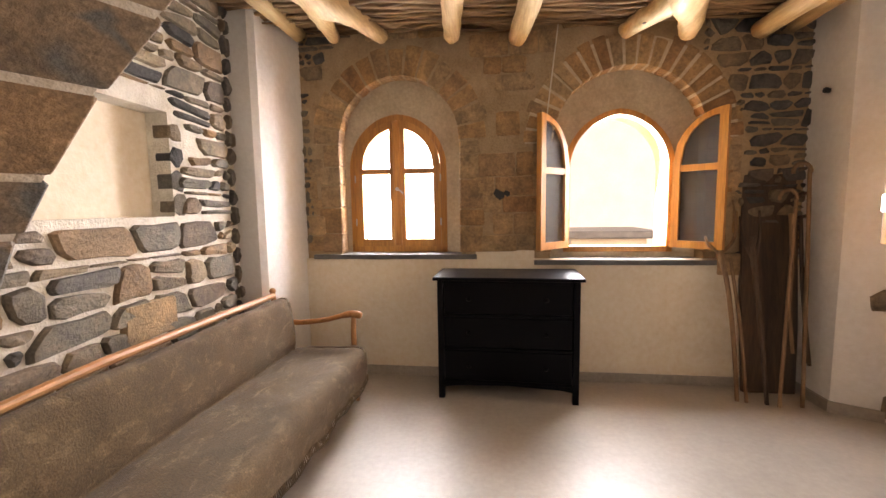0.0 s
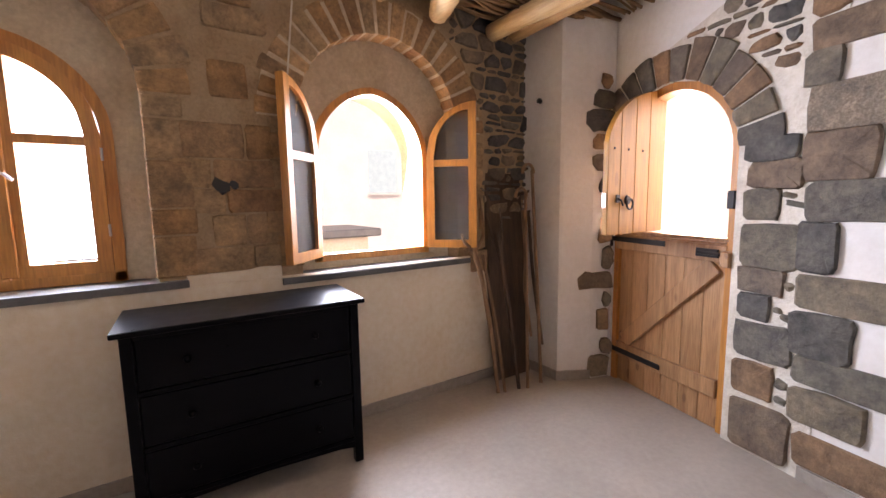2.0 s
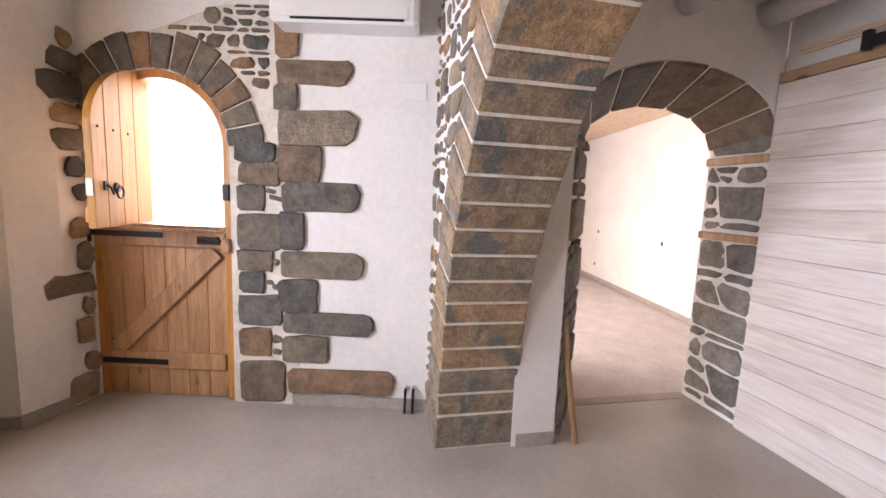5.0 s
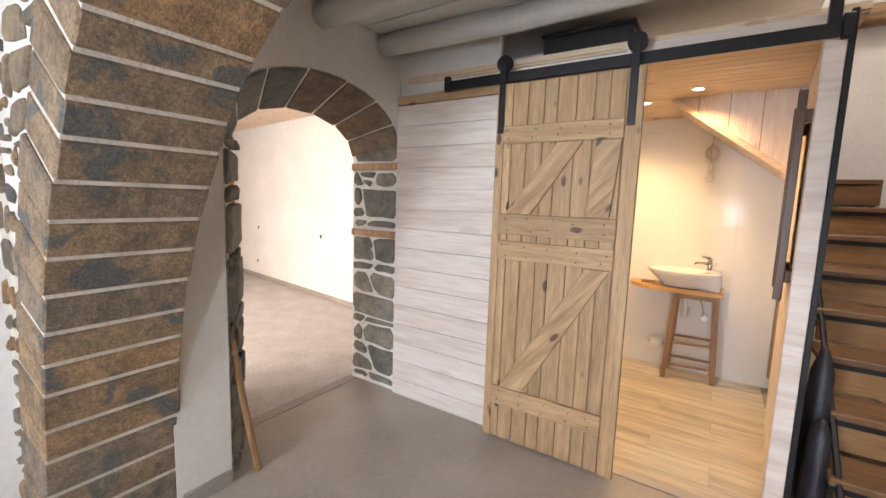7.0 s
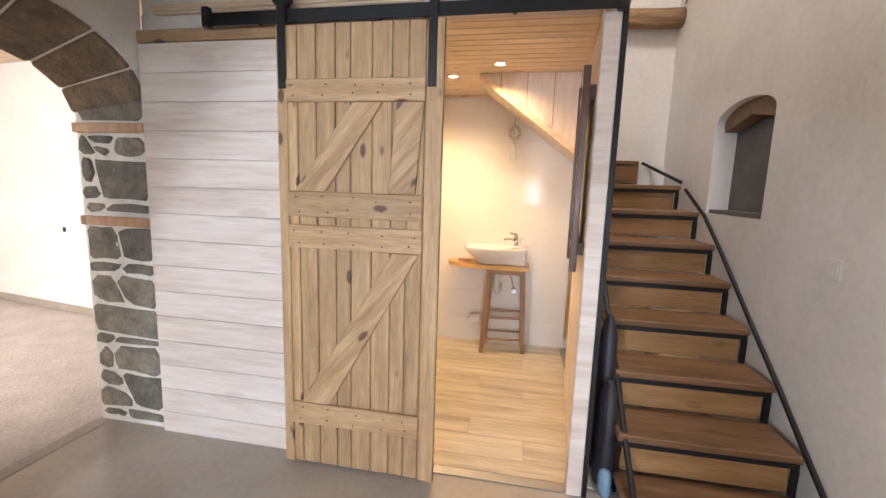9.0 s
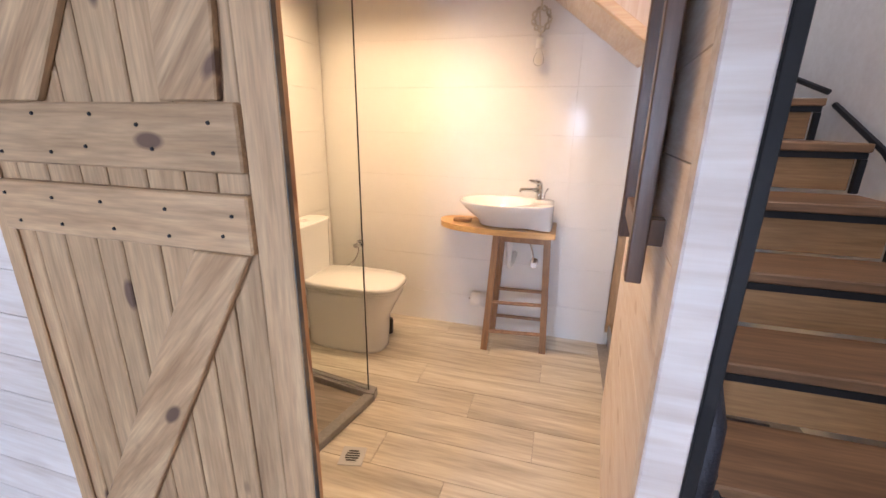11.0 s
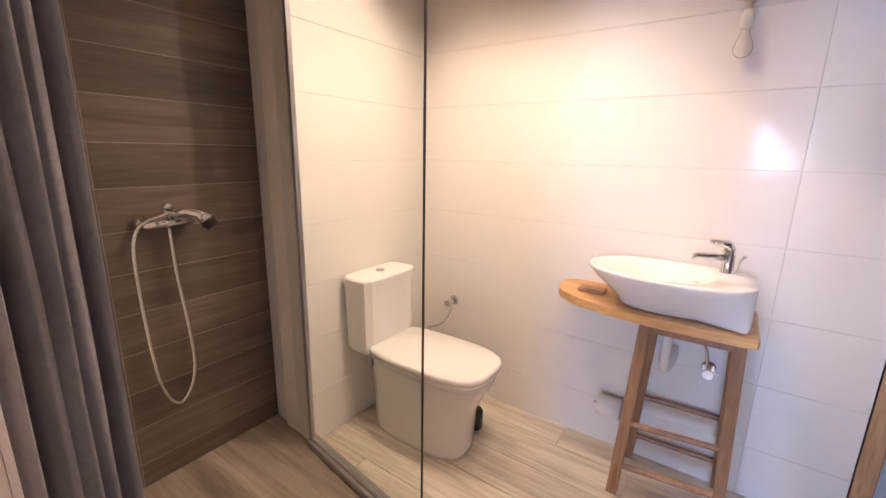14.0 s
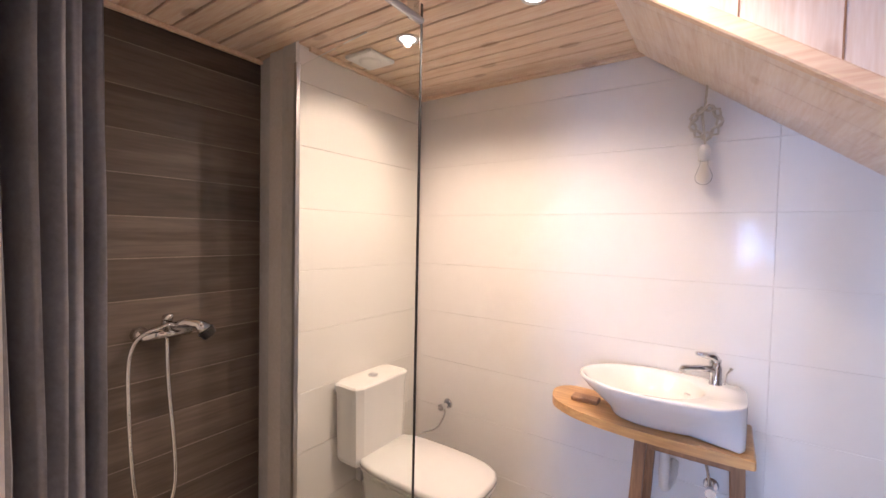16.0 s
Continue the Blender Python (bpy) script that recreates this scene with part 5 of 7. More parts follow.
def entrance_door():
    d = thing("door_1", "pine stable door, lower leaf closed and upper leaf open", "door")
    d["kind"] = "structure"
    c, half, zb, zs, zt, pt = DOOR
    outer = arch_outline(c, half, 0.0, zs, zt)
    inner = arch_outline(c, half - 0.05, 0.0, zs, zt - 0.05)
    part("door_frame", band(EAST, outer, inner, -0.02, -0.13), M["honey"], d, "honey-coloured arched frame")
    u0, u1 = c - half + 0.045, c + half - 0.02
    leaf = part("lower_leaf", bar(EAST, u0, u1, 0.003, 0.10, -0.071, -0.085), M["door_pine"], d, "closed lower leaf of upright pine boards")
    n = 6
    for k in range(n):
        a = u0 + (u1 - u0) * k / n
        part("board", bar(EAST, a + 0.0015, a + (u1 - u0) / n - 0.0015, 0.003, 1.13, -0.04, -0.07, 0.003), M["door_pine"], leaf)
    part("top_rail", bar(EAST, u0, u1, 1.02, 1.12, -0.012, -0.039), M["door_pine"], leaf)
    part("bottom_rail", bar(EAST, u0 + 0.02, u1 - 0.03, 0.20, 0.31, -0.012, -0.039), M["door_pine"], leaf)
    part("brace", lean(EAST, (u0 + 0.07, 1.00), (u1 - 0.1, 0.33), 0.11, -0.014, -0.039), M["door_pine"], leaf)
    part("ledge", bar(EAST, u0 - 0.01, u1 + 0.01, 1.135, 1.16, -0.02, -0.10), M["door_pine"], leaf)
    for z in (1.095, 0.245):
        part("strap_hinge", bar(EAST, u1 - 0.44, u1 + 0.03, z - 0.018, z + 0.018, -0.001, -0.011, 0.002), M["iron"], leaf, "long black iron strap hinge")
        part("pin", tube(bmesh.new(), [EAST(u1 + 0.03, 0.0, z - 0.06), EAST(u1 + 0.03, 0.0, z + 0.04)], 0.012, 8), M["iron"], leaf)
    bolt = part("bolt", tube(bmesh.new(), [EAST(u0 + 0.16, 0.012, 1.07), EAST(u0 + 0.02, 0.012, 1.07)], 0.011, 8), M["iron"], leaf, "dark sliding bolt")
    part("bolt_plate", bar(EAST, u0 + 0.04, u0 + 0.18, 1.045, 1.095, 0.002, -0.011, 0.002), M["iron"], bolt)
    part("latch_block", bar(EAST, u0 - 0.045, u0 + 0.01, 1.0, 1.09, 0.03, -0.02, 0.006), M["door_pine"], d)
    part("keeper", bar(EAST, u0 - 0.04, u0 + 0.0, 1.33, 1.43, 0.012, -0.019, 0.003), M["iron"], d)
    # upper leaf, swung into the room
    a, b = Vector((2.59, 3.086, 0)), Vector((3.235, 3.10, 0))
    ax = (b - a).normalized()
    nn = Vector((ax.y, -ax.x, 0))

    def place(u, n, z):
        return a + ax * u + nn * n + Vector((0, 0, z))

    L = (b - a).length
    up = part("upper_leaf", prism(bmesh.new(), [(0.02, 1.20), (L - 0.02, 1.20), (L - 0.02, 1.28), (0.02, 1.28)], place, -0.018, -0.04, 0.003), M["honey"], d, "open upper leaf with arched top, orange pine boards")

    def top(u):
        t = min(1.0, (L - u) / L)
        return 1.66 + 0.44 * math.sqrt(max(0.0, 1 - t * t * 0.97))

    edges = [0.0, 0.13, 0.29, 0.45, L]
    for e0, e1 in zip(edges, edges[1:]):
        poly = [(e0 + 0.0015, 1.17), (e1 - 0.0015, 1.17)] + [(e1 - 0.0015 + (e0 - e1 + 0.003) * k / 6, top(e1 + (e0 - e1) * k / 6)) for k in range(7)]
        part("board", prism(bmesh.new(), poly, place, 0.018, -0.018, 0.003), M["leaf_pine"], up)
    kn = Vector((2.80, 0, 1.365))
    u = (kn.x - a.x) / ax.x
    part("knocker_plate", tube(bmesh.new(), [place(u, 0.018, 1.385), place(u, 0.03, 1.385)], [0.032, 0.026], 16), M["iron"], up, "round black knocker plate")
    ring = [place(u + 0.033 * math.sin(t), 0.04, 1.36 - 0.033 * math.cos(t)) for t in np.linspace(0, 2 * math.pi, 19)]
    part("knocker_ring", tube(bmesh.new(), ring, 0.006, 6, cap=False), M["iron"], up)
    part("key_plate", bar(lambda uu, n, z: place(uu, n, z), u - 0.125, u - 0.085, 1.37, 1.42, 0.026, 0.018, 0.002), M["iron"], up)
    part("thumb_latch", tube(bmesh.new(), [place(u - 0.105, 0.02, 1.40), place(u - 0.105, 0.045, 1.385), place(u - 0.09, 0.05, 1.35)], 0.006, 6), M["iron"], up)
    part("edge_lock", bar(lambda uu, n, z: place(uu, n, z), -0.012, -0.001, 1.34, 1.43, 0.014, -0.014, 0.002), M["alu"], up, "bright lock plate on the edge")
    for uu in (0.06, 0.21, 0.37):
        part("nail", tube(bmesh.new(), [place(uu, 0.017, 1.70), place(uu, 0.024, 1.70)], [0.009, 0.005], 8), M["iron"], up)


entrance_door()


# old tools leaning in the corner
def old_plank():
    ob = thing("threshing_board", "dark worn old wooden board with pegs leaning in the corner", "old board", at=(2.55, 3.86, 0))
    m = Matrix.Rotation(radians(-5), 4, "X")
    bm = bmesh.new()
    poly = [(-0.17, 0.0), (0.19, 0.0), (0.20, 0.5), (0.195, 1.2), (0.185, 1.70), (0.16, 1.76), (0.02, 1.775), (-0.12, 1.77), (-0.17, 1.70), (-0.18, 0.8)]
    prism(bm, poly, lambda u, n, z: Vector((u, n, z)), -0.02, 0.02, 0.008)
    bmesh.ops.transform(bm, matrix=m, verts=bm.verts[:])
    part("board", bm, M["oldwood"], ob)
    for z in (1.28, 1.44, 1.62):
        bm = tube(bmesh.new(), [(0.16, -0.02, z), (0.21, -0.06, z + 0.015), (0.245, -0.075, z + 0.03)], [0.014, 0.012, 0.009], 8)
        bmesh.ops.transform(bm, matrix=m, verts=bm.verts[:])
        part("peg", bm, M["oldwood"], ob)


old_plank()


def stick(name, label, lines, mat, cat="stick"):
    base = Vector(lines[0][0][0])
    base.z = 0
    ob = thing(name, label, cat, at=base)
    for i, (pts, rr) in enumerate(lines):
        line = curve_pts([Vector(p) - base for p in pts], 5)
        radii = [float(np.interp(k, np.linspace(0, len(line) - 1, len(rr)), rr)) for k in range(len(line))]
        part("shaft" if i == 0 else "prong", tube(bmesh.new(), line, radii, 8, wobble=0.12), M[mat], ob, smooth=True)


stick("pitchfork", "old three-pronged wooden pitchfork leaning against the wall", [
    ([(2.27, 3.70, 0.0), (2.26, 3.76, 0.4), (2.235, 3.83, 0.8), (2.20, 3.88, 1.02), (2.19, 3.88, 1.08)], [0.014, 0.016, 0.017, 0.02, 0.016]),
    ([(2.20, 3.88, 1.03), (2.12, 3.89, 1.10), (2.10, 3.90, 1.16)], [0.015, 0.012, 0.008]),
    ([(2.20, 3.88, 1.05), (2.23, 3.90, 1.16), (2.20, 3.92, 1.32), (2.17, 3.93, 1.42)], [0.014, 0.011, 0.009, 0.006]),
    ([(2.20, 3.88, 1.03), (2.29, 3.90, 1.12), (2.315, 3.92, 1.24), (2.29, 3.93, 1.42)], [0.015, 0.012, 0.009, 0.006])], "stick", "pitchfork")
stick("wooden_pole", "thin straight wooden pole leaning against the wall", [([(2.32, 3.68, 0.0), (2.30, 3.76, 0.5), (2.26, 3.86, 1.0)], [0.012, 0.013, 0.011])], "stick", "pole")
stick("forked_branch", "dark forked branch standing in the corner", [
    ([(2.44, 3.66, 0.0), (2.41, 3.72, 0.5), (2.38, 3.80, 1.0), (2.39, 3.86, 1.15)], [0.014, 0.016, 0.02, 0.016]),
    ([(2.38, 3.80, 0.98), (2.34, 3.86, 1.15), (2.33, 3.90, 1.3)], [0.014, 0.012, 0.008]),
    ([(2.38, 3.80, 1.0), (2.44, 3.85, 1.16), (2.45, 3.89, 1.34)], [0.014, 0.012, 0.008])], "oldwood", "branch")


def cane(x, y, top, r, lean_x, label):
    pts = [(x + lean_x, y - 0.16, 0.0), (x + lean_x * 0.5, y - 0.08, top * 0.5), (x, y, top - 0.1)]
    hook = [(x - 0.055 + 0.055 * math.cos(t), y - 0.01, top - 0.06 + 0.06 * math.sin(t)) for t in np.linspace(0, math.pi * 1.05, 9)]
    stick("walking_stick", label, [(pts + hook, [r] * 12)], "stick", "walking stick")


cane(2.70, 3.80, 1.66, 0.013, -0.05, "pale shepherd's crook hung on the old board")
cane(2.62, 3.79, 1.48, 0.012, -0.12, "brown hooked walking stick on the old board")
stick("wooden_pole", "gnarled pale wooden staff against the old board", [([(2.62, 3.72, 0.35), (2.60, 3.76, 0.7), (2.615, 3.78, 1.0), (2.60, 3.79, 1.32)], [0.011, 0.016, 0.015, 0.02])], "stick", "staff")
stick("wooden_pole", "dark thin wooden staff against the old board", [([(2.70, 3.68, 0.28), (2.68, 3.76, 0.8), (2.66, 3.80, 1.3)], [0.013, 0.013, 0.012])], "oldwood", "staff")
stick("wall_peg", "dark iron peg sticking out of the plaster", [([(2.785, 3.80, 2.13), (2.75, 3.79, 2.135)], [0.016, 0.02])], "iron", "wall peg")

# window cord
bm = tube(bmesh.new(), [(1.04, 3.90, 2.78), (1.01, 3.93, 2.5), (0.965, 3.94, 2.1), (0.955, 3.93, 1.93)], 0.005, 6)
tagged(part("hanging_cord", bm, M["cable"], None, "thin cream cord hanging from the ceiling logs"), category="cord")
# black plugs on the wall face put the holes' inner shade into colour
bm = tube(bmesh.new(), [(0.665, 3.972, 1.50), (0.665, 3.958, 1.50)], 0.022, 7, wobble=0.5)
tube(bm, [(0.60, 3.975, 1.49), (0.605, 3.955, 1.495)], [0.035, 0.04], 7, wobble=0.5)
tagged(part("wall_holes", bm, M["black_plastic"], None, "dark putlog holes in the tan stone wall"), category="hole", kind="structure")


def air_conditioner():
    ob = thing("air_conditioner", "white split air conditioner mounted high on the plaster", "air conditioner")
    part("body", prism(bmesh.new(), [(0.13, 2.335), (0.95, 2.335), (0.95, 2.62), (0.13, 2.62)], EAST, 0.0, 0.2, 0.02), M["plastic"], ob)
    part("outlet", bar(EAST, 0.2, 0.83, 2.345, 2.358, 0.198, 0.204, 0.001), M["black_plastic"], ob, "thin black air outlet")
    part("flap", bar(EAST, 0.18, 0.86, 2.36, 2.42, 0.199, 0.206, 0.002), M["plastic"], ob)


air_conditioner()
bx = thing("junction_box", "white square junction box cover on the plaster", "junction box")
part("cover", bar(EAST, 0.08, 0.23, 1.98, 2.08, 0.0, 0.008, 0.002), M["plastic"], bx)
pp = thing("pipe_stubs", "two capped copper pipe stubs coming out by the floor", "pipe")
for k in range(2):
    pipe = part("pipe", tube(bmesh.new(), [EAST(0.1 + k * 0.05, 0.01, 0.15), EAST(0.1 + k * 0.05, 0.04, 0.13), EAST(0.1 + k * 0.05, 0.05, 0.0)], 0.009, 8), M["iron"], pp)
    part("cap", tube(bmesh.new(), [EAST(0.1 + k * 0.05, 0.012, 0.15), EAST(0.1 + k * 0.05, -0.0, 0.165)], 0.012, 8), M["alu"], pipe)
ps = thing("wooden_prop", "orange-brown wooden stick leaning in the passage corner", "stick", at=(2.19, 0.47, 0))
part("shaft", tube(bmesh.new(), [(0, 0, 0.0), (0.03, 0.06, 0.42), (0.05, 0.10, 0.75)], 0.018, 8), M["stool"], ps)


# ---- back bay: partition, sliding door, stairs ----
partition = structure("partition", bar(FRONT, 0.70, 2.205, 0.0, 2.13, -0.005, -0.05, 0.0), M["limed"], "whitewashed board partition before the bathroom", "partition")
z = 0.0
k = 0
while z < 2.13:
    h = 0.1437 if k else 0.125
    part("plank", bar(FRONT, 0.702, 2.205, z + 0.0012, z + h - 0.0012, 0.02, -0.004, 0.0015), M["limed"], partition)
    z += h
    k += 1
part("cap_board", bar(FRONT, 0.702, 2.205, 2.142, 2.20, 0.024, -0.05, 0.004), M["pine_x"], partition)
structure("partition_back", bar(FRONT, 0.70, 2.14, 0.0, 2.13, -0.0505, -0.056, 0.0), M["grout"], "plain tiled back of the partition", "partition")
structure("partition_head", bar(FRONT, 0.66, 2.24, 2.132, 2.32, -0.057, -0.085, 0.0), M["plaster"], "plain edge of the boarding above the planks", "partition")
structure("partition_return", bar(FRONT, 1.45, 2.24, 2.322, 2.559, -0.057, -0.085, 0.0), M["plaster"], "plain board between the partition and the loft", "partition")
structure("door_jamb_east", bar(FRONT, 0.655, 0.70, 0.0, 2.20, 0.040, -0.02, 0.003), M["jamb_pine"], "pine jamb lining of the bathroom opening", "door jamb")
structure("door_jamb_white", bar(FRONT, -0.135, -0.062, 0.0, 2.225, 0.03, -0.012, 0.004), M["limed"], "white painted upright post of the bathroom opening", "post")
structure("door_head", bar(FRONT, -0.135, 0.70, 2.227, 2.30, 0.018, -0.1, 0.003), M["limed"], "white painted head board over the opening", "lintel")
structure("stair_post", bar(FRONT, -0.158, -0.1355, 0.0, 2.30, 0.034, -0.03, 0.002), M["iron"], "black steel upright beside the opening", "post")


def barn_door():
    d = thing("sliding_door", "sliding plank barn door of aged pine with Z braces, slid half open", "sliding door")
    u0, u1, zb, zt = 0.585, 1.37, 0.015, 2.165
    body = part("leaf", bar(HUNG, u0 + 0.02, u1 - 0.02, zb + 0.01, zt - 0.01, 0.053, 0.058, 0.0), M["pine"], d)
    n = 9
    ws = [RNG.uniform(0.8, 1.2) for _ in range(n)]
    tot, a = sum(ws), u0
    for w in ws:
        b = a + (u1 - u0) * w / tot
        part("board", bar(HUNG, a + 0.0025, b - 0.0025, zb, zt, 0.056, 0.070, 0.003), M["pine"], body)
        a = b
    for e0, e1 in ((u0, u0 + 0.075), (u1 - 0.05, u1)):
        part("stile", bar(HUNG, e0, e1, zb, zt, 0.0705, 0.079, 0.003), M["pine"], d)
    zs = [(1.825, 1.925), (1.30, 1.42), (1.15, 1.262), (0.24, 0.355)]
    for z0, z1 in zs:
        part("rail", bar(HUNG, u0 + 0.076, u1 - 0.051, z0, z1, 0.0705, 0.091, 0.004), M["pine_x"], d)
    for low, high, z0, z1 in (((1.13, 1.285), (0.856, 0.995), 1.422, 1.823), ((0.70, 0.825), (0.665, 0.79), 1.422, 1.823), ((1.12, 1.27), (0.675, 0.80), 0.357, 1.148)):
        part("brace", prism(bmesh.new(), [(low[0], z0), (low[1], z0), (high[1], z1), (high[0], z1)], HUNG, 0.0705, 0.088, 0.003), M["pine_brace"], d)
    part("edge", bar(HUNG, u0 - 0.003, u0 - 0.0005, zb, zt, 0.066, 0.0785, 0.0), M["worn_edge"], d, "door edge with worn dark blue paint")
    nails = bmesh.new()
    for z0, z1 in zs:
        for i in range(5):
            for z in (z0 + RNG.uniform(0.02, 0.04), z1 - RNG.uniform(0.02, 0.04)):
                uu = u0 + 0.13 + (u1 - u0 - 0.22) * i / 4 + RNG.uniform(-0.025, 0.025)
                tube(nails, [HUNG(uu, 0.09, z), HUNG(uu, 0.094, z)], [0.0045, 0.003], 6)
    tagged(part("nails", nails, M["iron"], d, "small dark nail heads"), kind="stuff")
    for uu in (u0 + 0.05, u1 - 0.03):
        strap = part("hanger", bar(HUNG, uu - 0.019, uu + 0.019, 1.885, 2.28, 0.079, 0.087, 0.002), M["iron"], d, "flat black hanger strap")
        part("wheel", tube(bmesh.new(), [HUNG(uu, 0.050, 2.282), HUNG(uu, 0.078, 2.282)], 0.046, 24), M["iron"], strap, "black roller wheel")
        for z in (1.92, 2.08):
            part("bolt", tube(bmesh.new(), [HUNG(uu, 0.086, z), HUNG(uu, 0.093, z)], 0.009, 6), M["iron"], strap)


barn_door()
rail = thing("door_track", "long black steel track for the sliding door", "track")
bm = bmesh.new()
box(bm, -0.14, 1.755, -0.598, -0.590, 2.178, 2.236, 0.002)
part("track", bm, M["iron"], rail)
for x in (1.738, -0.12):
    part("stop", B(x - 0.018, x + 0.018, -0.61, -0.575, 2.17, 2.262, 0.004), M["iron"], rail)
for x in (1.5, 0.9, 0.3):
    part("spacer", tube(bmesh.new(), [(x, -0.598, 2.207), (x, -0.66, 2.207)], 0.012, 8), M["iron"], rail)
part("end_post", B(-0.10, -0.06, -0.63, -0.59, 2.236, 2.43, 0.003), M["iron"], rail)


def stairs():
    s = thing("staircase", "steep open stair with brown wooden treads on a black steel frame", "stairs")
    s["kind"] = "structure"
    nose = [(-0.40, 0.135), (-0.672, 0.335), (-0.93, 0.54), (-1.20, 0.74), (-1.465, 0.94), (-1.73, 1.138), (-2.025, 1.343), (-2.44, 1.535)]
    for i, (y, z) in enumerate(nose):
        back = nose[i + 1][0] if i + 1 < len(nose) else -3.1
        x0, x1 = -1.075 + 0.002 * i, -0.28
        part("tread", B(x0 + 0.02, x1, back - 0.02, y, z - 0.035, z, 0.005), M["tread"], s)
        part("riser", B(x0 + 0.06, x1 - 0.03, y - 0.045, y - 0.025, max(z - 0.19, 0.0), z - 0.062, 0.002), M["riser"], s)
        part("bar", B(x0 + 0.03, x1 - 0.005, y - 0.03, y - 0.005, z - 0.062, z - 0.0355, 0.002), M["iron"], s)
        part("upright", B(x0 + 0.028, x0 + 0.053, y - 0.03, y - 0.005, max(z - 0.2, 0.0), z - 0.063, 0.002), M["iron"], s)
    for x in (-1.075, -0.315):
        pts = [Vector((x, y + 0.0, z - 0.03)) for y, z in nose]
        bm = bmesh.new()
        tube(bm, [(x, -0.25, 0.0), *[tuple(p) for p in pts]], 0.014, 6)
        part("stringer", bm, M["iron"], s)
    # winder turning over the bathroom
    part("winder_tread", prism(bmesh.new(), [(-0.75, -2.62), (-0.31, -2.58), (-0.31, -3.1), (-0.85, -3.1)], lambda u, n, z: Vector((u, z, n)), 1.705, 1.74, 0.004), M["tread"], s)
    part("winder_riser", prism(bmesh.new(), [(-0.75, 1.55), (-0.33, 1.55), (-0.33, 1.70), (-0.75, 1.70)], lambda u, n, z: Vector((u, n, z)), -2.64, -2.62, 0.003), M["tread"], s)
    part("handrail", tube(bmesh.new(), [(-0.80, -2.72, 1.73), (-1.04, -2.44, 1.56)], 0.013, 6), M["iron"], s)
    part("side_plate", B(-0.31, -0.295, -3.1, -0.72, 0.0, 0.02), M["iron"], s)


stairs()
lb = thing("log_beam", "rough brown log let into the wall above the stairs", "beam", at=(-1.1, -3.02, 3.03))
part("log", tube(bmesh.new(), [(0, 0, 0), (0.2, 0.01, -0.005), (0.45, 0, 0.005), (0.95, 0.01, 0)], 0.085, 12, wobble=0.12), M["branch"], lb, smooth=True)
cb = tube(bmesh.new(), [(-1.09, -2.5, 3.35), (-1.085, -2.75, 3.2), (-1.08, -2.93, 3.11)], 0.006, 6)
tagged(part("electric_cable", cb, M["black_plastic"], None, "black cable running down the stair wall"), category="cable")
# niche in the stair wall
nb = bmesh.new()
box(nb, -1.255, -1.242, -2.075, -1.365, 1.335, 2.065)
structure("niche_back", nb, M["slate"], "rough grey stone back of the niche", "niche")
lint = bmesh.new()
pts = arch_outline(-1.72, 0.352, 1.88, 1.948, 2.062)
prism(lint, pts[1:-1] + [(-1.385, 1.90), (-1.72, 1.975), (-2.055, 1.90)], WEST_S, -0.05, -0.15, 0.004)
tagged(part("niche_lintel", lint, M["tread"], None, "dark wooden lintel in the top of the niche"), category="lintel", kind="structure")
ns = bmesh.new()
box(ns, -1.25, -1.115, -2.07, -1.37, 1.337, 1.365, 0.004)
tagged(part("niche_sill", ns, M["slate"], None, "grey stone sill of the niche"), category="sill", kind="structure")
sw = thing("light_switch", "white square light switch on the stair wall", "light switch")
part("plate", prism(bmesh.new(), [(-0.795, 1.118), (-0.715, 1.118), (-0.715, 1.208), (-0.795, 1.208)], WEST_S, 0.0, 0.009, 0.003), M["plastic"], sw)
part("rocker", prism(bmesh.new(), [(-0.782, 1.133), (-0.728, 1.133), (-0.728, 1.193), (-0.782, 1.193)], WEST_S, 0.009, 0.013, 0.002), M["plastic"], sw)
# things left under the stairs
for x, y, w, h, mat, label in ((-0.255, -0.80, 0.05, 0.55, "bag", "dark folded bag stuffed beside the stairs"), (-0.26, -0.95, 0.055, 0.85, "bag", "black hanging bag beside the stairs"), (-0.25, -0.72, 0.035, 0.12, "blue", "small blue plastic bottle on the floor")):
    ob = thing("bag" if mat == "bag" else "bottle", label, "bag" if mat == "bag" else "bottle", at=(x, y, 0))
    bm = revolve(bmesh.new(), [(0.0, 0.0), (0.9, 0.0), (1.0, 0.1), (0.95, 0.5), (0.8, 0.85), (0.35, 0.97), (0.0, 1.0)], (0, 0, 0), 12)
    for v in bm.verts:
        v.co = Vector((v.co.x * w * (1 + 0.2 * noise.noise(v.co * 3)), v.co.y * w * 1.6, v.co.z * h))
    part("sack" if mat == "bag" else "body", bm, M[mat], ob, smooth=True)
box_dark = thing("storage_crate", "black crate stored on top of the bathroom", "crate", at=(0.95, -1.0, 2.316))
part("crate", B(-0.25, 0.25, -0.2, 0.2, 0.0, 0.15, 0.01), M["black_plastic"], box_dark)
part("crate_lid", B(-0.26, 0.26, -0.21, 0.21, 0.15, 0.17, 0.005), M["black_plastic"], box_dark)
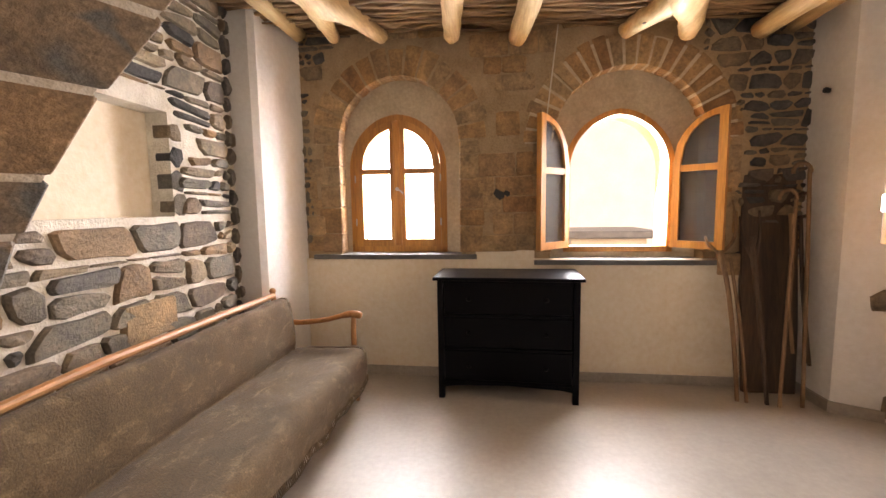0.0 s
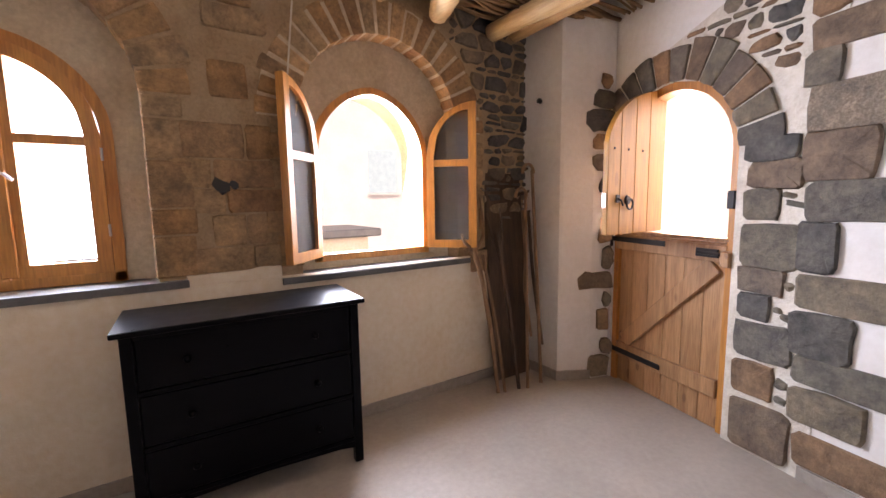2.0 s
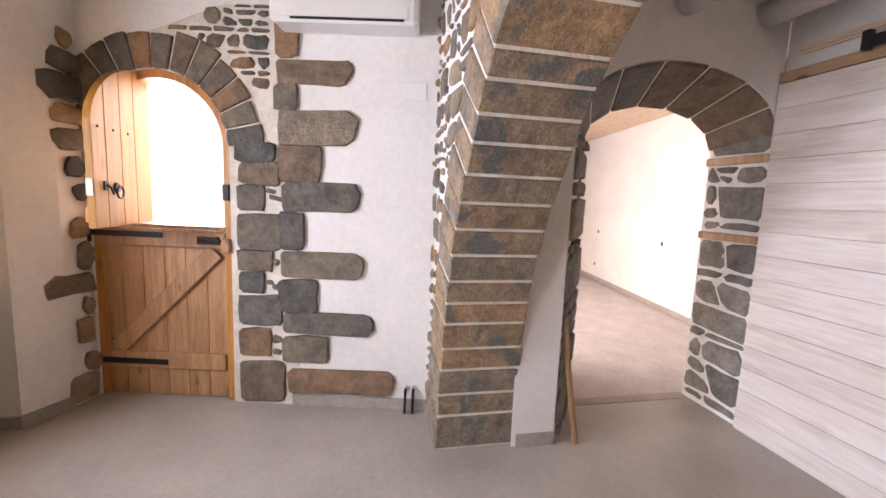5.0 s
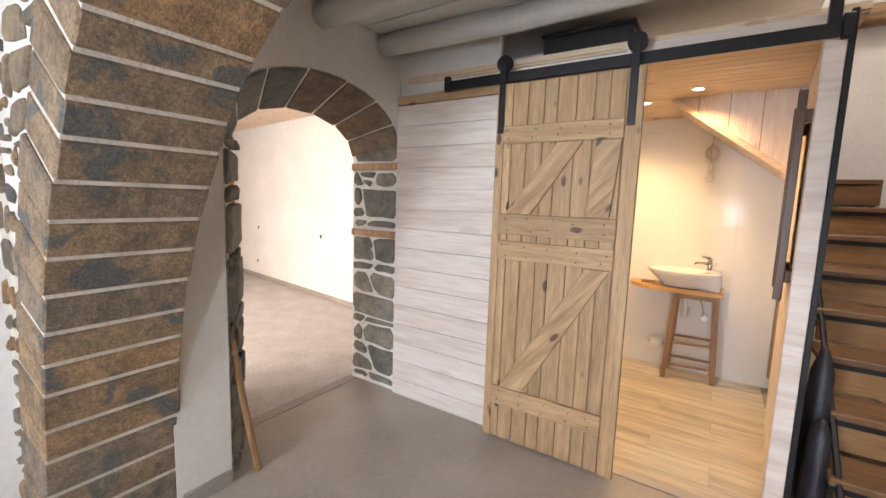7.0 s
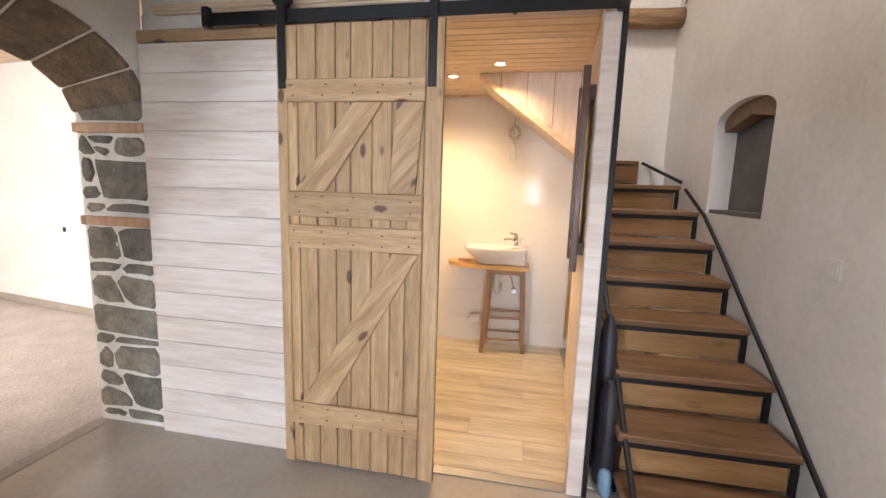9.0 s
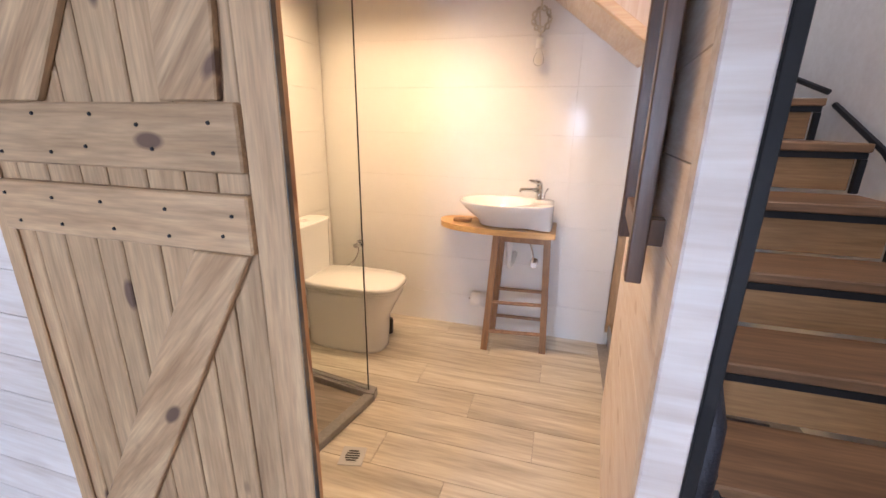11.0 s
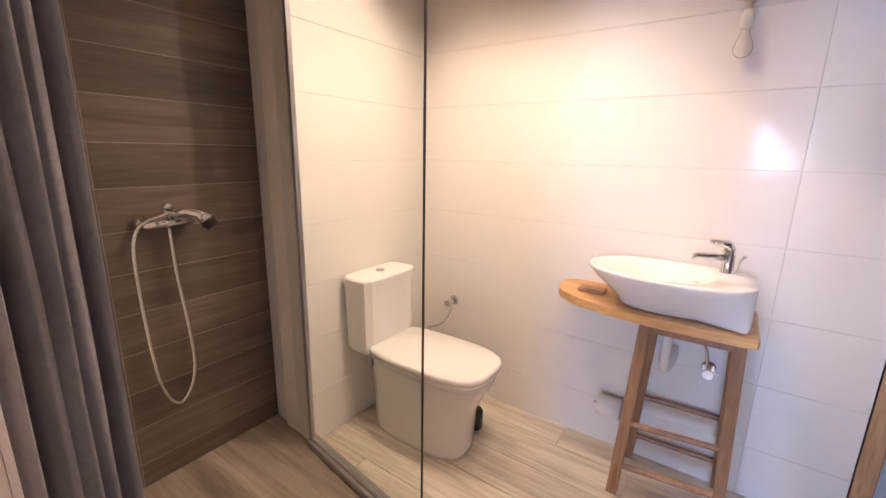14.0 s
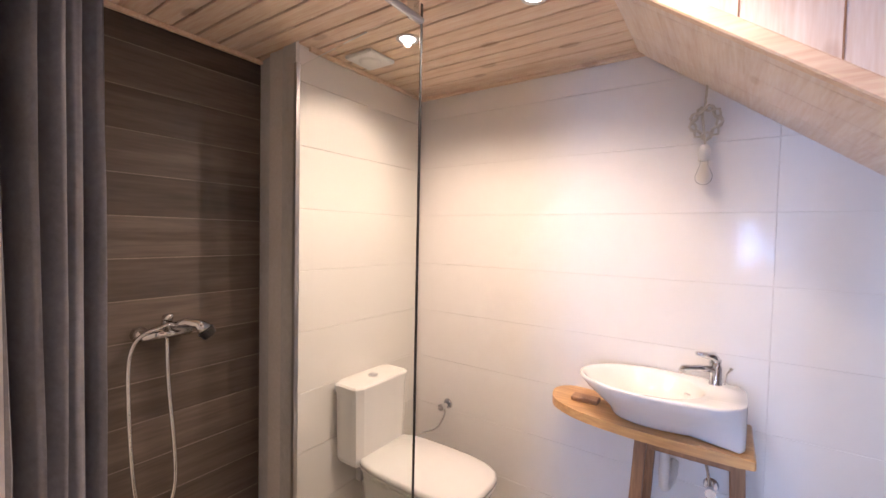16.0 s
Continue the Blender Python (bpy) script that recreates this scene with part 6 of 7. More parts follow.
# next room
fd = thing("wardrobe", "tall pine cupboard at the end of the next room", "wardrobe", at=(8.2, -2.45, 0))
part("body", B(-0.25, 0.24, -0.3, 0.5, 0.0, 2.2, 0.006), M["honey"], fd)
part("door", B(-0.28, -0.252, -0.28, 0.48, 0.05, 2.15, 0.004), M["honey"], fd)
for u, z in ((2.6, 0.9), (4.6, 0.9), (4.65, 0.3)):
    so = thing("wall_socket", "small open socket box in the plaster of the next room", "socket", "sockets in the next room", FAR_S(u, 0.0, z))
    so.rotation_euler = (0, 0, radians(-8.4))
    part("rim", B(-0.035, 0.035, 0.0, 0.006, -0.035, 0.035, 0.002), M["plastic"], so)
    # no recess here: a flat black plate paints the shade inside the box
    part("opening", B(-0.026, 0.026, 0.0062, 0.0072, -0.026, 0.026), M["black_plastic"], so, "dark open box")


# ---- bathroom ----
ZC = 2.305
BEFORE = set(scene.objects)
structure("wall_bath_south", B(-0.26, 2.3, -2.82, -2.739, 0.0, ZC), M["grout"], "grouted wall behind the white tiles", "wall")
south_tiles = structure("tiling_south", B(-0.24, 1.745, -2.738, -2.735, 0.0, ZC - 0.01), M["grout"], "large white glazed wall tiles over the basin", "tiling")
structure("wall_bath_east", B(1.752, 1.95, -2.738, -1.885, 0.0, ZC), M["grout"], "short wall behind the toilet", "wall")
east_tiles = structure("tiling_east", B(1.748, 1.7515, -2.732, -1.885, 0.0, ZC - 0.01), M["grout"], "large white glazed wall tiles behind the toilet", "tiling")
structure("pillar_shower", prism(bmesh.new(), [(1.742, -1.884), (1.742, -1.870), (2.16, -1.925), (2.16, -1.94)], lambda u, n, z: Vector((u, z, n)), 0.0, ZC), M["white_paint"], "pale painted return between toilet and shower", "wall")
structure("wall_shower_east", B(2.072, 2.25, -1.915, -0.86, 0.0, ZC), M["dark_grout"], "wall behind the dark shower tiles", "wall")
shower_tiles = structure("tiling_shower", B(2.068, 2.0715, -1.914, -0.87, 0.0, ZC - 0.01), M["tan_grout"], "dark wood-look shower tiles", "tiling")


def tiles(face, u0, u1, z0, z1, h, w, mat, parent, gap=0.0012, stagger=0.5, thick=0.004, first=None):
    k, z = 0, z0
    while z < z1 - 0.01:
        top = min(z + (first if first and k == 0 else h), z1)
        u = u0 - (w * stagger if k % 2 else 0)
        while u < u1:
            a, b = max(u, u0), min(u + w, u1)
            if b - a > 0.02:
                part("tile", prism(bmesh.new(), [(a + gap / 2, z + gap / 2), (b - gap / 2, z + gap / 2), (b - gap / 2, top - gap / 2), (a + gap / 2, top - gap / 2)], face, 0.0, thick, min(0.0012, thick * 0.3)), mat, parent)
            u += w
        z, k = top, k + 1


for u0, u1 in ((-0.235, 0.086), (0.086, 1.738)):
    tiles(Face((0, -2.735), 0), u0, u1, 0.0, ZC - 0.02, 0.2755, 1.7, M["white_tile"], south_tiles, stagger=0.0, first=0.232)
tiles(Face((1.748, 0), 90), -2.725, -1.886, 0.0, ZC - 0.02, 0.269, 0.85, M["white_tile"], east_tiles, stagger=0.0, first=0.255)
for u0, u1 in ((-1.912, -1.30), (-1.30, -0.875)):
    tiles(Face((2.068, 0), 90), u0, u1, 0.0, ZC - 0.02, 0.1585, 1.3, M["dark_tile"], shower_tiles, stagger=0.0, first=0.12, gap=0.004, thick=0.0012)

bath_floor = structure("floor_bath", B(-0.2, 2.15, -2.765, -0.83, -0.003, -0.001), M["dark_grout"], "wood-look floor tiles of the bathroom", "floor")
FLOOR = lambda u, n, z: Vector((u, z, n))
k = 0
y = -2.76
while y < -0.845:
    h = 0.2
    u = -0.2 - (0.33 * (k % 3))
    while u < 1.74:
        a, b = max(u, -0.2), min(u + 1.0, 1.74)
        if b - a > 0.02:
            part("tile", prism(bmesh.new(), [(a + 0.001, y + 0.001), (b - 0.001, y + 0.001), (b - 0.001, min(y + h, -0.842) - 0.001), (a + 0.001, min(y + h, -0.842) - 0.001)], FLOOR, -0.001, 0.006, 0.001), M["floor_tile"], bath_floor)
        u += 1.0
    y += h
    k += 1
tray = thing("shower_tray", "walk-in shower floor of wood-look tiles behind a low grey kerb", "shower tray")
part("tray_floor", prism(bmesh.new(), [(1.0, -1.755), (1.745, -1.87), (2.145, -1.925), (2.145, -0.875), (1.14, -0.875)], FLOOR, 0.007, 0.016, 0.001), M["tray_tile"], tray)
part("kerb", prism(bmesh.new(), [(0.955, -1.74), (0.965, -1.80), (1.745, -1.905), (1.745, -1.845), (1.01, -1.74)], FLOOR, 0.007, 0.05, 0.003), M["grey_tile"], tray, "low grey tiled kerb")
part("kerb", prism(bmesh.new(), [(0.955, -1.739), (1.01, -1.739), (1.187, -0.875), (1.132, -0.875)], FLOOR, 0.007, 0.045, 0.003), M["grey_tile"], tray, "low grey tiled kerb")
for x, y in ((1.3, -1.6), (1.55, -1.25), (1.75, -1.0)):
    part("joint", prism(bmesh.new(), [(x - 0.4, y - 0.15), (x - 0.398, y - 0.152), (x + 0.4, y + 0.148), (x + 0.398, y + 0.15)], FLOOR, 0.016, 0.0168), M["dark_grout"], tray)


def drain(x, y, z, label, mat):
    d = thing("floor_drain", label, "drain", at=(x, y, z))
    d.rotation_euler = (0, 0, radians(12))
    part("plate", B(-0.052, 0.052, -0.052, 0.052, 0.0, 0.004, 0.001), M["alu"], d)
    bm = bmesh.new()
    revolve(bm, [(0.040, 0.004), (0.040, 0.0052), (0.036, 0.0052), (0.036, 0.004)], (0, 0, 0), 20)
    part("ring", bm, M["alu"], d)
    # slots are not cut: raised black bars paint the shade inside them
    bm = bmesh.new()
    for k in range(5):
        w = math.sqrt(max(0.0, 0.036 ** 2 - (-0.026 + k * 0.013) ** 2)) * 0.85
        box(bm, -w, w, -0.029 + k * 0.013, -0.023 + k * 0.013, 0.004, 0.0056)
    part("slots", bm, M["black_plastic"], d, "dark slots of the grate")


drain(0.886, -1.372, 0.006, "square steel floor drain with round slotted grate", "alu")
drain(1.672, -1.358, 0.016, "square dark steel drain in the shower floor", "alu")

# ceiling
bath_ceiling = bmesh.new()
y = -2.76
while y < -0.90:
    box(bath_ceiling, -0.2, 2.15, y + 0.004, y + 0.084, ZC - 0.012, ZC, 0.003)
    y += 0.088
box(bath_ceiling, -0.2, 2.15, -2.765, -0.82, ZC + 0.001, ZC + 0.03)
structure("ceiling_bath", bath_ceiling, M["ceil_pine"], "narrow pale pine ceiling boards of the bathroom", "ceiling")
for pts in (((-0.2, -2.726), (1.74, -2.726), (1.74, -2.709), (-0.2, -2.709)), ((1.722, -2.709), (1.739, -2.709), (1.739, -1.93), (1.722, -1.93)), ((2.042, -1.91), (2.059, -1.91), (2.059, -0.87), (2.042, -0.87))):
    structure("trim_ceiling", prism(bmesh.new(), list(pts), FLOOR, ZC - 0.032, ZC - 0.0125, 0.003), M["ceil_pine"], "pale pine ceiling moulding", "trim")
# slope under the winder
SL = [(0.57, ZC - 0.013), (-0.215, 1.70)]
sl = bmesh.new()
for y0 in np.arange(-2.725, -2.03, 0.1745):
    y1 = min(y0 + 0.172, -2.027)
    for (xa, za), (xb, zb) in ((SL[0], SL[1]),):
        vs = [sl.verts.new(p) for p in ((xa, y0, za), (xb, y0, zb), (xb, y1, zb), (xa, y1, za), (xa, y0, za + 0.02), (xb, y0, zb + 0.02), (xb, y1, zb + 0.02), (xa, y1, za + 0.02))]
        for f in ((0, 1, 2, 3), (7, 6, 5, 4), (0, 4, 5, 1), (1, 5, 6, 2), (2, 6, 7, 3), (3, 7, 4, 0)):
            sl.faces.new([vs[i] for i in f])
bmesh.ops.recalc_face_normals(sl, faces=sl.faces[:])
structure("ceiling_slope", sl, M["limed_y"], "sloping pale pine boards under the stairs", "ceiling")
front = structure("panel_slope_front", prism(bmesh.new(), [(0.575, ZC - 0.013), (-0.2, 1.71), (-0.2, ZC - 0.013)], lambda u, n, z: Vector((u, n, z)), -2.042, -2.024), M["limed_v"], "triangular pale pine panel closing the stair slope", "panel")
for x in (0.42, 0.23, 0.04, -0.14):
    part("batten", B(x - 0.002, x + 0.002, -2.0238, -2.022, 1.70 + max(0, (x + 0.2) * 0.735), ZC - 0.015), M["stool"], front)
part("edge_strip", lean(lambda u, n, z: Vector((u, n, z)), (0.575, ZC - 0.03), (-0.2, 1.69), 0.04, -2.05, -2.012), M["ceil_pine"], front)
# west side: boards, then the open nook under the stairs
BOARDS = Face((-0.098, -0.835), -94.6)     # u runs to the south
bath_west = structure("wall_bath_west", prism(bmesh.new(), [(0.0, 0.0), (1.20, 0.0), (1.20, ZC - 0.014), (0.0, ZC - 0.014)], BOARDS, -0.04, 0.0), M["stool"], "pale pine board wall below the stairs", "wall")
z = 0.0
while z < ZC - 0.02:
    part("plank", prism(bmesh.new(), [(0.0, z + 0.0015), (1.20, z + 0.0015), (1.20, min(z + 0.19, ZC - 0.016) - 0.0015), (0.0, min(z + 0.19, ZC - 0.016) - 0.0015)], BOARDS, 0.0, 0.018, 0.0012), M["limed_y"], bath_west)
    z += 0.19
structure("wall_nook_south", B(-0.98, -0.27, -2.88, -2.80, 0.0, 1.7), M["white_paint"], "white painted wall of the nook", "wall")
structure("floor_nook_step", B(-0.9, -0.262, -2.8, -2.02, 0.0, 0.09, 0.003), M["grey_tile"], "grey tiled plinth of the nook", "plinth")
structure("post_nook", B(-0.30, -0.23, -2.80, -2.735, 0.09, 1.72, 0.004), M["pine"], "plain pine corner post with screws", "post")
structure("baseboard_bath", B(-0.262, -0.25, -2.7, -2.02, 0.09, 0.16, 0.002), M["grey_tile"], "grey tile skirting under the nook", "skirting")
structure("threshold_bath", B(-0.115, 0.60, -0.84, -0.775, 0.0, 0.008, 0.002), M["alu"], "metal strip across the bathroom doorway", "threshold")

# downlights
def downlight(x, y, watts):
    d = thing("ceiling_light", "small round recessed downlight, lit warm white", "downlight", "bathroom downlights", (x, y, ZC - 0.014))
    bm = revolve(bmesh.new(), [(0.032, -0.002), (0.045, -0.004), (0.047, 0.0), (0.032, 0.002)], (0, 0, 0), 24)
    part("bezel", bm, M["plastic"], d, "white bezel", True)
    part("lens", revolve(bmesh.new(), [(0.0, -0.001), (0.031, -0.001), (0.031, 0.001), (0.0, 0.001)], (0, 0, 0), 20), M["downlight"], d, "glowing lens")
    lamp = new("downlight", bpy.data.lights.new("downlight", "SPOT"))
    lamp.data.energy, lamp.data.color, lamp.data.spot_size, lamp.data.spot_blend, lamp.data.shadow_soft_size = watts, (1.0, 0.71, 0.38), radians(146), 0.9, 0.015
    lamp.matrix_world = look((x, y, ZC - 0.03), (x, y - 0.001, 0.0))


for x, y, watts in ((0.784, -2.09, 52), (1.33, -2.10, 50), (0.42, -1.80, 36)):
    downlight(x, y, watts)
fan = thing("extractor_fan", "square white ceiling extractor fan with round grille", "fan", at=(1.59, -2.15, ZC - 0.013))
part("plate", B(-0.08, 0.08, -0.08, 0.08, -0.018, 0.0, 0.006), M["plastic"], fan)
part("grille", revolve(bmesh.new(), [(0.0, -0.024), (0.04, -0.024), (0.052, -0.019), (0.0, -0.018)], (0, 0, 0), 20), M["plastic"], fan)


# shower
def shower_screen():
    g = thing("shower_screen", "fixed clear glass shower screen with slim metal wall channel", "shower screen")
    a, b = Vector((1.0, -1.765, 0)), Vector((1.737, -1.868, 0))
    ax = (b - a).normalized()
    n = Vector((-ax.y, ax.x, 0))
    place = lambda u, nn, z: a + ax * u + n * nn + Vector((0, 0, z))
    L = (b - a).length
    pane = part("pane", prism(bmesh.new(), [(0.0, 0.052), (L, 0.052), (L, 2.18), (0.0, 2.18)], place, -0.004, 0.004), M["shower_glass"], g, "clear glass with dark edge")
    pane.visible_shadow = False
    part("glass_edge", prism(bmesh.new(), [(-0.003, 0.052), (-0.0005, 0.052), (-0.0005, 2.18), (-0.003, 2.18)], place, -0.004, 0.004), M["black_plastic"], g, "dark polished glass edge")
    part("wall_channel", prism(bmesh.new(), [(L - 0.022, 0.05), (L, 0.05), (L, 2.2), (L - 0.022, 2.2)], place, -0.011, 0.011, 0.002), M["alu"], g, "aluminium wall channel")
    part("floor_channel", prism(bmesh.new(), [(0.0, 0.05), (L - 0.023, 0.05), (L - 0.023, 0.062), (0.0, 0.062)], place, -0.009, 0.009, 0.001), M["alu"], g)
    part("clamp", prism(bmesh.new(), [(0.02, 2.15), (0.05, 2.15), (0.05, 2.22), (0.02, 2.22)], place, -0.014, 0.014, 0.003), M["chrome"], g, "small chrome ceiling clamp")
    part("clamp_stem", tube(bmesh.new(), [place(0.035, 0, 2.2), place(0.035, 0, 2.258)], 0.009, 8), M["chrome"], g)


shower_screen()


def shower_mixer():
    s = thing("shower_mixer", "chrome wall shower mixer with hose and handset", "shower mixer")
    X = 2.055
    y, z = -1.49, 1.10
    part("body", tube(bmesh.new(), [(X - 0.045, y + 0.085, z), (X - 0.045, y - 0.085, z)], [0.021, 0.021], 14), M["chrome"], s, smooth=True)
    for dy in (-0.075, 0.075):
        part("union", tube(bmesh.new(), [(X, y + dy, z), (X - 0.012, y + dy, z), (X - 0.045, y + dy, z)], [0.03, 0.02, 0.014], 14), M["chrome"], s, smooth=True)
    part("lever", tube(bmesh.new(), [(X - 0.05, y, z + 0.01), (X - 0.055, y, z + 0.06), (X - 0.085, y, z + 0.072)], [0.02, 0.018, 0.008], 12), M["chrome"], s, smooth=True)
    hs = part("handset", tube(bmesh.new(), [(X - 0.07, y - 0.02, z + 0.03), (X - 0.09, y - 0.05, z + 0.04), (X - 0.11, y - 0.085, z + 0.03), (X - 0.125, y - 0.11, z + 0.0)], [0.012, 0.014, 0.018, 0.03], 12), M["chrome"], s, "chrome hand shower", True)
    part("spray_face", tube(bmesh.new(), [(X - 0.124, y - 0.108, z + 0.002), (X - 0.13, y - 0.124, z - 0.02)], [0.033, 0.026], 14), M["black_plastic"], hs)
    hose = curve_pts([(X - 0.05, y, z - 0.02), (X - 0.05, y - 0.005, z - 0.2), (X - 0.045, y - 0.03, z - 0.6), (X - 0.04, y + 0.035, z - 0.75), (X - 0.04, y + 0.10, z - 0.62), (X - 0.045, y + 0.125, z - 0.2), (X - 0.06, y + 0.11, z - 0.02), (X - 0.08, y + 0.02, z + 0.035), (X - 0.075, y - 0.02, z + 0.03)], 6)
    part("hose", tube(bmesh.new(), hose, 0.0075, 8), M["chrome"], s, "ribbed metal hose", True)


shower_mixer()


def curtain():
    c = thing("shower_curtain", "grey shower curtain pushed together beside the doorway", "shower curtain")
    bm = bmesh.new()
    rows = []
    for j in range(12):
        z = 0.12 + (2.10 - 0.12) * j / 11
        row = []
        for k in range(61):
            t = k / 60
            fold = 0.045 * math.sin(t * math.pi * 11) * (0.7 + 0.3 * math.sin(j * 0.2 + k))
            row.append(bm.verts.new((0.97 + 0.12 * t + fold, -0.865 - 0.17 * t + 0.3 * fold + 0.006 * noise.noise((k * 0.3, j * 0.4, 1)), z)))
        rows.append(row)
    for a, b in zip(rows, rows[1:]):
        for i in range(60):
            bm.faces.new((a[i], a[i + 1], b[i + 1], b[i]))
    part("cloth", bm, M["curtain"], c, smooth=True)
    part("rod", tube(bmesh.new(), [(1.0, -0.86, 2.13), (1.0, -1.765, 2.13)], 0.011, 10), M["alu"], c, "metal curtain rod")


curtain()


def loft_rings(bm, rings, close=True):
    vs = [[bm.verts.new(p) for p in r] for r in rings]
    for a, b in zip(vs, vs[1:]):
        for k in range(len(a)):
            bm.faces.new((a[k], a[(k + 1) % len(a)], b[(k + 1) % len(b)], b[k]))
    if close:
        bm.faces.new(vs[0][::-1])
        bm.faces.new(vs[-1])
    bmesh.ops.recalc_face_normals(bm, faces=bm.faces[:])
    return bm


def squircle(cx, cy, z, rx, ry, p=3.0, n=28, front=0.0):
    out = []
    for k in range(n):
        t = 2 * math.pi * k / n
        c, s = math.cos(t), math.sin(t)
        r = (abs(c) ** p + abs(s) ** p) ** (-1 / p)
        out.append((cx + rx * r * c, cy + ry * r * s * (1 - front * (1 if c < 0 else 0) * abs(c)), z))
    return out


def toilet():
    t = thing("toilet", "white close-coupled toilet with closed lid", "toilet", at=(1.737, -2.265, 0.006))
    t.scale = (1, 1, 1.045)
    body = bmesh.new()
    loft_rings(body, [squircle(-0.36, 0, 0.0, 0.26, 0.125, 3.2), squircle(-0.36, 0, 0.02, 0.262, 0.128, 3.2), squircle(-0.365, 0, 0.2, 0.27, 0.135, 3.0), squircle(-0.385, 0, 0.3, 0.30, 0.155, 2.8), squircle(-0.40, 0, 0.37, 0.325, 0.175, 2.7), squircle(-0.40, 0, 0.395, 0.325, 0.178, 2.7)])
    part("bowl", body, M["ceramic"], t, smooth=True)
    part("seat", loft_rings(bmesh.new(), [squircle(-0.415, 0, 0.398, 0.318, 0.184, 3.5), squircle(-0.415, 0, 0.412, 0.321, 0.186, 3.5)]), M["plastic"], t, smooth=True)
    part("lid", loft_rings(bmesh.new(), [squircle(-0.415, 0, 0.415, 0.321, 0.187, 3.5), squircle(-0.415, 0, 0.434, 0.323, 0.189, 3.5), squircle(-0.415, 0, 0.442, 0.311, 0.177, 3.5)]), M["ceramic"], t, "closed flat white lid", True)
    cist = part("cistern", loft_rings(bmesh.new(), [squircle(-0.085, 0, 0.40, 0.075, 0.165, 7), squircle(-0.085, 0, 0.42, 0.08, 0.172, 7), squircle(-0.085, 0, 0.72, 0.083, 0.18, 7)]), M["ceramic"], t, smooth=False)
    part("cistern_lid", loft_rings(bmesh.new(), [squircle(-0.085, 0, 0.722, 0.088, 0.186, 7), squircle(-0.085, 0, 0.75, 0.088, 0.187, 7), squircle(-0.085, 0, 0.757, 0.08, 0.178, 7)]), M["ceramic"], cist)
    part("flush_button", revolve(bmesh.new(), [(0.0, 0.757), (0.024, 0.757), (0.024, 0.763), (0.0, 0.765)], (-0.085, 0, 0), 18), M["chrome"], cist, "round chrome flush button")
    part("bracket", B(-0.17, -0.14, 0.13, 0.16, 0.345, 0.40, 0.003), M["alu"], t)


toilet()


def angle_valve(x, z, label, hose_to):
    v = thing("angle_valve", label, "valve", at=(x, -2.727, z))
    part("rosette", tube(bmesh.new(), [(0, 0, 0), (0, 0.008, 0)], [0.028, 0.022], 16), M["chrome"], v)
    part("valve_body", tube(bmesh.new(), [(0, 0.005, 0), (0, 0.05, 0)], 0.012, 10), M["chrome"], v)
    part("knob", tube(bmesh.new(), [(0, 0.05, 0), (0, 0.075, 0)], [0.017, 0.019], 10), M["chrome"], v)
    part("hose", tube(bmesh.new(), curve_pts([(0, 0.035, -0.01), *hose_to], 6), 0.006, 8), M["chrome"], v, "thin flexible steel hose", True)


angle_valve(1.51, 0.54, "chrome angle valve on the wall beside the toilet", [(0.0, 0.04, -0.06), (0.05, 0.05, -0.14), (0.12, 0.1, -0.17)])
brush = thing("toilet_brush", "small black toilet brush holder beside the bowl", "toilet brush", at=(1.19, -2.455, 0.006))
part("holder", revolve(bmesh.new(), [(0.0, 0.0), (0.04, 0.0), (0.042, 0.09), (0.036, 0.1), (0.0, 0.1)], (0, 0, 0), 16), M["black_plastic"], brush, smooth=True)
part("brush_handle", tube(bmesh.new(), [(0, 0, 0.1), (0, 0, 0.19)], 0.007, 8), M["chrome"], brush)


def basin_stand():
    s = thing("basin_stand", "half-round wooden slab on a dark wooden stool frame", "basin stand")
    bm = bmesh.new()
    poly = [(0.13, -2.725), (0.78, -2.725), (0.84, -2.70), (0.86, -2.62), (0.83, -2.53), (0.76, -2.47), (0.66, -2.43), (0.5, -2.405), (0.3, -2.40), (0.13, -2.405)]
    line = curve_pts([(x, y, 0) for x, y in poly[1:]], 4)
    prism(bm, [poly[0], *[(p.x, p.y) for p in line]], FLOOR, 0.772, 0.807, 0.005)
    part("slab", bm, M["slab"], s, "honey-coloured wooden slab with rounded end")
    for (xb, yb), (xt, yt) in (((0.509, -2.435), (0.47, -2.47)), ((0.145, -2.496), (0.175, -2.49)), ((0.50, -2.70), (0.46, -2.68)), ((0.15, -2.72), (0.18, -2.69))):
        bm = bmesh.new()
        loft_rings(bm, [[(xb + dx, yb + dy, 0.006) for dx, dy in ((-0.02, -0.018), (0.02, -0.018), (0.02, 0.018), (-0.02, 0.018))], [(xt + dx, yt + dy, 0.771) for dx, dy in ((-0.02, -0.018), (0.02, -0.018), (0.02, 0.018), (-0.02, 0.018))]])
        part("leg", bm, M["stool"], s)
    for z, f in ((0.33, 0.45), (0.13, 0.18)):
        xa, xb = 0.509 + (0.47 - 0.509) * f, 0.145 + (0.175 - 0.145) * f
        part("rung", tube(bmesh.new(), [(xa, -2.447, z), (xb, -2.493, z)], 0.012, 8), M["stool"], s)
        part("rung", tube(bmesh.new(), [(xa - 0.01, -2.69, z), (xb + 0.01, -2.71, z)], 0.012, 8), M["stool"], s)
    part("apron", B(0.17, 0.47, -2.50, -2.475, 0.72, 0.771, 0.002), M["stool"], s)


basin_stand()


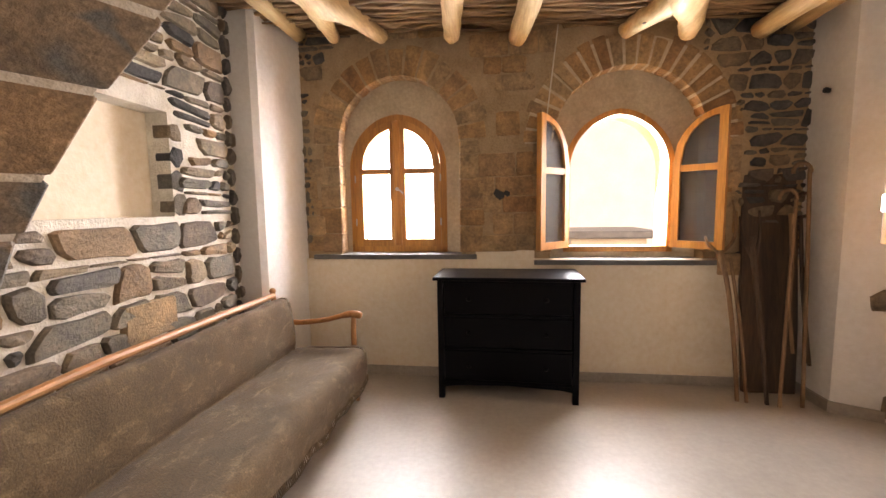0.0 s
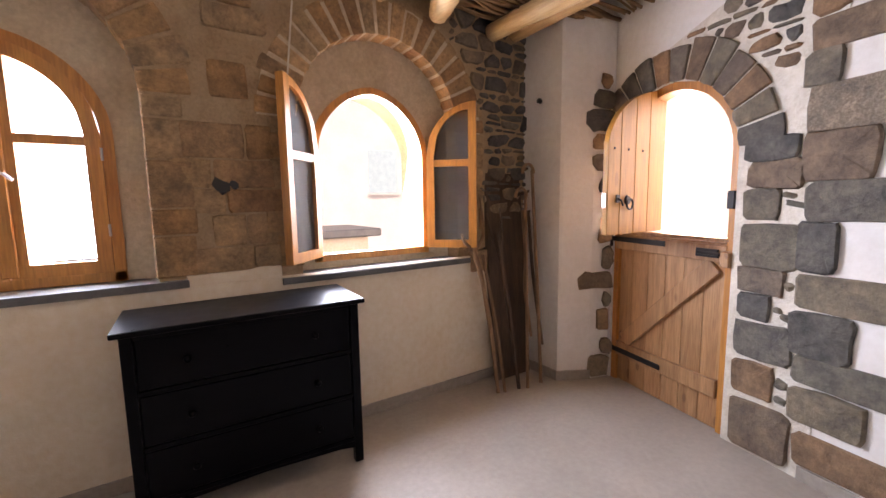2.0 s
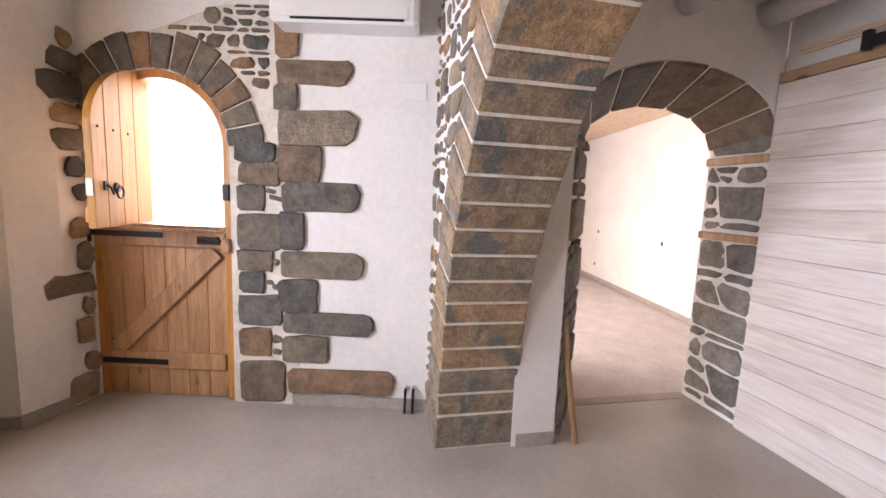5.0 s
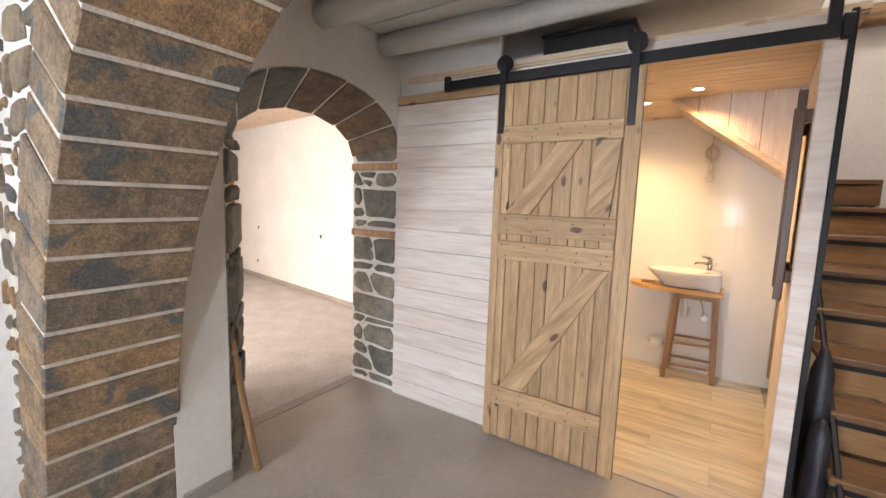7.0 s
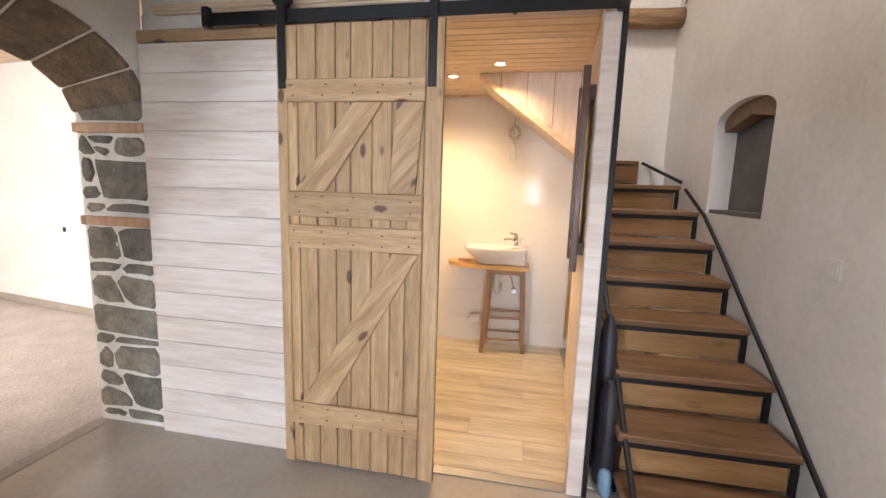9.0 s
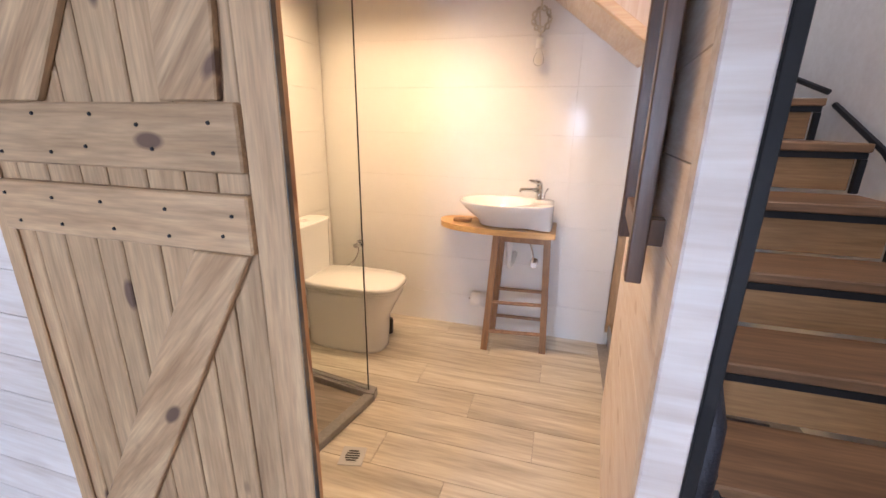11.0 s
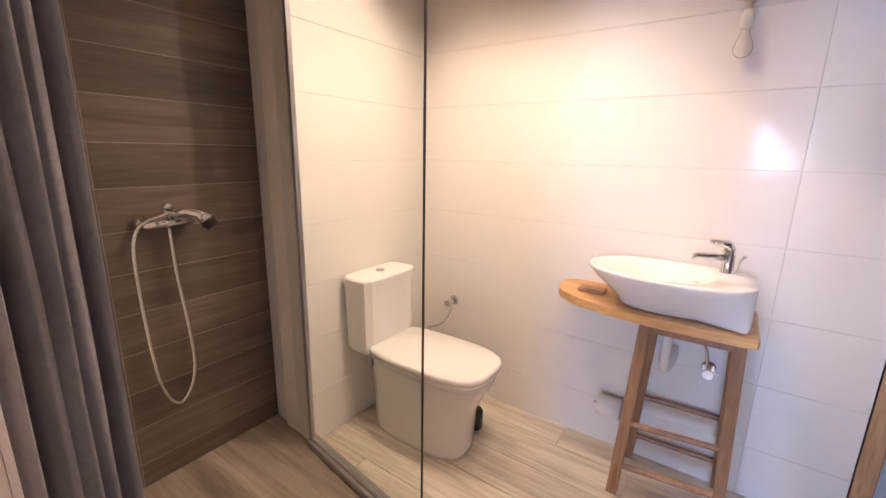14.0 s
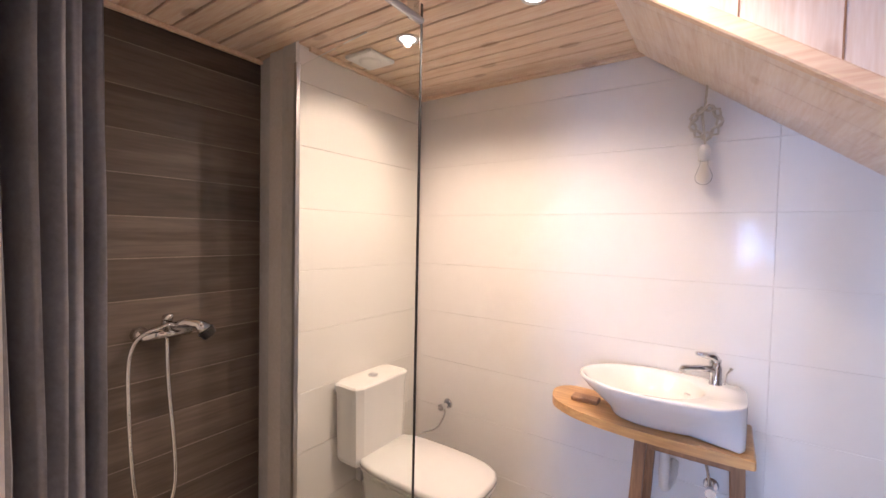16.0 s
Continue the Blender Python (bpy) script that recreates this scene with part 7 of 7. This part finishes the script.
def basin():
    b = thing("wash_basin", "white oval ceramic counter basin with square tap ledge", "basin", at=(0.435, -2.53, 0.812))
    def rim(z, left, deep):
        """One level of the outside: round at one end, square at the tap end."""
        out = []
        for k in range(44):
            t = 2 * math.pi * k / 44
            c, q = math.cos(t), math.sin(t)
            p = 2.1 if c > 0 else 2.1 + 3.4 * min(1.0, -2 * c)
            r = (abs(c) ** p + abs(q) ** p) ** (-1 / p)
            x, y = r * c, r * q
            w = min(1.0, max(0.0, (-x - 0.80) / 0.13))
            square = w * w * (3 - 2 * w)
            y *= 1 - 0.26 * max(0.0, -x) ** 2
            out.append((0.28 * x * (left + (1 - left) * square), 0.188 * y * (deep + (1 - deep) * square) - 0.008 * square, z))
        return out

    def well(z, rx, ry):
        return [(0.05 + rx * math.cos(2 * math.pi * k / 44), 0.004 + ry * math.sin(2 * math.pi * k / 44), z) for k in range(44)]

    rings = [rim(0.0, 0.52, 0.44), rim(0.01, 0.55, 0.47), rim(0.03, 0.58, 0.52), rim(0.06, 0.71, 0.67), rim(0.10, 0.88, 0.86), rim(0.138, 1.0, 1.0), rim(0.147, 0.99, 0.99), rim(0.148, 0.965, 0.96),
             well(0.146, 0.215, 0.168), well(0.135, 0.205, 0.158), well(0.09, 0.175, 0.13), well(0.05, 0.125, 0.09), well(0.037, 0.05, 0.04)]
    part("bowl", loft_rings(bmesh.new(), rings), M["ceramic"], b, smooth=True)
    part("overflow", revolve(bmesh.new(), [(0.0, 0.0), (0.013, 0.0), (0.013, 0.004), (0.0, 0.005)], (-0.10, -0.07, 0.10), 14), M["chrome"], b)
    part("drain_ring", revolve(bmesh.new(), [(0.0, 0.037), (0.022, 0.037), (0.022, 0.040), (0.0, 0.041)], (0, 0, 0), 16), M["chrome"], b)
    tp = thing("basin_tap", "chrome single-lever basin tap", "tap", at=(0.25, -2.645, 0.953))
    part("body", tube(bmesh.new(), [(0, 0, 0), (0, 0, 0.01), (0, 0, 0.07), (0.005, 0, 0.09)], [0.026, 0.021, 0.02, 0.021], 14), M["chrome"], tp, smooth=True)
    part("spout", tube(bmesh.new(), [(0.0, 0.0, 0.06), (0.05, 0.05, 0.07), (0.10, 0.10, 0.075), (0.105, 0.105, 0.06)], [0.014, 0.012, 0.011, 0.011], 10), M["chrome"], tp, smooth=True)
    part("lever", tube(bmesh.new(), [(0.0, 0.0, 0.09), (0.01, 0.01, 0.112), (0.06, 0.055, 0.125)], [0.02, 0.016, 0.007], 10), M["chrome"], tp, smooth=True)
    part("pop_up_rod", tube(bmesh.new(), [(-0.03, -0.005, 0.0), (-0.035, -0.005, 0.05), (-0.05, -0.005, 0.075)], [0.003, 0.003, 0.007], 8), M["chrome"], tp)
    return b


basin()
soap = thing("soap_tray", "small dark wooden tray on the slab", "tray", at=(0.70, -2.57, 0.807))
part("tray", B(-0.05, 0.06, -0.03, 0.03, 0.0, 0.018, 0.004), M["stool"], soap)
trap = thing("drain_trap", "white plastic drain trap under the basin", "trap", at=(0.40, -2.57, 0.53))
part("pipe", tube(bmesh.new(), curve_pts([(0.0, 0.0, 0.22), (0.0, 0.0, 0.08), (0.0, -0.03, 0.0), (-0.02, -0.08, 0.03), (-0.02, -0.155, 0.05)], 5), 0.018, 10), M["plastic"], trap, smooth=True)
angle_valve(0.25, 0.53, "chrome angle valve under the basin", [(0.02, 0.045, 0.1), (0.06, 0.09, 0.19), (0.12, 0.12, 0.22)])
tr = thing("toilet_roll", "white toilet paper roll hung beside the stand", "paper roll", at=(0.60, -2.672, 0.24))
part("roll", tube(bmesh.new(), [(-0.05, 0, 0), (0.05, 0, 0)], 0.05, 18), M["paper"], tr, smooth=True)
part("holder", tube(bmesh.new(), [(-0.07, -0.055, 0), (-0.07, 0, 0), (0.07, 0, 0)], 0.006, 8), M["chrome"], tr)


def bare_bulb():
    b = thing("pendant_bulb", "bare bulb in a white holder hung from coiled cream cable", "lamp", at=(0.318, -2.70, 2.06))
    coil = []
    for k in range(70):
        t = k / 69 * 2 * math.pi * 3.2
        r = 0.045 + 0.012 * math.sin(k * 1.3)
        coil.append((r * math.cos(t) * 1.0, 0.012 * math.sin(k * 0.7), -0.10 + r * math.sin(t) * 1.2))
    part("cable", tube(bmesh.new(), [(0, 0, 0.05), (0.005, 0.005, -0.04), *coil, (0.0, 0.01, -0.18), (0.0, 0.012, -0.20)], 0.0045, 6), M["cable"], b, "coiled cream cable", True)
    part("holder", tube(bmesh.new(), [(0, 0.012, -0.19), (0, 0.012, -0.205), (0, 0.012, -0.25)], [0.012, 0.02, 0.021], 14), M["plastic"], b, "white lamp holder", True)
    bulb = bmesh.new()
    revolve(bulb, [(0.013, 0.0), (0.014, -0.02), (0.024, -0.04), (0.03, -0.06), (0.026, -0.08), (0.013, -0.092), (0.0, -0.094)], (0, 0.012, -0.25), 18)
    part("bulb", bulb, M["glass"], b, "clear unlit glass bulb", True)


bare_bulb()


def mirror():
    m = thing("wall_mirror", "tall mirror in a dark wooden ladder frame on the board wall", "mirror")
    face = Face(tuple(BOARDS(0, 0.018, 0))[:2], -94.6)
    y0, y1, z0, z1 = 0.225, 0.67, 1.15, 1.96
    for y in (y0, y1):
        part("upright", bar(face, y - 0.025, y + 0.025, z0 - 0.10, z1 + 0.10, 0.03, 0.065, 0.003), M["walnut"], m)
        for z in (z0 + 0.02, z1 - 0.02):
            part("stand_off", bar(face, y - 0.02, y + 0.02, z - 0.03, z + 0.03, 0.0, 0.03, 0.002), M["walnut"], m)
    for z in (z0, z1):
        part("crossbar", bar(face, y0 + 0.026, y1 - 0.026, z - 0.03, z + 0.03, 0.03, 0.055, 0.003), M["walnut"], m)
    part("glass", bar(face, y0 + 0.026, y1 - 0.026, z0 + 0.031, z1 - 0.031, 0.034, 0.04, 0.0), M["mirror"], m, "mirror glass")


mirror()
tap_w = thing("stop_valve", "small dark stop valve in the nook", "valve", at=(-0.5, -2.79, 0.62))
part("valve_body", tube(bmesh.new(), [(0, 0, 0), (0, 0.05, 0)], 0.02, 10), M["iron"], tap_w)
part("wheel", tube(bmesh.new(), [(0, 0.05, 0), (0, 0.065, 0)], 0.03, 12), M["iron"], tap_w)

# the room as a whole lies a little nearer the partition
for ob in set(scene.objects) - BEFORE:
    if ob.parent is None:
        ob.location.y += 0.12

# ---- outside, seen through the openings ----
structure("ground", B(-60, 60, 3.6, 80, -0.9, -0.7), M["rough_floor"], "pale dusty ground outside", "ground")
structure("ground_east", B(8.9, 60, -60, 3.59, -0.9, -0.7), M["rough_floor"], "pale dusty ground beside the house", "ground")
structure("pavement_door", B(3.75, 8.1, 2.3, 3.59, -0.9, -0.02), M["rough_floor"], "pale paving before the door", "pavement")


def house(x, y, w, d, h, label, wall):
    hs = thing("house", label, "house", at=(x, y, -0.7))
    part("wall", B(-w / 2, w / 2, -d / 2, d / 2, 0.0, h, 0.02), M[wall], hs)
    part("roof", prism(bmesh.new(), [(-w / 2 - 0.3, h), (w / 2 + 0.3, h), (w / 2 + 0.3, h + 0.12), (0, h + 0.9), (-w / 2 - 0.3, h + 0.12)], lambda u, n, z: Vector((u, n, z)), -d / 2 - 0.3, d / 2 + 0.3), M["tread"], hs)
    for sx in (-0.28, 0.28):
        wdw = part("window", B(sx * w - 0.45, sx * w + 0.45, -d / 2 - 0.03, -d / 2 - 0.001, h * 0.45, h * 0.45 + 1.2, 0.01), M["shutter"], hs, "pale blue shuttered window")
        part("sill", B(sx * w - 0.5, sx * w + 0.5, -d / 2 - 0.08, -d / 2 - 0.031, h * 0.45 - 0.06, h * 0.45 - 0.001), M["plaster"], wdw)


house(3.6, 15.0, 7.0, 5.0, 5.2, "sunlit white plastered house across the lane", "plaster")
# added pale house, placed so its sunlit wall whitens the view through the door
house(11.2, 7.2, 7.0, 9.0, 6.5, "sunlit white house wall close to the door", "plaster")
house(-5.5, 16.0, 7.0, 5.0, 4.6, "sunlit cream plastered house across the lane", "plaster_cream")
sh = thing("shed", "low shed with dark flat roof below the window", "shed", at=(2.4, 8.2, -0.7))
part("wall", B(-0.6, 0.6, -0.5, 0.5, 0.0, 1.55, 0.01), M["plaster_cream"], sh)
part("roof", B(-0.8, 0.75, -0.7, 0.7, 1.56, 1.68, 0.02), M["slate"], sh)
